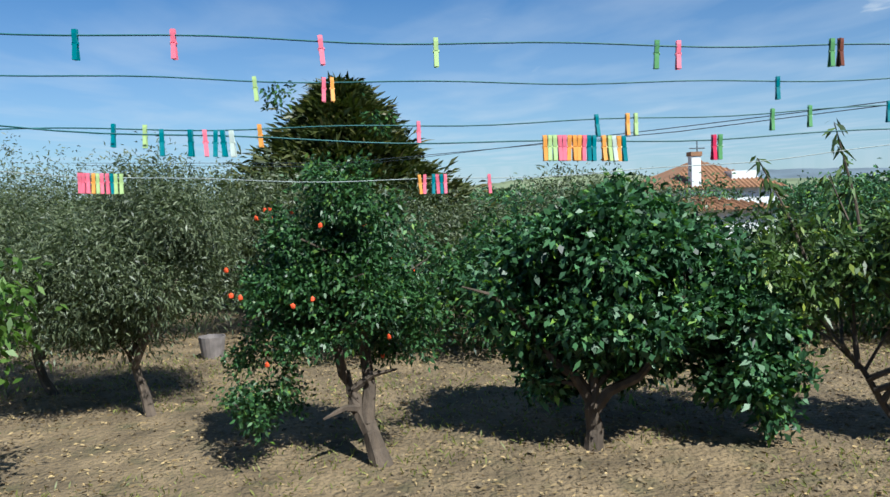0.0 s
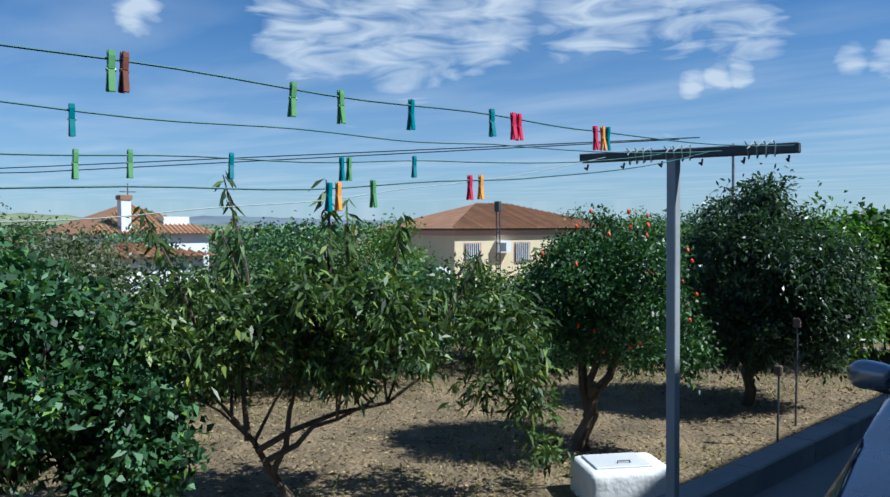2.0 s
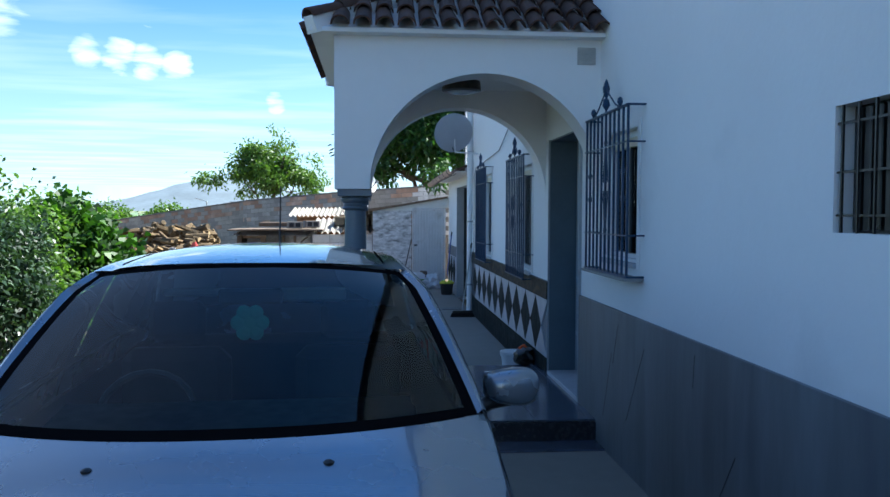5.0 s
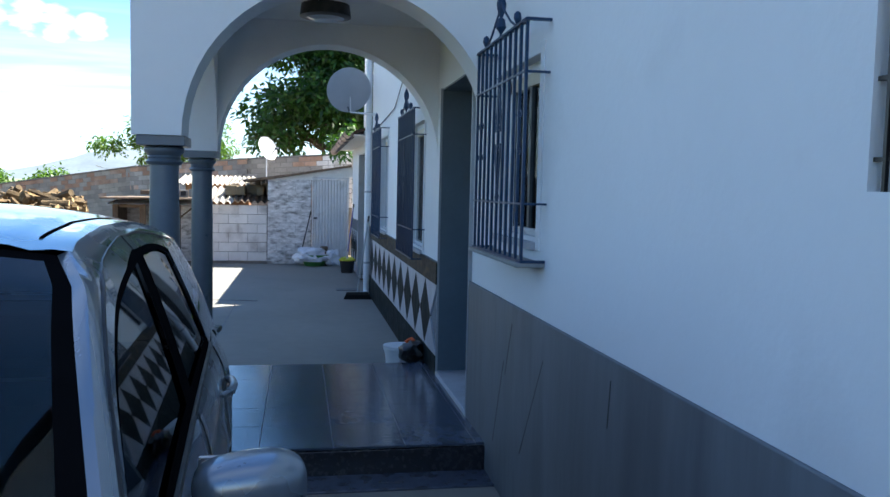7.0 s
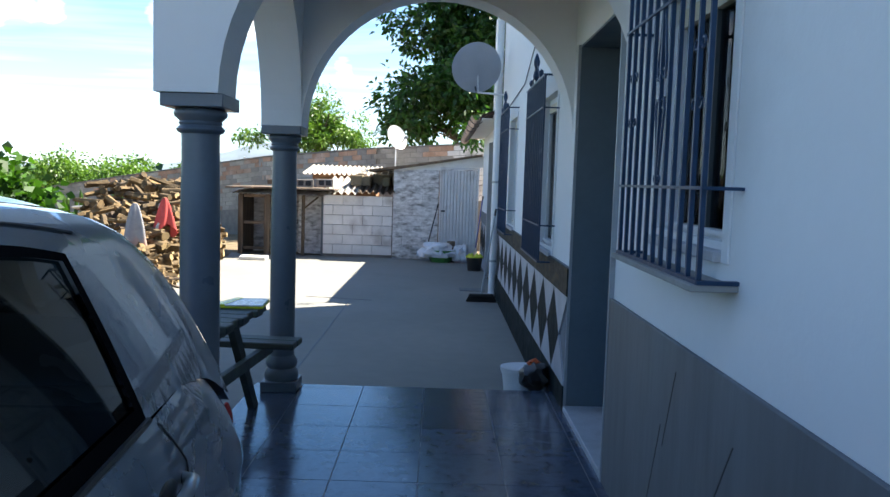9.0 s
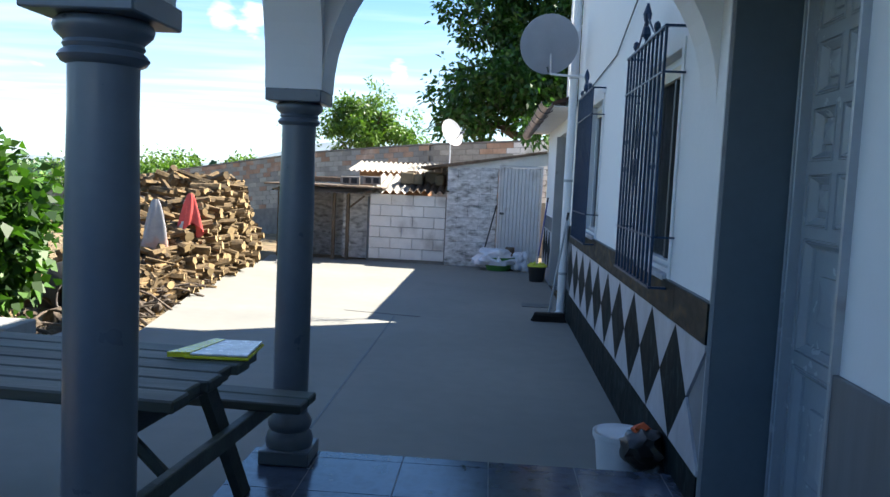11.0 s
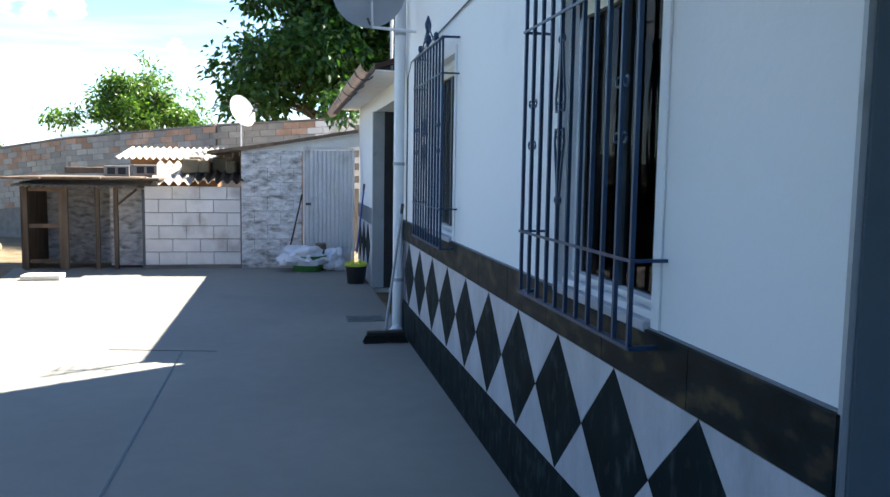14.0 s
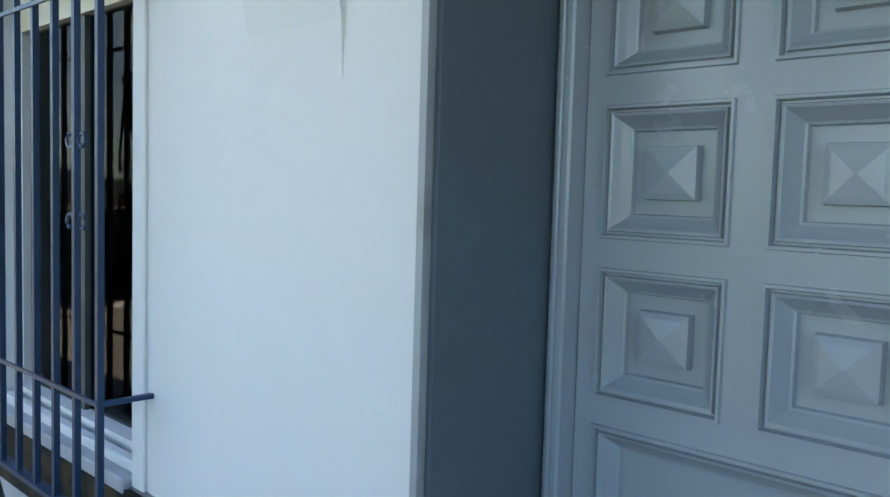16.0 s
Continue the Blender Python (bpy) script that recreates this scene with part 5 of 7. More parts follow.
for i, (x, z, s) in enumerate(((-0.02, 0.22, 0.10), (0.04, 0.13, 0.09), (0.05, 0.06, 0.08))):
    p = part("fold", lump(s * 1.1, s * 1.3, s, i * 3.1, 3, 0.4), M_BLACKP, cloth, smooth=True)
    p.location = (x, 0, z)
p = part("glove", lump(0.05, 0.04, 0.03, 8, 2, 0.5), M_ORANGE, cloth, "orange rubber glove", smooth=True)
p.location = (-0.03, 0.02, 0.31)

tub = thing("green_tub", (-0.78, 17.72, 0.0), label="green plastic tub covered with a crumpled white sheet", category="tub")
part("body", lathe([(0.2, 0.0), (0.3, 0.24), (0.28, 0.24), (0.19, 0.02)], 24), M_GREEN, tub, smooth=True)
p = part("sheet", lump(0.34, 0.26, 0.2, 2.2, 4, 0.35, 0.5), M_CLOTHW, tub, "crumpled white plastic sheet", smooth=True)
p.location = (-0.08, -0.06, 0.2)
sack = solo("plastic_sack", lump(0.17, 0.15, 0.19, 6.6, 4, 0.4, 0.25), M_CLOTHW, "small crumpled white plastic sack beside the metal door", "sack", smooth=True)
sack.location = (-0.38, 17.72, 0.14)
box_c = solo("cardboard", box(-0.66, 17.78, 0.0, -0.5, 17.98, 0.4, 0.01), M_OLDWOOD, "folded brown cardboard behind the green tub", "cardboard")

# picnic table with benches
tab = thing("picnic_table", (-2.675, 6.02, 0.13), rz=-4.5, label="weathered dark green wooden picnic table with attached benches beside the porch", category="table")
for k in range(6):
    y = -0.36 + 0.122 * k
    part("tabletop_board", box(-0.85, y, 0.70, 0.85 - 0.02 * (k % 2), y + 0.112, 0.74, 0.006), M_TABLE, tab)
for s in (-1, 1):
    for k in range(2):
        y = 0.66 + 0.122 * k if s > 0 else -0.772 - 0.122 * k
        part("bench_board", box(-0.85, y, 0.41, 0.91 if s > 0 else 0.6, y + 0.112, 0.45, 0.006), M_TABLE, tab)
for x in (-0.68, 0.66):
    foot = 0.04 if x > 0 else -0.13
    for s in (-1, 1):
        part("leg", prism([(s * (0.66 - 0.6 * foot), foot), (s * (0.75 - 0.6 * foot), foot), (s * 0.27, 0.70), (s * 0.18, 0.70)], "x", x - 0.02, x + 0.02), M_TABLE, tab)
    part("crossbeam", box(x + 0.021, -0.72, 0.34, x + 0.06, 0.9, 0.41, 0.004), M_TABLE, tab)
    part("crossbeam", box(x + 0.021, -0.34, 0.62, x + 0.06, 0.36, 0.70, 0.004), M_TABLE, tab)
    part("brace", tube([(x, 0, 0.36), (x * 0.45, 0, 0.69)], 0.022, 6), M_TABLE, tab)
mag = thing("magazines", (-1.965, 6.24, 0.872), rz=4, label="plastic-wrapped yellow and white catalogues lying on the picnic table", category="magazine")
part("lower", box(-0.07, -0.12, 0, 0.16, 0.14, 0.012, 0.003), M_YEL2, mag)
p = part("upper", box(-0.05, -0.12, 0.013, 0.155, 0.145, 0.02, 0.002), M_MAG, mag)
bm = prism([(-0.13, -0.12), (-0.05, -0.11), (0.01, 0.14), (-0.03, 0.15)], "z", 0.004, 0.022)
part("flap", bm, M_YEL2, mag, "curled plastic wrapping")

# ---- car ----
CAR = (-2.09, 0.10, 0.0)
car = thing("car", CAR, rz=2.5, label="parked silver-grey five-door hatchback with dark glass and black window trim", category="car")


def curve(table, t):
    """Smooth value at t through (position, value...) rows."""
    k = 0
    while k < len(table) - 2 and t > table[k + 1][0]:
        k += 1
    a, b_ = table[k], table[k + 1]
    p, q = table[max(k - 1, 0)], table[min(k + 2, len(table) - 1)]
    h = b_[0] - a[0]
    u = min(1.0, max(0.0, (t - a[0]) / h))
    out = []
    for i in range(1, len(a)):
        m0 = (b_[i] - p[i]) / max(1e-6, b_[0] - p[0]) * h
        m1 = (q[i] - a[i]) / max(1e-6, q[0] - a[0]) * h
        out.append((2 * u ** 3 - 3 * u * u + 1) * a[i] + (u ** 3 - 2 * u * u + u) * m0 + (3 * u * u - 2 * u ** 3) * b_[i] + (u ** 3 - u * u) * m1)
    return out


def sheet(bm, rows_, flip=False, keep=None):
    """Quads between rows of points; keep(i, j) leaves some out."""
    vs = [[bm.verts.new(p) for p in r] for r in rows_]
    for i in range(len(vs) - 1):
        for j in range(len(vs[i]) - 1):
            if keep is None or keep(i, j):
                q = (vs[i][j], vs[i][j + 1], vs[i + 1][j + 1], vs[i + 1][j])
                if len({v for v in q}) == 4:
                    bm.faces.new(q[::-1] if flip else q)
    bmesh.ops.delete(bm, geom=[v for v in bm.verts if not v.link_faces], context="VERTS")
    return bm


def joined(bm):
    bmesh.ops.remove_doubles(bm, verts=bm.verts[:], dist=0.0006)
    bmesh.ops.recalc_face_normals(bm, faces=bm.faces[:])
    return bm


# lower body: distance from the nose, half width, height of the shoulder, half width there, height at the centre line
LOW = [(0.0, 0.62, 0.60, 0.56, 0.64), (0.08, 0.72, 0.665, 0.63, 0.735), (0.2, 0.79, 0.73, 0.68, 0.815), (0.4, 0.840, 0.81, 0.725, 0.905), (0.7, 0.862, 0.90, 0.760, 1.01), (1.0, 0.868, 0.975, 0.790, 1.092),
       (1.12, 0.87, 0.995, 0.802, 1.118), (1.3, 0.872, 1.022, 0.818, 1.09), (1.5, 0.873, 1.042, 0.826, 1.05), (2.34, 0.875, 1.074, 0.822, 1.05), (3.17, 0.872, 1.10, 0.812, 1.05), (3.55, 0.862, 1.095, 0.792, 1.05), (3.85, 0.862, 1.02, 0.775, 1.0), (3.98, 0.845, 0.93, 0.76, 0.94), (4.06, 0.80, 0.84, 0.72, 0.86)]
WHEELS = (0.80, 3.40)
stations = [0.0, 0.03, 0.08, 0.14] + [0.2 + 0.05 * k for k in range(76)] + [4.03, 4.06]


def body_x(s, z):
    """Half width of the lower body at distance s and height z."""
    w, zs, xs, zc = curve(LOW, s)
    prof = [(0.0, 0.90), (0.16, 0.945), (0.22, 0.975), (0.34, 0.992), (0.50, 1.0), (0.64, 1.002), (0.735, 0.998), (0.765, 1.006), (0.80, 1.0), (0.88, 0.985)]
    k = np.interp(z, [p[0] for p in prof], [p[1] for p in prof])
    x = w * k
    top0 = zs - 0.16
    if z > top0:
        u = min(1, (z - top0) / 0.16)
        x += (xs - x) * u ** 1.7
    return x


shell_bm, bonnet = bmesh.new(), bmesh.new()
NZ = 26
for sgn in (-1, 1):
    grid = []
    for s in stations:
        w, zs, xs, zc = curve(LOW, s)
        low = 0.17 + (0.10 if s < 0.1 or s > 4.0 else 0.0)
        for yy in WHEELS:
            if abs(s - yy) < 0.345:
                low = max(low, 0.31 + math.sqrt(0.345 ** 2 - (s - yy) ** 2))
        grid.append([(sgn * body_x(s, low + (zs - low) * k / NZ), s, low + (zs - low) * k / NZ) for k in range(NZ + 1)])
    sheet(shell_bm, grid)


def glass_foot(q):
    """Foot of the windscreen across the car, q from -1 to 1."""
    a = abs(q) ** 2.3
    return (0.792 * q, 1.10 + 0.30 * a, 1.128 - 0.023 * a)


rows_ = []
QS = [k / 24 for k in range(-24, 25)]
for s in [s for s in stations if s < 0.99]:
    w, zs, xs, zc = curve(LOW, s)
    rows_.append([(xs * q, s, zs + (zc - zs) * (1 - abs(q) ** 2.6) + 0.010 * math.exp(-((abs(q) - 0.74) / 0.10) ** 2) * min(1, s / 0.4) * (abs(q) < 1)) for q in QS])
last = rows_[-1]
for k in range(1, 8):
    t = k / 7
    rows_.append([tuple(a * (1 - t) + b_ * t + (0.006 * math.sin(math.pi * t) if i == 2 else 0) for i, (a, b_) in enumerate(zip(p, glass_foot(q)))) for p, q in zip(last, QS)])
sheet(shell_bm, rows_)
for sgn, col in ((-1, 0), (1, -1)):
    edge = [r[col] for r in rows_[-8:]]
    wing = []
    for p in edge:
        w, zs, xs, zc = curve(LOW, p[1])
        wing.append([p, (sgn * (abs(p[0]) * 0.4 + xs * 0.6), p[1], p[2] * 0.6 + zs * 0.4 + 0.003), (sgn * xs, p[1], zs)])
    sheet(shell_bm, wing)
    sheet(shell_bm, [[edge[-1], (sgn * 0.812, 1.43, 1.075), (sgn * 0.824, 1.44, 1.035)], [(sgn * 0.79, 1.43, 1.118), (sgn * 0.806, 1.50, 1.09), (sgn * 0.826, 1.52, 1.04)]])
rear = []
for s in stations:
    if s >= 3.84:
        w, zs, xs, zc = curve(LOW, s)
        rear.append([(xs * k / 12, s, zs + (zc - zs) * (1 - abs(k / 12) ** 3)) for k in range(-12, 13)])
sheet(shell_bm, rear)
for s in (0.0, 4.06):
    w, zs, xs, zc = curve(LOW, s)
    bow = -0.05 if s == 0 else 0.05
    face = []
    for k in range(9):
        z = 0.27 + (zs - 0.27) * k / 8
        x = body_x(s, z)
        face.append([(x * q / 10, s + bow * (1 - (q / 10) ** 2), z + (zc - zs) * (k == 8) * (1 - abs(q / 10) ** 2.6)) for q in range(-10, 11)])
    sheet(shell_bm, face)
part("body", joined(shell_bm), M_BODY, car, "silver-grey metallic body", smooth=True)

# side glass: foot, head of the window and roof rail, each (position, distance, height), by columns
FOOT = [(0, 1.44, 1.040), (1, 1.58, 1.046), (2, 1.76, 1.054), (3, 2.0, 1.063), (4, 2.34, 1.078), (5, 2.48, 1.084), (6, 2.82, 1.094), (7, 3.17, 1.104), (8, 3.26, 1.105), (9, 3.5, 1.10), (10, 3.75, 1.055), (11, 3.93, 0.965)]
HEAD = [(0, 1.47, 1.075), (1, 1.64, 1.215), (2, 1.82, 1.325), (3, 2.10, 1.425), (4, 2.50, 1.480), (5, 2.64, 1.485), (6, 2.92, 1.480), (7, 3.11, 1.452), (8, 3.21, 1.43), (9, 3.44, 1.42), (10, 3.70, 1.27), (11, 3.92, 1.02)]
RAIL = [(0, 1.42, 1.115), (1, 1.64, 1.285), (2, 1.83, 1.405), (3, 2.09, 1.518), (4, 2.50, 1.548), (5, 2.64, 1.550), (6, 2.92, 1.546), (7, 3.12, 1.532), (8, 3.24, 1.52), (9, 3.46, 1.485), (10, 3.72, 1.33), (11, 3.94, 1.05)]


def side_x(s, z):
    x = 0.826 - 0.385 * (z - 1.05) - 0.55 * max(0, z - 1.46)
    return x - 0.05 * max(0, s - 3.0) ** 2 + 0.008 * math.sin(math.pi * min(1, max(0, (z - 1.05) / 0.45)))


def column_at(u):
    (fs, fz), (hs, hz), (rs_1, rz_1) = curve(FOOT, u), curve(HEAD, u), curve(RAIL, u)
    return (fs, fz), (hs, hz), (rs_1, rz_1)


US = [k / 8 for k in range(89)]
V_ = [0.0, 0.045, 0.1] + [0.1 + 0.085 * k for k in range(1, 11)] + [0.975, 1.0]


def side_sheet(sgn, u0, u1, v0, v1, inset=0.0):
    rows_ = []
    for u in [u for u in US if u0 - 1e-6 <= u <= u1 + 1e-6]:
        (fs, fz), (hs, hz), g_ = column_at(u)
        rows_.append([(sgn * (side_x(fs + (hs - fs) * v, fz + (hz - fz) * v) - inset), fs + (hs - fs) * v, fz + (hz - fz) * v) for v in V_ if v0 - 1e-6 <= v <= v1 + 1e-6])
    return sheet(bmesh.new(), rows_)


def add_into(target, source):
    me = bpy.data.meshes.new("tmp")
    source.to_mesh(me)
    source.free()
    target.from_mesh(me)
    bpy.data.meshes.remove(me)


pillars = bmesh.new()
for sgn in (-1, 1):
    for name, u0, u1 in (("front_side_window", 0.25, 4), ("rear_side_window", 5, 7)):
        part(name, joined(side_sheet(sgn, u0, u1, 0.1, 0.95, 0.008)), M_GLASS, car, "dark reflecting side window", smooth=True)
    seal = bmesh.new()
    for u0, u1, v0, v1 in ((0, 7.25, 0.0, 0.1), (0, 7.25, 0.95, 1.0), (4, 5, 0.1, 0.95), (7, 7.25, 0.1, 0.95), (0, 0.25, 0.1, 0.95)):
        add_into(seal, side_sheet(sgn, u0, u1, v0, v1))
    part("window_seal", joined(seal), M_SEAL, car, "black B-pillar and window seals", smooth=True)
    part("belt_moulding", tube([(sgn * (side_x(*column_at(u)[0]) + 0.004), *column_at(u)[0]) for u in [k / 4 for k in range(30)]], 0.008, 6), M_TRIM, car, smooth=True)
    add_into(pillars, side_sheet(sgn, 7.25, 11, 0.0, 1.0))
    # band between the window head and the roof rail
    rows_ = []
    for u in US:
        f_, (hs, hz), (gs, gz) = column_at(u)
        rows_.append([(sgn * (side_x(hs + (gs - hs) * v, hz + (gz - hz) * v) - 0.012 * (v > 0.9)), hs + (gs - hs) * v, hz + (gz - hz) * v) for v in (0.0, 0.25, 0.5, 0.75, 1.0)])
    add_into(pillars, sheet(bmesh.new(), rows_))
    part("door_top_seam", tube([(sgn * (side_x(s, z) + 0.002), s, z) for s, z in ((a * 0.45 + c * 0.55, b_ * 0.45 + d * 0.55) for (a, b_), (c, d) in ((column_at(k / 4)[1], column_at(k / 4)[2]) for k in range(1, 33)))], 0.0035, 5), M_TRIM, car)
    part("door_gap", tube([(sgn * (side_x(s, z) + 0.002), s, z) for s, z in ((2.585, 1.487), (2.60, 1.52))], 0.003, 4), M_TRIM, car)


def glass_edge(v):
    """Right edge of the windscreen, foot to head."""
    s, z = curve([(0, 1.40, 1.105), (0.33, 1.63, 1.272), (0.66, 1.85, 1.405), (1, 2.085, 1.512)], v)
    return side_x(s, z) - 0.035 - 0.012 * v, s, z


def roof_z(s, q):
    zc = curve([(1.9, 1.545), (2.1, 1.573), (2.5, 1.600), (2.9, 1.602), (3.3, 1.583), (3.6, 1.545)], s)[0]
    return zc


def rail_at(s):
    u = 3.0
    while u < 11 and column_at(u)[2][0] < s:
        u += 0.02
    gs, gz = column_at(u)[2]
    return side_x(gs, gz) - 0.012, gz


screen, fritt = bmesh.new(), bmesh.new()
NV, NQ = 24, 40
rows_ = []
for j in range(NV + 1):
    v = j / NV
    ex, es, ez = glass_edge(v)
    foot_c, head_c = (1.10, 1.128), (1.985, 1.556)
    cs, cz = foot_c[0] + (head_c[0] - foot_c[0]) * v, foot_c[1] + (head_c[1] - foot_c[1]) * v + 0.030 * math.sin(math.pi * v)
    rows_.append([(ex * k / (NQ / 2), cs + (es - cs) * abs(k / (NQ / 2)) ** 2.3, cz + (ez - cz) * abs(k / (NQ / 2)) ** 2.3) for k in range(-NQ // 2, NQ // 2 + 1)])
inner = lambda i, j: 1 <= i < NV - 1 and 1 <= j < NQ - 1
part("windscreen", joined(sheet(screen, rows_, keep=inner)), M_SCREEN, car, "large dark curved windscreen", smooth=True)
part("windscreen_seal", joined(sheet(fritt, rows_, keep=lambda i, j: not inner(i, j))), M_SEAL, car, "black windscreen surround", smooth=True)
for sgn in (-1, 1):
    strip = []
    for j in range(NV + 1):
        ex, es, ez = glass_edge(j / NV)
        gs, gz = column_at(3.0 * j / NV)[2]
        strip.append([(sgn * ex, es, ez), (sgn * (ex * 0.5 + side_x(gs, gz) * 0.5), (es + gs) / 2, (ez + gz) / 2 + 0.006), (sgn * (side_x(gs, gz) - 0.012), gs, gz)])
    add_into(pillars, sheet(bmesh.new(), strip))
rows_ = []
NR = 32
for j in range(NR + 1):
    r = []
    for k in range(-16, 17):
        q = k / 16
        s0 = 1.985 + 0.105 * abs(q) ** 2.3
        s = s0 + (3.58 - 0.10 * q * q - s0) * j / NR
        gx, gz = rail_at(s)
        zc = roof_z(s, q)
        r.append((gx * q, s, gz + (zc - gz) * (1 - abs(q) ** 2.4) - 0.010 * math.exp(-((abs(q) - 0.86) / 0.03) ** 2)))
    rows_.append(r)
roof_rows = rows_
add_into(pillars, sheet(bmesh.new(), rows_))
# tailgate between the falling rails, its glass set within
rows_ = []
for j in range(17):
    u = j / 16
    cs, cz = curve([(0, 3.58, 1.548), (0.15, 3.66, 1.50), (0.6, 3.90, 1.21), (1, 4.04, 0.93)], u)
    es, ez = curve([(0, 3.48, 1.478), (0.15, 3.56, 1.43), (0.6, 3.82, 1.18), (1, 3.955, 0.94)], u)
    ex = side_x(es, ez) - 0.012
    rows_.append([(ex * k / 10, cs + (es - cs) * abs(k / 10) ** 2.5, cz + (ez - cz) * abs(k / 10) ** 2.5) for k in range(-10, 11)])
rear_in = lambda i, j: 2 <= i < 10 and 1 <= j < 19
part("rear_window", joined(sheet(bmesh.new(), rows_, keep=rear_in)), M_GLASS, car, "dark rear window", smooth=True)
add_into(pillars, sheet(bmesh.new(), rows_, keep=lambda i, j: not rear_in(i, j)))
part("roof", joined(pillars), M_BODY, car, "silver-grey roof and pillars", smooth=True)
for sgn in (-1, 1):
    part("roof_strip", tube([(sgn * abs(r[2][0]), r[2][1], r[2][2] - 0.001) for r in roof_rows[3:-1]], 0.006, 6), M_SEAL, car, "black roof strip", smooth=True)

# closed dark cabin under the glass
cab = bmesh.new()
for s0, s1, z0, z1 in ((1.2, 3.75, 0.30, 0.34),):
    box(-0.76, s0, z0, 0.76, s1, z1, bm=cab)
for sgn in (-1, 1):
    box(sgn * 0.765 - 0.01, 1.35, 0.3, sgn * 0.765 + 0.01, 3.7, 1.02, bm=cab)
box(-0.75, 3.62, 0.3, 0.75, 3.66, 1.0, bm=cab)
part("cabin_lining", cab, M_SEAL, car)
part("dashboard", prism([(1.2, 1.03), (1.36, 1.07), (1.7, 1.10), (1.80, 1.02), (1.82, 0.6), (1.2, 0.6)], "x", -0.58, 0.58), M_TRIM, car)
for s in (-1, 1):
    seat = part("seat", box(s * 0.37 - 0.23, 2.42, 0.45, s * 0.37 + 0.23, 2.56, 1.16, 0.05), M_SEAT, car, "grey cloth seat")
    part("headrest", box(s * 0.37 - 0.12, 2.46, 1.19, s * 0.37 + 0.12, 2.55, 1.36, 0.03), M_SEAT, seat)
    part("seat_cushion", box(s * 0.37 - 0.23, 2.0, 0.42, s * 0.37 + 0.23, 2.5, 0.56, 0.04), M_SEAT, car)
part("rear_seat", box(-0.62, 3.2, 0.45, 0.62, 3.34, 1.10, 0.04), M_SEAT, car)
sw = [(-0.37 + 0.18 * math.cos(t), 1.93 + 0.05 * math.sin(t), 0.98 + 0.17 * math.sin(t)) for t in (2 * math.pi * k / 20 for k in range(21))]
part("steering_wheel", tube(sw, 0.014, 6, cap=False), M_TRIM, car)
part("rear_view_mirror", box(-0.12, 1.97, 1.40, 0.12, 2.0, 1.46, 0.01), M_TRIM, car)
orn = bmesh.new()
for k in range(6):
    t = 2 * math.pi * k / 6
    lathe([(0.014, -0.004), (0.030, 0.0), (0.014, 0.004)], 12, orn, (0.042 * math.cos(t), 0.042 * math.sin(t)))
lathe([(0.02, -0.005), (0.022, 0.006)], 10, orn, (0, 0))
o = part("flower_ornament", orn, M_MINT, car, "mint green felt flower hanging under the mirror")
o.location, o.rotation_euler = (0.0, 1.95, 1.335), (radians(90), 0, 0)
part("sun_visor", box(0.10, 2.06, 1.40, 0.36, 2.08, 1.455, 0.01), M_CREAMP, car)
part("sun_visor", box(-0.34, 2.06, 1.425, -0.10, 2.08, 1.455, 0.01), M_CREAMP, car)
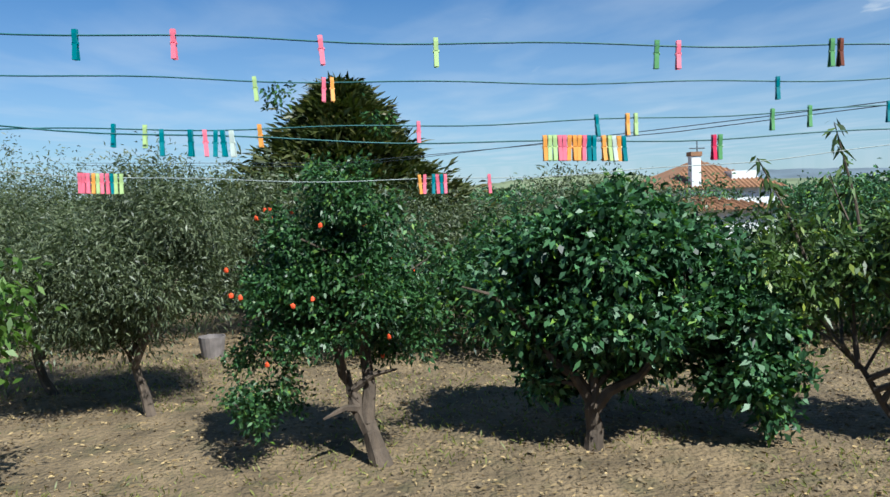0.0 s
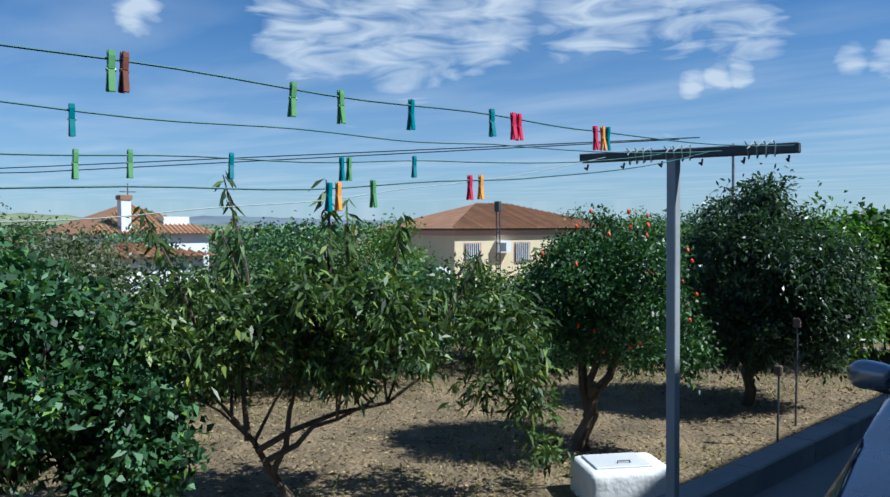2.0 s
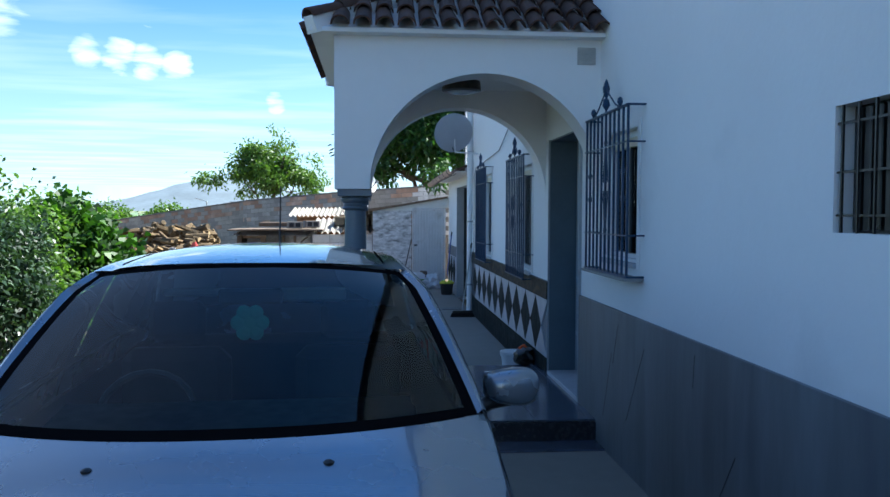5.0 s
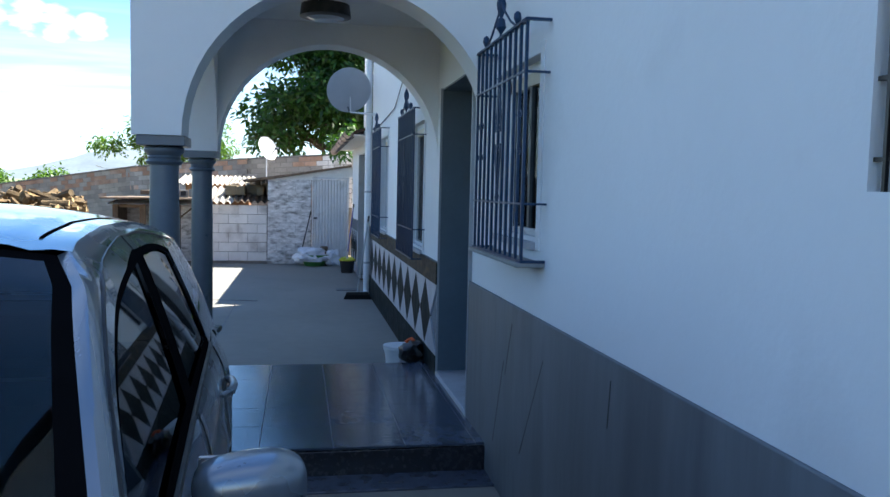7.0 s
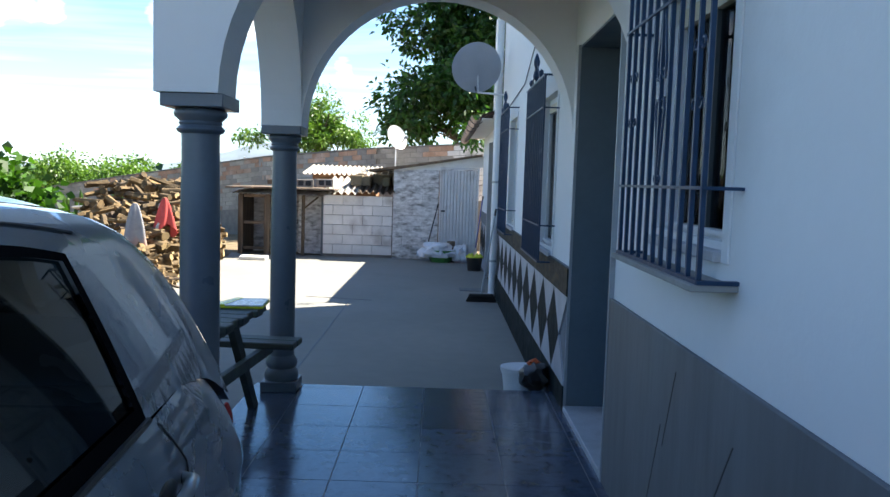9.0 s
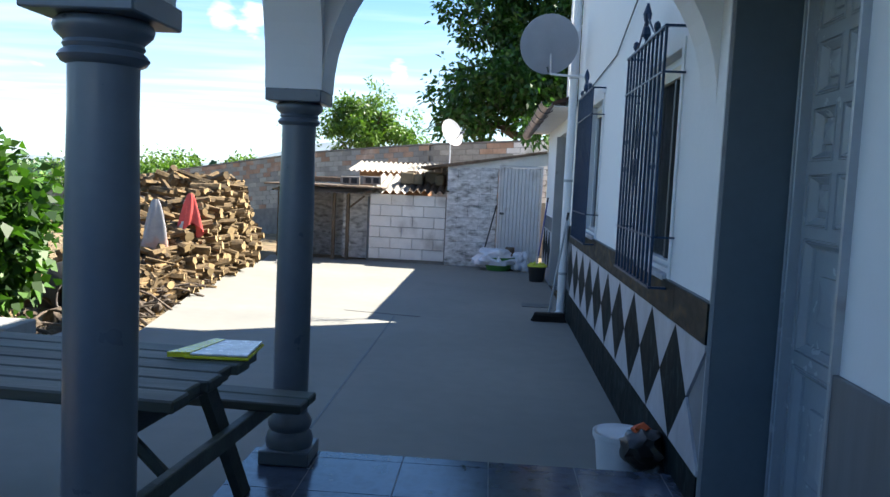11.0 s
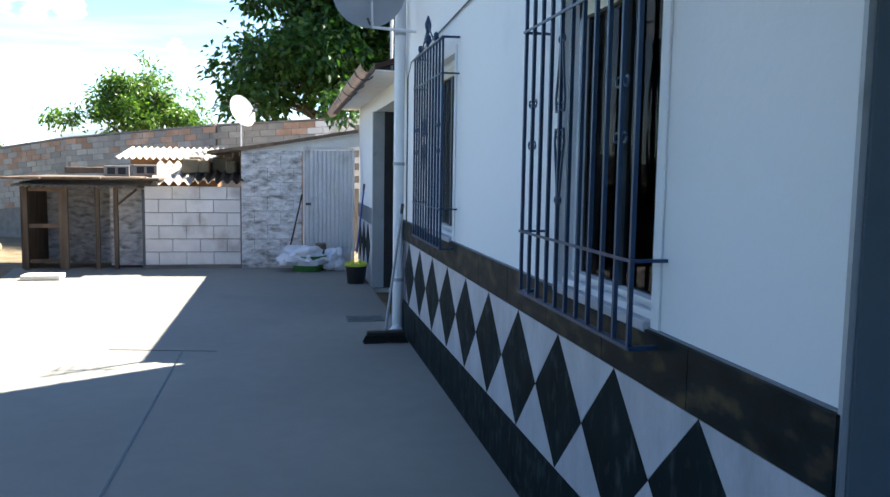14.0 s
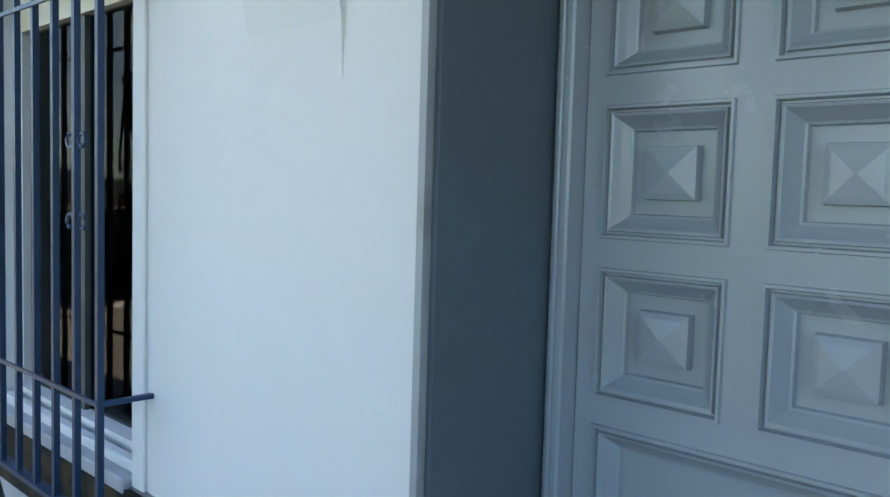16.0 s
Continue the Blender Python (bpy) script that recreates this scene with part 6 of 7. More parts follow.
for s in (-1, 1):
    part("washer_nozzle", lathe([(0.013, -0.010), (0.015, 0.004), (0.007, 0.009)], 14), M_TRIM, car).location = (s * 0.305, 1.0, 1.086)
    part("bonnet_seam", tube([(s * 0.73, 0.42, 0.822), (s * 0.762, 0.70, 0.906), (s * 0.786, 0.98, 0.978), (s * 0.80, 1.2, 1.01)], 0.004, 5), M_TRIM, car)
    bm = bmesh.new()
    bmesh.ops.create_icosphere(bm, subdivisions=4, radius=1)
    for v in bm.verts:
        x, y_, z = v.co
        f = (abs(x) ** 3 + abs(y_) ** 3 + abs(z) ** 3) ** (-1 / 3)
        v.co = Vector((x * f * (0.105 + 0.012 * s * x), max(y_ * f * 0.075, -1) if y_ < 0 else y_ * f * 0.035, z * f * (0.066 + 0.014 * s * x)))
    m = part("mirror", bm, M_BODY, car, "silver-grey door mirror", smooth=True)
    m.location = (s * 0.955, 1.80, 1.105)
    part("mirror_glass", box(-0.085, 0.032, -0.05, 0.085, 0.038, 0.05, 0.003), M_RIM, m)
    part("mirror_foot", tube([(-s * 0.12, 0.0, -0.09), (-s * 0.07, 0.0, -0.06), (s * 0.03, 0.0, -0.055)], [0.03, 0.028, 0.015], 10), M_TRIM, m, smooth=True)
    h = part("headlight", lump(0.10, 0.24, 0.06, 3.0, 4, 0.0), M_LAMP, car, "clear swept-back headlight", smooth=True)
    h.location, h.rotation_euler = (s * 0.665, 0.27, 0.735), (radians(22), 0, radians(s * 16))
    tl = part("tail_lamp", lump(0.022, 0.045, 0.10, 3.0, 4, 0.0), M_RED, car, "red tail lamp", smooth=True)
    tl.location = (s * 0.80, 3.965, 0.83)
    for yy in WHEELS:
        w = part("wheel", tube([(s * 0.865, yy, 0.31), (s * 0.85, yy, 0.31), (s * 0.67, yy, 0.31)], [0.285, 0.305, 0.305], 36), M_RUBBER, car)
        rim = tube([(s * 0.868, yy, 0.31), (s * 0.80, yy, 0.31)], [0.205, 0.2], 28)
        for k in range(7):
            a = 2 * math.pi * k / 7
            tube([(s * 0.872, yy + 0.05 * math.cos(a), 0.31 + 0.05 * math.sin(a)), (s * 0.870, yy + 0.19 * math.cos(a), 0.31 + 0.19 * math.sin(a))], 0.018, 6, rim)
        part("rim", rim, M_RIM, w)
        # wheel housing, dark behind the arch
        hb = bmesh.new()
        sheet(hb, [[(s * xx, yy + 0.345 * math.cos(math.pi * k / 16), 0.31 + 0.345 * math.sin(math.pi * k / 16)) for k in range(17)] for xx in (0.868, 0.60)])
        box(min(s * 0.6, s * 0.59), yy - 0.35, 0.2, max(s * 0.6, s * 0.59), yy + 0.35, 0.66, bm=hb)
        part("wheel_arch", hb, M_TRIM, car)
    for yy, hz in ((2.10, 0.935), (3.14, 0.955)):
        bx = body_x(yy + 0.08, hz)
        # raised black lump whose colour stands for the shaded hollow behind the handle
        part("handle_recess", lump(0.012, 0.075, 0.035, 1.0, 3, 0.0), M_TRIM, car, smooth=True).location = (s * (bx - 0.004), yy + 0.03, hz)
        part("door_handle", tube([(s * (bx - 0.005), yy - 0.05, hz - 0.008), (s * (bx + 0.028), yy - 0.01, hz), (s * (bx + 0.032), yy + 0.06, hz + 0.004), (s * (bx + 0.024), yy + 0.13, hz + 0.004), (s * (bx - 0.006), yy + 0.16, hz)], [0.012, 0.015, 0.016, 0.015, 0.012], 10), M_BODY, car, smooth=True)
    for pts in (((2.44, 1.07), (2.43, 0.95), (2.45, 0.75), (2.47, 0.5), (2.47, 0.22)), ((3.24, 1.09), (3.33, 0.98), (3.32, 0.86), (3.20, 0.74), (3.05, 0.62), (2.98, 0.45)), ((1.42, 1.02), (1.33, 0.9), (1.31, 0.6), (1.34, 0.25)), ((1.34, 0.24), (2.0, 0.22), (2.95, 0.24))):
        pp = []
        for (s0, z0), (s1, z1) in zip(pts, pts[1:]):
            for k in range(8):
                a, b_ = s0 + (s1 - s0) * k / 8, z0 + (z1 - z0) * k / 8
                pp.append((s * (body_x(a, b_) + 0.0005), a, b_))
        part("door_seam", tube(pp, 0.0032, 5), M_TRIM, car)
part("antenna", tube([(0.0, 3.46, 1.56), (0.0, 3.56, 1.90)], [0.006, 0.003], 6), M_TRIM, car, "thin black roof antenna")
part("grille", box(-0.42, -0.058, 0.40, 0.42, -0.03, 0.54, 0.01), M_TRIM, car)
part("number_plate", box(-0.26, -0.075, 0.43, 0.26, -0.06, 0.54, 0.003), M_PVC, car)
part("rear_plate", box(-0.26, 4.10, 0.55, 0.26, 4.115, 0.66, 0.003), M_PVC, car)

# ---- clothes line ----
post = thing("clothes_line_post", (-4.03, 1.56, -0.07), label="grey painted steel T-post holding the clothes lines", category="post")
part("post", box(-0.027, -0.027, 0, 0.027, 0.027, 2.26, 0.004), M_POLE, post)
bd = Vector((-3.10, 1.72, 0)) - Vector((-4.50, 1.37, 0))
part("crossbar", box(-0.52, -0.03, 2.25, 0.62, 0.03, 2.30, 0.004), M_BAR, post).rotation_euler = (0, 0, math.atan2(bd.y, bd.x))
for k in range(6):
    u = -0.48 + 0.21 * k
    p = Vector((u * math.cos(0.245), u * math.sin(0.245), 2.24))
    part("hook", tube([p, p + Vector((0, -0.01, -0.03)), p + Vector((0, -0.03, -0.02))], 0.006, 5), M_BAR, post)
for c in (-0.05, 0.35, -0.25):
    part("wrapped_line", tube([(c + 0.012 * k * math.cos(0.245), 0.045 * math.sin(k * 1.6) + c * 0.245, 2.275 + 0.045 * math.cos(k * 1.6)) for k in range(16)], 0.004, 4), M_WIREG, post)


def line_z(c, y):
    """Measured sag: the height of a line at y."""
    return c[0] * y * y + c[1] * y + c[2]


LINES = [
    (-3.33, (0.0080, 0.0110, 2.1370), -3.42, 1.62, 2.21, [-3.69, -3.45, -3.08, -2.78, -2.18, -2.12, -1.68, -1.655, -1.28, -1.15, -0.93, -0.63, -0.54, -0.515, -0.14, -0.10, -0.07], "tpplgpgbggttcccot"),
    (-3.79, (0.010, 0.0260, 2.1240), -3.75, 1.54, 2.20, [-3.31, -3.095, -3.07, -1.59], "lpot"),
    (-3.94, (0.0109, 0.0562, 2.0771), -4.05, 1.47, 2.20, [-3.79, -3.69, -3.32, -2.79, -2.17, -2.06, -2.03, -1.53, -1.39, -1.09, -0.69, -0.66, -0.37], "tloptolggttgt"),
    (-3.57, (0.0251, 0.1015, 2.0126), -3.80, 1.52, 2.20, [-3.55, -3.47, -3.43, -3.40, -3.38, -3.355, -2.44, -2.425, -2.41, -2.395, -2.38, -2.365, -2.35, -2.335, -2.32, -2.305, -2.29, -2.26, -2.243, -2.228, -2.213, -2.198, -1.915, -1.895, -1.01, -0.98, -0.86, -0.47, -0.42], "ttpttwollppooopttolwotcgtogco"),
    (-4.34, (0.0261, 0.1308, 1.9911), -4.35, 1.40, 2.20, [-4.04, -4.025, -4.01, -3.99, -3.975, -3.96, -3.94, -3.925, -3.91, -3.89, -2.765, -2.745, -2.71, -2.695, -2.68, -2.665, -2.49], "pppolpptlloptptpp"),
]


def peg_mesh(k):
    """A clothes peg: two tapering legs with a spring, head up."""
    bm = bmesh.new()
    for s in (-1, 1):
        prism([(s * 0.0005, -0.022), (s * 0.005, -0.020), (s * 0.0065, 0.004), (s * 0.0055, 0.014), (s * 0.002, 0.014), (s * 0.001, 0.004)], "y", -0.006, 0.006, bm)
        prism([(s * 0.001, -0.020), (s * 0.005, -0.022), (s * 0.0105, -0.062), (s * 0.006, -0.063)], "y", -0.006, 0.006, bm)
    tube([(0, -0.0085, -0.022), (0, 0.0085, -0.022)], 0.0042, 6, bm)
    me = mesh_of(bm, "clothes_peg", M_PEG[k])
    return me


PEGM = {k: peg_mesh(k) for k in PEG}
pr = random.Random(8)
for i, (X, c, xb, yb, zb, ys, cols) in enumerate(LINES):
    pts = [(X, -9.0, line_z(c, -4.5) + 0.25)]
    y = -4.8
    while y < 0.0:
        pts.append((X + 0.004 * math.sin(y * 5 + i), y, line_z(c, y) + 0.005 * math.sin(y * 7 + 2 * i)))
        y += 0.12
    z0 = pts[-1][2]
    for k in range(1, 9):
        t = k / 8
        pts.append((X + (xb - X) * t, y - 0.12 + (yb - y + 0.12) * t, z0 + (zb - z0) * t - 0.02 * math.sin(math.pi * t)))
    solo("clothes_line", tube(pts, 0.0024 if i < 4 else 0.0018, 5, cap=False), M_WIRE if i != 4 else M_WIREG, "slack " + ("teal plastic" if i != 4 else "thin pale") + " clothes line strung to the steel post", "clothes line", "clothes lines")
    for y, col in zip(ys, cols):
        z = line_z(c, y) + 0.005 * math.sin(y * 7 + 2 * i)
        ob = new("clothes_peg", PEGM[col])
        ob.matrix_world = pose(X, y, z + 0.002, pr.uniform(-4, 4), pr.uniform(-3, 3), pr.uniform(-12, 12))
        tagged(ob, PEGNAME[col] + " plastic clothes peg clipped to a line", "clothes peg", "clothes pegs")
for k, (zz, xx) in enumerate(((2.25, -5.2), (2.28, -5.4))):
    solo("clothes_line", tube([(-4.0 + 0.12 * k, 1.56, 2.28), (-6.6, -0.8, 2.14 + 0.03 * k), (-9.5 - k, -3.2, 2.12), (-15 - k, -8, 2.5)], 0.003, 5), M_BAR, "thin dark wire running from the post over the garden", "wire", "wires")
mast = thing("roof_mast", (-8.8, 12.0, -0.07), label="thin grey steel pole standing among the garden trees", category="pole")
part("pole", tube([(0, 0, 0), (0, 0, 3.4)], 0.03, 8), M_POLE, mast)
part("arm", tube([(-0.55, -0.2, 3.2), (0, 0, 3.38), (0.02, 0, 3.4)], 0.01, 5), M_BAR, mast)
part("clamp", box(-0.04, -0.03, 2.3, 0.04, 0.03, 2.36, 0.004), M_BAR, mast)
for x, y, h in ((-4.75, 4.55, 0.62), (-4.9, 5.3, 0.95)):
    st = thing("garden_stake", (x, y, -0.07), label="thin rusty iron stake standing in the garden soil", category="stake")
    part("rod", tube([(0, 0, 0), (0.01, 0, h)], 0.010, 6), M_BAR, st)
    part("head", box(-0.03, -0.02, h - 0.02, 0.04, 0.02, h + 0.07, 0.01), M_OLDWOOD, st)

# limewashed chest with a lid in the garden
wb = thing("well_box", (-4.97, 2.50, -0.1), rz=55, label="rounded whitewashed masonry box with a grey metal lid", category="box")
bm = box(-0.31, -0.24, 0, 0.31, 0.24, 0.27)
bmesh.ops.bevel(bm, geom=[e for e in bm.edges if min(v.co.z for v in e.verts) > 0.1 or abs(e.verts[0].co.z - e.verts[1].co.z) > 0.1], offset=0.07, segments=4, affect="EDGES", profile=0.6)
part("body", bm, M_LIMEW, wb, smooth=True)
part("lid", box(-0.24, -0.16, 0.268, 0.16, 0.16, 0.284, 0.003), M_ZINC, wb)
part("lid_handle", tube([(-0.06, -0.08, 0.284), (-0.06, -0.08, 0.3), (0.03, -0.08, 0.3), (0.03, -0.08, 0.284)], 0.006, 5), M_BAR, wb)

# ---- wood pile, pipe, towels ----
pile = thing("wood_pile", (0, 0, 0), label="large stack of split brown firewood beside the concrete yard", category="firewood")


def front(y):
    return -4.45 - 0.16 * (y - 12.0) * 0.6 - 0.18


def pile_h(y):
    return 0.14 + 1.2 * min(1, max(0, (y - 12.3) / 2.7)) ** 1.25


core = bmesh.new()
ringz = []
for j in range(15):
    y = 11.9 + 0.4 * j
    h = pile_h(y) * 0.88
    ringz.append([core.verts.new((front(y) - 0.3 + x, y, z)) for x, z in ((0.12, -0.1), (0.0, h * 0.5), (-0.15, h * 0.92), (-0.9, h * 0.95), (-1.6, h * 0.4), (-1.8, -0.1))])
for a, b_ in zip(ringz, ringz[1:]):
    for k in range(5):
        core.faces.new((a[k], a[k + 1], b_[k + 1], b_[k]))
core.faces.new(ringz[0])
core.faces.new(ringz[-1][::-1])
part("core", core, M_BARK, pile)
LOGS = []
lr = random.Random(21)
for k in range(14):
    L, r = lr.uniform(0.22, 0.48), lr.uniform(0.03, 0.075)
    bm = bmesh.new()
    sides = lr.choice([5, 6, 7, 9])
    sq = lr.uniform(0.6, 1.0)
    ra, rb = [], []
    for q in range(sides):
        t = 2 * math.pi * q / sides
        rr = r * lr.uniform(0.8, 1.15)
        ra.append(bm.verts.new((-L / 2, rr * math.cos(t), rr * sq * math.sin(t))))
        rb.append(bm.verts.new((L / 2, rr * 0.9 * math.cos(t) + lr.uniform(-0.01, 0.01), rr * 0.9 * sq * math.sin(t))))
    for q in range(sides):
        bm.faces.new((ra[q], ra[(q + 1) % sides], rb[(q + 1) % sides], rb[q]))
    for f in (bm.faces.new(ra[::-1]), bm.faces.new(rb)):
        f.material_index = 1
    LOGS.append(mesh_of(bm, "log", [M_LOG, M_LOGEND]))
count = 0
y = 12.0
while y < 17.5 and count < 300:
    h = pile_h(y)
    z = 0.04
    while z < h + 0.02:
        ob = new("log", lr.choice(LOGS))
        back = 0.28 * (z / max(h, 0.1)) ** 2
        ob.matrix_world = pose(front(y) - back + lr.uniform(-0.1, 0.08), y + lr.uniform(-0.06, 0.06), z + lr.uniform(-0.02, 0.02), lr.uniform(0, 360), lr.uniform(-14, 14), lr.choice([0, 0, 10, 160, 75, -40, 25, 200]) + lr.uniform(-20, 20))
        ob.parent = pile
        count += 1
        z += 0.105
    y += 0.145 if y > 13.5 else 0.22
V = []
lm = bmesh.new()
for k in range(260):
    y = lr.uniform(11.9, 17.5)
    h = pile_h(y)
    p = Vector((front(y) - 0.3 - lr.uniform(0, 1.3), y, h * lr.uniform(0.86, 1.06)))
    d = Vector((lr.uniform(-1, 1), lr.uniform(-1, 1), lr.uniform(-0.35, 0.35))).normalized() * lr.uniform(0.15, 0.28)
    tube([p - d, p + d], [lr.uniform(0.03, 0.07), lr.uniform(0.03, 0.06)], 6, lm)
for k in range(520):
    y = lr.uniform(12.0, 17.3)
    h = pile_h(y)
    z = lr.uniform(0.03, 1.0) * h
    p = Vector((front(y) - 0.02 - 0.28 * (z / h) ** 2 + lr.uniform(-0.08, 0.04), y, z))
    d = Vector((lr.uniform(-0.5, 0.5), lr.uniform(-1, 1), lr.uniform(-0.3, 0.3))).normalized() * lr.uniform(0.07, 0.2)
    tube([p - d, p + d * 0.1 + Vector((0, 0, lr.uniform(-0.015, 0.02))), p + d], [lr.uniform(0.015, 0.045), lr.uniform(0.02, 0.045), lr.uniform(0.01, 0.035)], 5, lm)
part("loose_log", lm, M_LOG, pile, kind="stuff")
deb = bmesh.new()
for k in range(480):
    y = lr.uniform(9.3, 14.8)
    x = min(front(y), -4.5 if y < 10.7 else 0) + 0.10 - abs(lr.gauss(0, 0.5))
    p = Vector((x, y, lr.uniform(-0.05, 0.12)))
    if lr.random() < 0.5:
        d = Vector((lr.uniform(-1, 1), lr.uniform(-1, 1), lr.uniform(-0.2, 0.5))).normalized() * lr.uniform(0.1, 0.3)
        tube([p - d, p + d * 0.2 + Vector((0, 0, 0.03)), p + d], [0.02, 0.016, 0.01], 5, deb)
    else:
        m = Matrix.Translation(p) @ pose(0, 0, 0, lr.uniform(0, 180), lr.uniform(0, 180), 0) @ Matrix.Diagonal((lr.uniform(0.05, 0.13), lr.uniform(0.04, 0.1), lr.uniform(0.03, 0.08), 1))
        bmesh.ops.create_icosphere(deb, subdivisions=1, radius=1, matrix=m)
solo("wood_rubble", deb, M_BARK, "bark scraps, roots and clods along the yard's edge", "rubble", kind="stuff")
stump = thing("dead_trunk", (-5.1, 13.9, 0.0), label="pale dead forked trunk standing before the wood pile", category="trunk")
part("trunk", tube([(0.05, -0.5, 0.0), (-0.02, -0.25, 0.45), (0.04, 0.0, 0.8), (0.02, 0.15, 1.12)], [0.08, 0.055, 0.045, 0.04], 9), M_FIBRE, stump)
part("branch", tube([(-0.02, -0.25, 0.45), (-0.25, -0.4, 0.8), (-0.15, -0.45, 1.05)], [0.04, 0.03, 0.03], 7), M_OLDWOOD, stump)
for k in range(5):
    part("root", tube([(0.05, -0.5, 0.12), (0.05 + 0.3 * math.cos(k), -0.6 + 0.25 * math.sin(k * 1.3), 0.1), (0.05 + 0.45 * math.cos(k), -0.7 + 0.4 * math.sin(k * 1.3), 0.0)], [0.05, 0.03, 0.012], 6), M_OLDWOOD, stump)


def towel(name, x, y, z, w, h, m, label, seed):
    ob = thing(name, (x, y, z), label=label, category="towel")
    bm = bmesh.new()
    n, rows_ = 40, 14
    g_ = []
    for j in range(rows_ + 1):
        t = j / rows_
        g_.append([])
        for k in range(n):
            a = 2 * math.pi * k / n
            r = w * (0.18 + 0.82 * t ** 0.7) * (1 + (0.1 + 0.28 * t) * math.sin(4 * a + seed + 2 * t))
            bottom = 1 + 0.22 * math.sin(2 * a + seed)
            g_[j].append(bm.verts.new((r * math.cos(a), 0.55 * r * math.sin(a), -h * t * (1 + (bottom - 1) * t))))
    for j in range(rows_):
        for k in range(n):
            bm.faces.new((g_[j][k], g_[j][(k + 1) % n], g_[j + 1][(k + 1) % n], g_[j + 1][k]))
    bm.faces.new(g_[0])
    part("cloth", bm, m, ob, smooth=True)
    return ob


towel("towel", -4.98, 13.90, 1.22, 0.15, 0.50, M_TOWELR, "coral red towel drying over a dead trunk", 0.5)
towel("towel", -5.25, 13.42, 1.14, 0.2, 0.78, M_TOWELG, "grey towel with orange marks hung over a branch", 2.0)
dr = thing("black_pipe", (-5.0, 11.15, 0.2), rz=155, label="short wide black plastic pipe lying on the soil", category="pipe")
bm = bmesh.new()
for ra, rb_ in ((0.27, 0.27), (0.245, 0.245)):
    a = [bm.verts.new((0.0, ra * math.cos(t), ra * math.sin(t))) for t in (2 * math.pi * k / 32 for k in range(32))]
    b_ = [bm.verts.new((1.0, rb_ * math.cos(t), rb_ * math.sin(t))) for t in (2 * math.pi * k / 32 for k in range(32))]
    for k in range(32):
        bm.faces.new((a[k], a[(k + 1) % 32], b_[(k + 1) % 32], b_[k]))
bm.verts.ensure_lookup_table()
for s in (0, 32):
    for k in range(32):
        bm.faces.new((bm.verts[s + k], bm.verts[s + (k + 1) % 32], bm.verts[64 + s + (k + 1) % 32], bm.verts[64 + s + k]))
part("tube", bm, M_PIPE, dr, smooth=True)
part("lip", tube([(0.0, 0.258 * math.cos(t), 0.258 * math.sin(t)) for t in (2 * math.pi * k / 32 for k in range(33))], 0.009, 6, cap=False), M_GUT, dr)
dr.rotation_euler = (0, 0, radians(128))
fen = thing("mesh_fence", (0, 0, 0), label="low wire mesh fence with stacked boards behind the fig tree", category="fence")
for k in range(7):
    part("post", tube([(-5.9 - 0.5 * k, 17.2 + 0.55 * k, -0.2), (-5.9 - 0.5 * k, 17.2 + 0.55 * k, 1.0 - 0.05 * k)], 0.02, 6), M_BAR, fen)
for k in range(7):
    part("board", tube([(-5.7, 17.0 + 0.15 * k, 1.02 - 0.03 * k), (-9.4, 20.6 + 0.15 * k, 0.72 - 0.03 * k)], 0.035, 4), M_FIBRE if k % 3 == 0 else M_OLDWOOD, fen)
bm = bmesh.new()
for k in range(22):
    t = k / 22
    for s in (-1, 1):
        tube([(-5.9 - 3.0 * t, 17.2 + 3.3 * t, 0.0), (-5.9 - 3.0 * (t + 0.1 * s), 17.2 + 3.3 * (t + 0.1 * s), 0.8)], 0.004, 3, bm)
part("mesh", bm, M_BAR, fen)

# ---- trees ----


def tree(name, base, tops, r0, blobs, clusters, per, L, W, leafm, label, seed, cat="tree", bark=M_BARK, **kw):
    ob = thing(name, base, label=label, category=cat)
    rel = [(x - base[0], y - base[1], z - base[2], a, b, c) for x, y, z, a, b, c in blobs]
    if tops:
        part("trunk", limbs(bmesh.new(), (0, 0, -0.05), tops, r0, seed), bark, ob)
    quads_object("crown", leaf_cloud(rel, clusters, per, L, W, seed, **kw), leafm, ob)
    return ob


G0 = -0.07
pa = tree("pomegranate_tree", (-6.67, -2.93, G0), [(-0.18, -0.22, 0.62), (-0.25, -0.45, 1.3), (-0.25, -0.1, 1.5)], 0.085,
          [(-6.9, -3.28, 1.0, 0.58, 0.62, 0.55), (-6.85, -3.72, 0.48, 0.38, 0.28, 0.42), (-6.95, -3.25, 1.6, 0.45, 0.46, 0.5), (-6.8, -2.78, 0.95, 0.4, 0.30, 0.40), (-6.95, -3.5, 2.2, 0.12, 0.12, 0.36), (-6.9, -2.98, 2.15, 0.14, 0.14, 0.40)],
          2700, 12, 0.048, 0.022, L_POME, "pomegranate tree with leaning trunk and orange blossoms", 1, spread=0.045, droop=0.1, shell=0.25, clumps=70, csize=0.25)
tree("citrus_tree", (-6.66, -1.44, G0), [(-0.12, 0.05, 0.75), (0.1, 0.75, 0.95), (-0.2, -0.6, 1.1)], 0.075,
     [(-6.95, -1.15, 1.02, 0.80, 0.92, 0.62), (-6.7, -0.40, 0.62, 0.55, 0.50, 0.50), (-6.95, -1.3, 1.45, 0.6, 0.62, 0.34), (-7.0, -1.95, 1.12, 0.48, 0.38, 0.40), (-6.6, -0.15, 0.35, 0.3, 0.25, 0.3), (-6.85, -1.5, 0.62, 0.6, 0.62, 0.42)],
     3700, 9, 0.076, 0.042, L_CITRUS, "broad round citrus tree with glossy dark leaves", 2, spread=0.05, droop=0.05, outward=0.75, shell=0.5, clumps=105, csize=0.24)
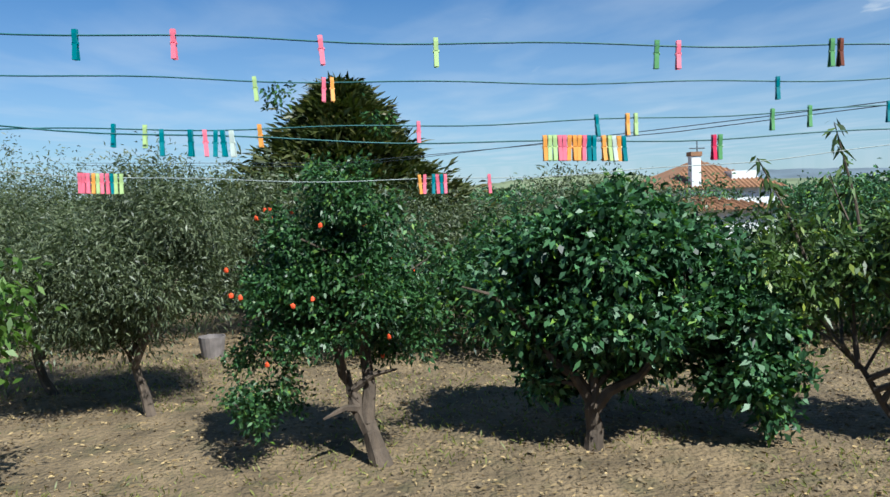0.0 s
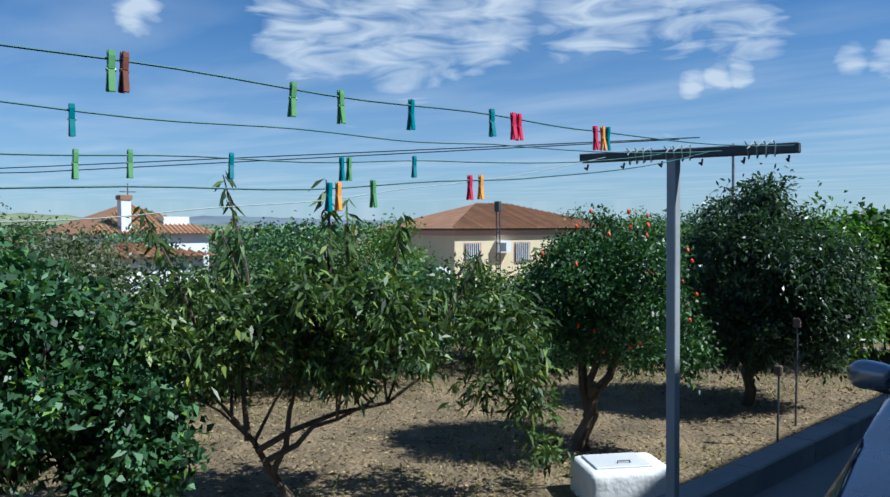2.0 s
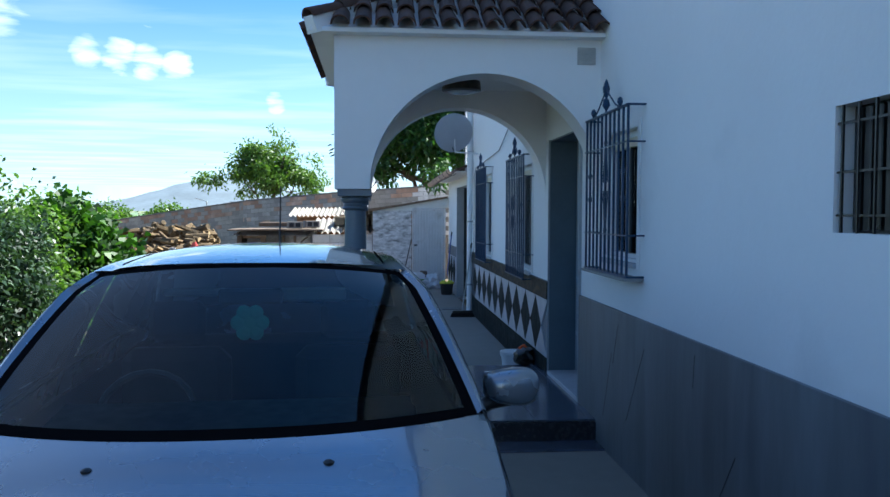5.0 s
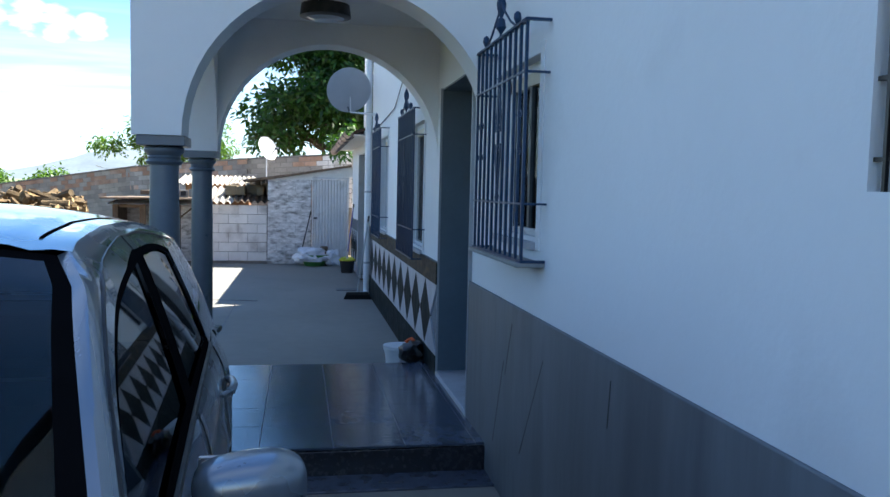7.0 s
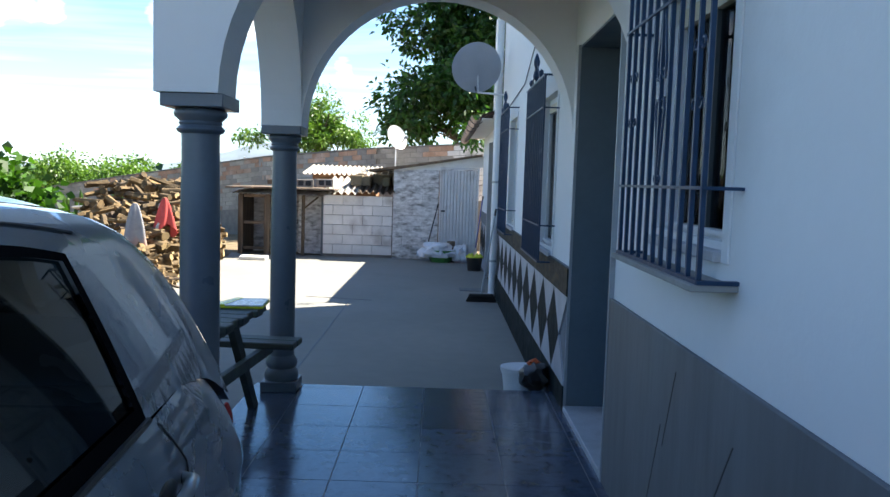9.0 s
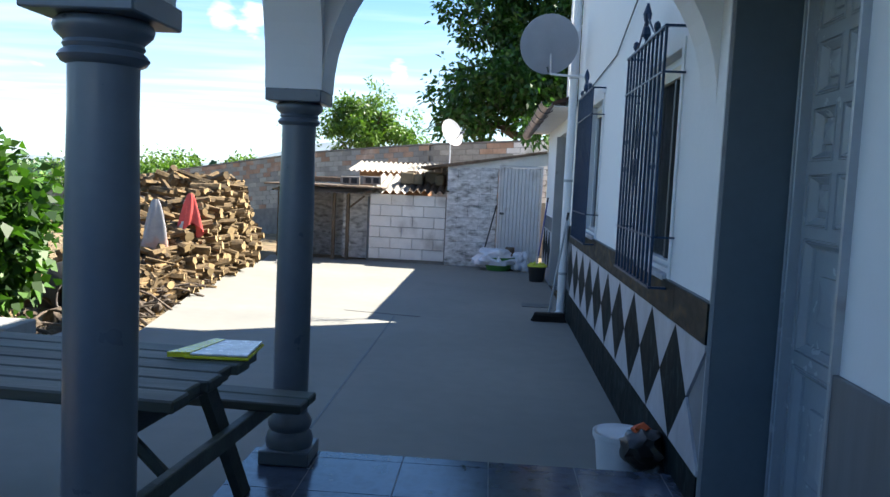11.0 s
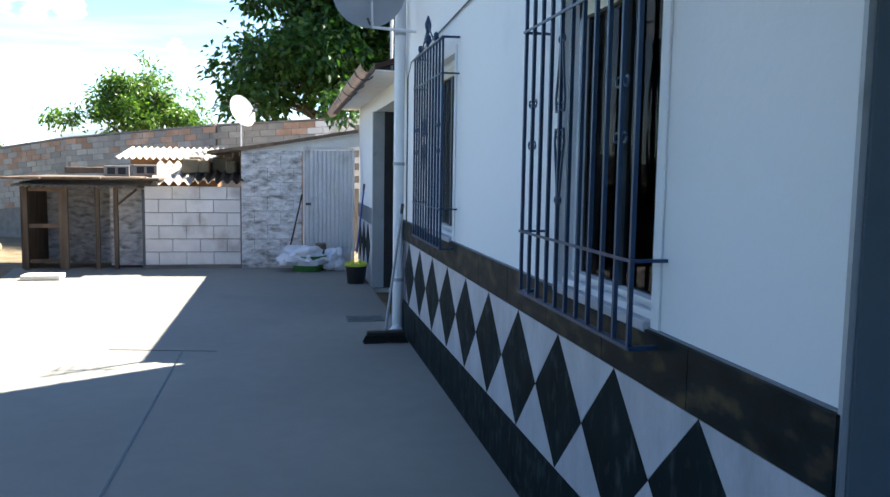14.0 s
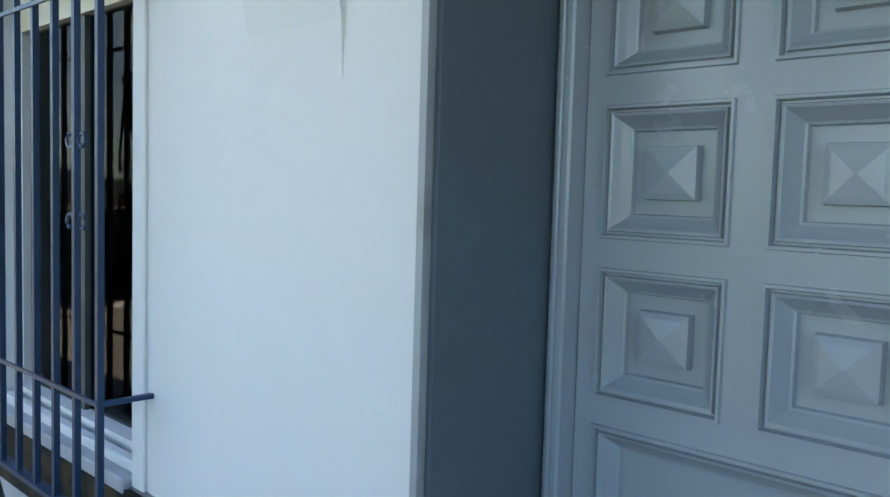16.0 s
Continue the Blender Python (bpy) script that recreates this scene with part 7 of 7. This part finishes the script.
tree("peach_tree", (-6.2, 0.73, G0), [(-0.38, -0.52, 0.85), (-0.05, 0.05, 1.2), (0.25, 0.45, 0.85), (0.55, 1.0, 1.0), (-0.4, -0.3, 1.3)], 0.036,
     [(-6.6, 0.10, 1.15, 0.44, 0.48, 0.46), (-6.35, 0.65, 1.32, 0.5, 0.55, 0.44), (-6.0, 1.2, 1.12, 0.5, 0.55, 0.48), (-5.6, 1.85, 0.98, 0.42, 0.42, 0.38), (-5.4, 2.1, 0.45, 0.34, 0.3, 0.40), (-6.9, -0.1, 1.05, 0.3, 0.35, 0.3)],
     1250, 8, 0.100, 0.028, L_PEACH, "open young peach tree with drooping narrow leaves", 3, spread=0.06, droop=0.45, outward=0.5, shell=0.15, clumps=80, csize=0.22)
shoots = thing("peach_shoots", (-6.2, 0.9, 1.2), label="tall whippy shoots of the peach tree with hanging leaves", category="branches")
sv = []
sr_ = np.random.RandomState(6)
for x, y, h in ((-0.75, -0.95, 0.75), (-0.5, -0.5, 0.98), (-0.1, 0.05, 0.95), (-0.2, 0.3, 0.82), (0.1, 0.55, 0.7), (-0.9, -0.3, 0.6), (0.45, 1.0, 0.45)):
    p0, p1 = np.array([x * 0.7, y * 0.7, -0.1]), np.array([x, y, h])
    sb = bmesh.new()
    tube([tuple(p0), tuple((p0 + p1) / 2 + [0.02, 0.02, 0]), tuple(p1)], [0.014, 0.01, 0.004], 5, sb)
    part("twig", sb, M_BARK, shoots)
    t = sr_.uniform(0.35, 1.02, (46, 1))
    c = p0 + (p1 - p0) * t + sr_.normal(0, 0.012, (46, 3))
    ax = sr_.normal(0, 0.7, (46, 3)) * [1, 1, 0.2] + [0, 0, -0.75]
    sv.append(leaf_quads(c, ax, 0.13, 0.03, sr_))
quads_object("leaves", np.concatenate(sv), L_PEACH, shoots)
pd = tree("pomegranate_tree", (-5.85, 3.25, G0), [(0.1, 0.08, 0.8), (0.3, 0.3, 1.2), (-0.1, -0.05, 1.4)], 0.08,
          [(-5.65, 3.45, 1.18, 0.68, 0.68, 0.56), (-5.7, 3.5, 1.62, 0.5, 0.5, 0.36), (-5.3, 3.7, 0.95, 0.4, 0.4, 0.38), (-6.0, 3.2, 1.3, 0.4, 0.38, 0.45)],
          2900, 12, 0.046, 0.022, L_POME, "round pomegranate tree dotted with red blossoms", 4, spread=0.045, droop=0.1, shell=0.45, clumps=85, csize=0.26)
tree("mastic_tree", (-5.62, 5.8, G0), [(0.05, 0.05, 0.9), (0.4, 0.2, 1.1), (-0.35, 0.0, 1.3)], 0.07,
     [(-5.6, 5.85, 1.22, 0.92, 0.92, 0.84), (-5.65, 5.9, 1.82, 0.66, 0.66, 0.46), (-5.0, 6.3, 1.0, 0.55, 0.62, 0.66), (-5.1, 6.7, 1.3, 0.5, 0.5, 0.5)],
     4300, 10, 0.068, 0.027, L_DARK, "dense dark round evergreen tree in the garden", 5, spread=0.055, droop=0.1, shell=0.5, clumps=120, csize=0.25)
fig_blobs = [(-5.75, 10.3, 1.0, 0.75, 0.8, 0.72), (-5.3, 9.9, 0.75, 0.4, 0.5, 0.5), (-5.7, 9.7, 1.45, 0.4, 0.4, 0.42)]
tree("fig_tree", (-5.9, 10.5, G0), [(0.1, -0.2, 1.1), (0.4, -0.5, 0.9)], 0.06, fig_blobs, 1500, 4, 0.13, 0.10, L_FIG, "fig tree with broad bright green leaves", 6, spread=0.08, droop=0.25, outward=0.8, shell=0.5)
tree("light_shrub", (-6.0, 8.7, G0), [(0.1, -0.2, 1.5)], 0.05, [(-5.9, 8.8, 1.25, 0.5, 0.7, 0.85), (-5.6, 8.6, 0.7, 0.5, 0.6, 0.6)], 700, 7, 0.08, 0.04, L_LIGHT, "light green young tree behind the dark evergreen", 16, shell=0.3)
tree("olive_tree", (-8.28, -4.89, G0), [(-0.3, -0.4, 1.2), (0.1, 0.3, 1.2), (-0.6, 0, 1.3)], 0.055,
     [(-8.5, -4.85, 1.22, 0.8, 0.78, 0.66), (-8.4, -5.4, 1.1, 0.72, 0.62, 0.62), (-8.7, -5.0, 1.68, 0.62, 0.68, 0.40)],
     5200, 9, 0.06, 0.015, L_OLIVE, "silvery olive tree with dark twisted trunk", 7, spread=0.07, shell=0.4, clumps=90, csize=0.36)
tree("olive_tree", (-9.4, -6.1, G0), [(-0.3, -0.4, 1.0), (0.1, 0.3, 1.1)], 0.055,
     [(-9.3, -6.4, 1.1, 0.9, 0.9, 0.85), (-9.5, -6.9, 1.3, 0.9, 0.9, 0.8)], 3600, 9, 0.06, 0.015, L_OLIVE, "silvery olive tree in the orchard", 8, spread=0.07, shell=0.4, clumps=60, csize=0.4)
for i, (x, y, z, r) in enumerate(((-13.0, -4.2, 1.25, 1.25), (-12.6, -6.2, 1.2, 1.3), (-15.0, -8.6, 1.3, 1.6), (-12.3, -2.2, 1.0, 1.1), (-12.8, 0.0, 0.95, 1.3), (-19, -9, 1.0, 1.8), (-18, -6.2, 1.2, 1.8))):
    tree("olive_tree", (x, y, G0 - 0.05), [(0.1, 0.2, 1.0), (-0.3, -0.2, 1.0)], 0.055, [(x, y, z, r, r, r * 0.85)], 1700, 9, 0.085, 0.024, L_OLIVE, "grey-green olive tree farther back in the orchard", 30 + i, spread=0.1, shell=0.5, clumps=45, csize=0.4)
tree("young_citrus_tree", (-6.0, -6.0, G0), [(0.0, 0.3, 0.9)], 0.04, [(-6.15, -5.75, 0.95, 0.55, 0.5, 0.62), (-6.3, -5.35, 1.2, 0.35, 0.25, 0.2)], 330, 7, 0.09, 0.04, L_LIGHT, "young citrus tree with bright green leaves", 9, shell=0.3)

# tall cypress-like conifer
con = thing("conifer", (-17.2, -3.35, -0.3), label="large dense green and brown conifer behind the orchard", category="tree")
part("trunk", limbs(bmesh.new(), (0, 0, 0), [(0, 0, 3.6)], 0.18, 3, 0.02), M_BARK, con)
rs_ = np.random.RandomState(10)
nn = 6800
hz = rs_.uniform(0, 1, nn) ** 0.9
rad = 2.9 * np.minimum(1, (1.02 - hz) ** 0.85 + 0.04) * rs_.uniform(0.55, 1.04, nn)
az = rs_.uniform(0, 2 * math.pi, nn)
tilt = 1 + 0.12 * np.sin(az * 3 + hz * 9)
lobe = 1 + 0.24 * np.sign(np.sin(az * 9 + np.floor(hz * 11) * 2.1)) * rs_.uniform(0, 1, nn)
c = np.stack([rad * tilt * lobe * np.cos(az), rad * tilt * lobe * np.sin(az), 0.3 + hz * 3.75 + 0.12 * np.sin(hz * 60)], 1)
d = np.stack([np.cos(az), np.sin(az), 0.55 + 0 * az], 1)
c = np.repeat(c, 6, 0) + rs_.normal(0, 0.09, (nn * 6, 3))
quads_object("crown", leaf_quads(c, np.repeat(d, 6, 0) + rs_.normal(0, 0.35, (nn * 6, 3)), 0.30, 0.06, rs_), L_CEDAR, con)

# blossoms on the pomegranates
for ob, (cx, cy, cz), nf, sd in ((pa, (-0.22, -0.38, 1.2), 26, 3), (pd, (0.18, 0.22, 1.4), 40, 4)):
    fr = random.Random(sd)
    for k in range(nf):
        t, u = fr.uniform(0, 2 * math.pi), fr.uniform(-0.8, 0.95)
        r = 0.66 * math.sqrt(1 - u * u)
        p = Vector((cx + r * math.cos(t), cy + r * math.sin(t), cz + 0.70 * u))
        f = part("blossom", lump(0.017, 0.017, 0.022, k, 1, 0.4), M_FLOWER, ob)
        f.location = p

# ranks of shrubs and farther trees
bushes = [(-10.4, 0.4, 0.75, 0.85, L_DARK), (-10.2, 1.8, 0.7, 0.8, L_PEACH), (-10.0, 3.2, 0.75, 0.85, L_POME), (-9.8, 4.6, 0.7, 0.85, L_CITRUS), (-9.4, 5.9, 0.75, 0.8, L_PEACH), (-10.6, -1.3, 0.85, 0.85, L_POME), (-10.9, -2.7, 0.85, 0.9, L_CITRUS), (-8.6, 7.5, 0.85, 0.9, L_DARK), (-12.2, 1.0, 1.0, 1.0, L_OLIVE), (-7.8, 8.9, 0.8, 0.8, L_CITRUS), (-11.8, 2.6, 0.7, 1.0, L_DARK), (-12.6, 4.6, 0.75, 1.15, L_CITRUS), (-11.5, 6.6, 0.3, 0.8, L_PEACH), (-10.6, 8.6, 0.35, 0.8, L_CITRUS), (-9.6, 10.6, 0.9, 1.1, L_LIGHT), (-14.5, 1.6, 0.9, 1.3, L_OLIVE), (-15, 6.8, 0.8, 1.2, L_PEACH), (-8.2, 9.0, 0.9, 0.9, L_DARK), (-8.8, 6.4, 0.7, 0.85, L_POME), (-10.5, 13.5, 0.8, 1.2, L_LIGHT), (-9.2, 15.8, 0.6, 1.0, L_OLIVE), (-13.5, 16.5, 0.8, 1.3, L_LIGHT), (-12, 11, 0.3, 0.9, L_PEACH), (-16, 11, 0.1, 1.0, L_CITRUS)]
for i, (x, y, z, r, lm_) in enumerate(bushes):
    tree("shrub", (x, y, land(x, y)), [(0, 0.1, 0.8)], 0.05, [(x, y, z * 0.9, r, r, r * 0.8), (x + 0.5, y - 0.4, z * 0.7, r * 0.7, r * 0.7, r * 0.6)], 900, 8, 0.085, 0.034, lm_, "leafy green shrub behind the garden trees", 50 + i, cat="shrub", spread=0.08, shell=0.5, clumps=45, csize=0.38)
far = [(-15.0, 31.5, 0.9, 1.5, L_LIGHT), (-12.2, 31, 1.0, 1.1, L_LIGHT), (-20.5, 31, 0.6, 1.9, L_CITRUS), (-17.5, 36, 0.6, 1.4, L_OLIVE), (-23, 27, 0.2, 1.5, L_LIGHT), (-10.2, 33.0, 1.2, 0.9, L_LIGHT), (-26, 36, 0.2, 2.2, L_CITRUS), (-25, 17, 0.5, 1.6, L_LIGHT), (-24, 12, 0.5, 1.6, L_CITRUS), (-29, 9, 0.4, 1.7, L_CITRUS), (-24, 5.5, 0.5, 1.4, L_OLIVE), (-30, 3, 0.3, 2.0, L_CITRUS), (-28, 32, 0.8, 1.8, L_CITRUS), (-25.5, 34.5, 0.9, 1.6, L_LIGHT), (-34, 16, 0.4, 1.6, L_CITRUS), (-23, 30.5, 0.6, 1.5, L_CITRUS)]
for i, (x, y, z, r, lm_) in enumerate(far):
    tree("distant_tree", (x, y, land(x, y) - 0.2), [(0, 0.1, z + 0.6)], 0.09, [(x, y, z, r, r, r * 0.8), (x + r * 0.4, y, z + r * 0.5, r * 0.6, r * 0.6, r * 0.5)], 700, 7, 0.16, 0.08, lm_, "rounded green tree beyond the garden", 80 + i, spread=0.16, shell=0.5, clumps=40, csize=0.4)
tree("airy_tree", (-7.6, 45, -1), [(0.2, 0, 5.6), (-1.6, 0, 4.8), (1.8, 0.2, 4.9), (0.8, -0.3, 6.0)], 0.14, [(-7.6, 45, 4.4, 2.4, 2, 1.6), (-9.8, 45, 3.5, 1.8, 1.6, 0.95), (-5.8, 45, 3.4, 1.7, 1.6, 1.0), (-8.6, 45, 5.0, 1.0, 1.0, 0.7), (-6.6, 45, 5.7, 0.9, 0.9, 0.8), (-5.2, 45, 4.6, 0.7, 0.8, 0.6), (-7.6, 45, 6.2, 0.7, 0.7, 0.6)], 1150, 9, 0.24, 0.10, L_LIGHT, "airy light green tree rising behind the block wall", 11, spread=0.16, shell=0.2, clumps=75, csize=0.2)
tree("tall_tree", (0.2, 27.6, -0.5), [(-0.3, 0, 5.5), (1, 0.5, 7.5), (-0.8, 0.2, 4)], 0.2, [(-0.5, 27.3, 4.1, 2.3, 2.2, 1.9), (0.5, 27.6, 6.6, 2.4, 2.2, 2.2), (0.8, 28.0, 9.0, 1.9, 1.9, 1.9), (-1.6, 27.2, 5.6, 1.3, 1.3, 1.5), (3.5, 28, 6, 2.4, 2.2, 2.6)], 5200, 8, 0.23, 0.11, L_WALNUT, "tall dense deep green tree behind the block wall", 12, spread=0.17, shell=0.35, clumps=150, csize=0.26)
tree("light_sapling", (-0.2, 20.2, 0), [(0.1, 0, 2.5)], 0.02, [(-0.15, 20.2, 2.7, 0.22, 0.25, 0.25), (0.0, 20.2, 3.0, 0.16, 0.16, 0.2)], 60, 6, 0.14, 0.07, L_FIG, "bright sapling at the end of the annex", 13)
cactus = thing("cactus_clump", (-8.8, 21.5, 0.3), label="row of upright green cactus stems before the wall", category="cactus")
cr = random.Random(2)
for k in range(26):
    x = -1.6 + 0.14 * k
    h = cr.uniform(0.45, 0.8)
    part("stem", tube([(x, 0.3 * cr.random(), -0.5), (x + 0.02, 0.3 * cr.random(), h - 0.1), (x + 0.03, 0.1, h)], [0.05, 0.05, 0.02], 6), L_LIGHT, cactus)

# ---- ground litter ----
rs_ = np.random.RandomState(40)
n = 34000
x, y = rs_.uniform(-13, -4.6, n), rs_.uniform(-8, 12, n)
z = np.array([land(a, b) + 0.012 * math.sin(9 * a) * math.sin(7 * b) for a, b in zip(x, y)]) + 0.012
ax = rs_.normal(0, 1, (n, 3)) * [1, 1, 0.12]
quads_object("straw_litter", leaf_quads(np.stack([x, y, z], 1), ax, 0.045, 0.016, rs_), M_STRAW, label="dry leaves and straw scattered over the soil", kind="stuff")
n = 22000
pw = rs_.uniform(0, 1, n)
x, y = rs_.uniform(-13, -4.6, n), rs_.uniform(-8, 12, n)
keep = (np.sin(x * 1.3 + 2) * np.sin(y * 0.9) + 0.4 * np.sin(3 * x + y)) > -0.15
x, y = x[keep], y[keep]
z = np.array([land(a, b) for a, b in zip(x, y)])
ax = rs_.normal(0, 0.6, (len(x), 3)) * [1, 1, 0.1] + [0, 0, 0.9]
quads_object("grass_tufts", leaf_quads(np.stack([x, y, z], 1), ax, 0.07, 0.012, rs_), L_GRASS, label="short yellowish weeds in the soil", kind="stuff")
cl = bmesh.new()
cr = random.Random(77)
for k in range(1500):
    a, b_ = cr.uniform(-12, -4.6), cr.uniform(-7, 11)
    s = cr.uniform(0.008, 0.03)
    m = Matrix.Translation((a, b_, land(a, b_) + s * 0.3)) @ pose(0, 0, 0, cr.uniform(0, 90), 0, cr.uniform(0, 360)) @ Matrix.Diagonal((s, s * cr.uniform(0.6, 1), s * 0.6, 1))
    o = [cl.verts.new(m @ Vector(v)) for v in ((1, 0, 0), (-1, 0, 0), (0, 1, 0), (0, -1, 0), (0, 0, 1), (0, 0, -1))]
    for f in ((0, 2, 4), (2, 1, 4), (1, 3, 4), (3, 0, 4), (2, 0, 5), (1, 2, 5), (3, 1, 5), (0, 3, 5)):
        cl.faces.new([o[i] for i in f])
solo("soil_clods", cl, M_STONE, "small clods and stones on the soil", "stones", kind="stuff")
pot = thing("garden_pot", (-10.9, -4.85, -0.1), label="old grey bucket standing in the orchard", category="pot")
part("body", lathe([(0.12, 0.0), (0.16, 0.28), (0.15, 0.28), (0.11, 0.02)], 18), M_GUT, pot)
wall3 = solo("garden_wall", box(-12.9, 1.6, -0.3, -12.7, 9.0, 0.12, 0.01), M_LIMEW, "low white wall at the end of the garden", kind="structure")

# ---- neighbours' houses ----


def far_house(name, loc, rz, w, d, eave, ridge, wallm, label, base=-3.0):
    ob = thing(name, loc, rz=rz, label=label, category="house")
    part("wall", box(0, 0, base, w, d, eave), wallm, ob)
    o = 0.35
    bm = bmesh.new()
    P = [(-o, -o, eave), (w + o, -o, eave), (w + o, d + o, eave), (-o, d + o, eave), (d * 0.45, d / 2, ridge), (w - d * 0.45, d / 2, ridge)]
    if P[4][0] > P[5][0]:
        P[4] = P[5] = (w / 2, d / 2, ridge)
    V = [bm.verts.new(p) for p in P]
    for f in ((0, 1, 5, 4), (2, 3, 4, 5), (1, 2, 5), (3, 0, 4), (3, 2, 1, 0)):
        bm.faces.new([V[i] for i in f])
    r = part("roof", bm, M_ROOF2, ob)
    # rows of roof tiles as ribs
    rb = bmesh.new()
    n = int((w + 2 * o) / 0.22)
    for k in range(1, n):
        x = -o + (w + 2 * o) * k / n
        t = min(1, min(x + o, w + o - x) / (d * 0.45 + o))
        tube([(x, -o, eave + 0.02), (x, -o + (d / 2 + o) * t, eave + 0.02 + (ridge - eave) * t)], 0.05, 4, rb)
    part("tile_layer", rb, M_ROOF2, ob, kind="stuff")
    return ob


h1 = far_house("distant_house", (-38, 11.2, 0), 90, 5.6, 6, 1.55, 3.0, M_WHITE, "white house with orange tiled roof and white chimney")
ch = part("chimney", box(1.3, -0.1, 1.2, 1.75, 0.35, 3.1), M_WHITE, h1)
part("chimney_cap", box(1.25, -0.15, 3.1, 1.8, 0.4, 3.3), M_ROOF2, h1)
part("weather_vane", tube([(2.9, 3, 2.9), (2.9, 3, 4.0)], 0.03, 5), M_BAR, h1)
part("weather_vane", tube([(2.5, 3, 3.6), (3.3, 3, 3.6)], 0.03, 5), M_BAR, h1)
part("dormer", box(3.6, 0.6, 1.7, 4.9, 2.0, 2.35), M_WHITE, h1)
h3 = far_house("distant_annex", (-27, 7.2, 0), 90, 3.6, 4, 0.9, 1.35, M_WHITE, "low white outbuilding among the trees")
h2 = far_house("cream_house", (-28.1, 23.9, 0), 75, 9.2, 8.0, 1.72, 3.0, M_CREAM, "cream house with brown tiled roof and pink cornice")
part("cornice", box(-0.12, -0.12, 1.38, 9.32, 8.1, 1.66), M_PINK, h2)
part("cornice", box(-0.22, -0.22, 1.62, 9.42, 8.2, 1.715), M_OLDWOOD, h2)
for x in (0.5, 3.3):
    w = part("window", box(x, -0.02, 0.05, x + 0.95, 0.02, 1.05), M_PINK, h2)
    part("shutter", box(x + 0.08, -0.04, 0.1, x + 0.87, -0.02, 1.0), M_GREY, w)
    for k in range(7):
        part("bar", box(x + 0.1 + 0.115 * k, -0.1, 0.1, x + 0.13 + 0.115 * k, -0.07, 1.0), M_WHITE, w)
ac = part("air_conditioner", box(2.2, -0.35, 0.55, 2.9, 0, 1.1), M_WHITE, h2)
part("fan_guard", box(2.3, -0.36, 0.62, 2.62, -0.35, 1.02), M_GREY, ac)
barrel = thing("white_tank", (-27.4, 22.3, -1.6), label="white plastic tank beside the cream house", category="tank")
part("body", lathe([(0.45, 0), (0.45, 1.5), (0.4, 1.6)], 20), M_PVC, barrel)
fl = thing("floodlight_mast", (-18.1, 15.8, -0.6), label="slim lattice mast with a floodlight on top", category="lamp mast")
for s in (-0.09, 0.09):
    part("upright", tube([(s, 0, 0), (s * 0.7, 0, 2.9)], 0.02, 5), M_BAR, fl)
for k in range(8):
    part("rung", tube([(-0.09, 0, 0.3 + 0.32 * k), (0.09, 0, 0.3 + 0.32 * k)], 0.013, 4), M_BAR, fl)
part("lamp", box(-0.1, -0.08, 2.85, 0.1, 0.06, 3.17, 0.02), M_BAR, fl)
py = thing("pylon", (-45, 45, -1), label="distant wooden power pole with cross arms", category="power pole")
part("pole", tube([(0, 0, 0), (0, 0, 4.6)], 0.09, 6), M_BAR, py)
for z in (3.9, 4.4):
    part("arm", tube([(-0.6, 0, z), (0.6, 0, z)], 0.05, 4), M_BAR, py)
sl = thing("street_lamp", (-14.2, 60, -2), label="thin distant street lamp", category="street lamp")
part("pole", tube([(0, 0, 0), (0, 0, 4.6), (-0.8, 0, 4.85)], 0.05, 6), M_POLE, sl)

# ---- hills all round ----


def hills(name, radius, height, seed, material, bump_at=()):
    verts, faces = [], []
    n = 420
    for k in range(n):
        t = 2 * math.pi * k / n
        h = height * (0.55 + 0.45 * noise.noise(Vector((math.cos(t) * 2.2 + seed, math.sin(t) * 2.2, 0))) + 0.18 * noise.noise(Vector((math.cos(t) * 9, math.sin(t) * 9, seed))))
        for a, w, q in bump_at:
            dd = (math.degrees(t) - a + 180) % 360 - 180
            h += q * math.exp(-(dd / w) ** 2) * (1 + 0.08 * math.sin(dd * 3))
        for r, z in ((radius * 0.8, -25), (radius * 0.93, h * 0.5 - 5), (radius, h)):
            verts.append((r * math.cos(t), r * math.sin(t), z))
    for k in range(n):
        a, b_ = 3 * k, 3 * ((k + 1) % n)
        for j in (0, 1):
            faces.append((a + j, b_ + j, b_ + j + 1, a + j + 1))
    raw(name, verts, faces, material, kind="structure", smooth=True)


hills("far_hills", 2300, 26, 1.0, M_HILL, ((101, 5.0, 55), (98, 9, 30), (152, 10, 18)))
hills("near_hills", 900, 5, 5.0, M_FIELD, ((165, 9, 14),))
fb = []
rs_ = np.random.RandomState(90)
m = 420
ang = rs_.uniform(radians(85), radians(215), m)
rd = rs_.uniform(55, 400, m)
for a, r in zip(ang, rd):
    s = rs_.uniform(1.2, 2.6) * (1 + r / 300)
    fb.append((r * math.cos(a), r * math.sin(a), land(-50, 0) - 0.2 + s * 0.35, s, s, s * 0.6))
V = leaf_cloud(fb, 26000, 1, 1.3, 0.9, 91, spread=0.2, shell=0.8)
quads_object("far_woods", V, L_CITRUS, label="distant belts of trees on the plain", kind="stuff")
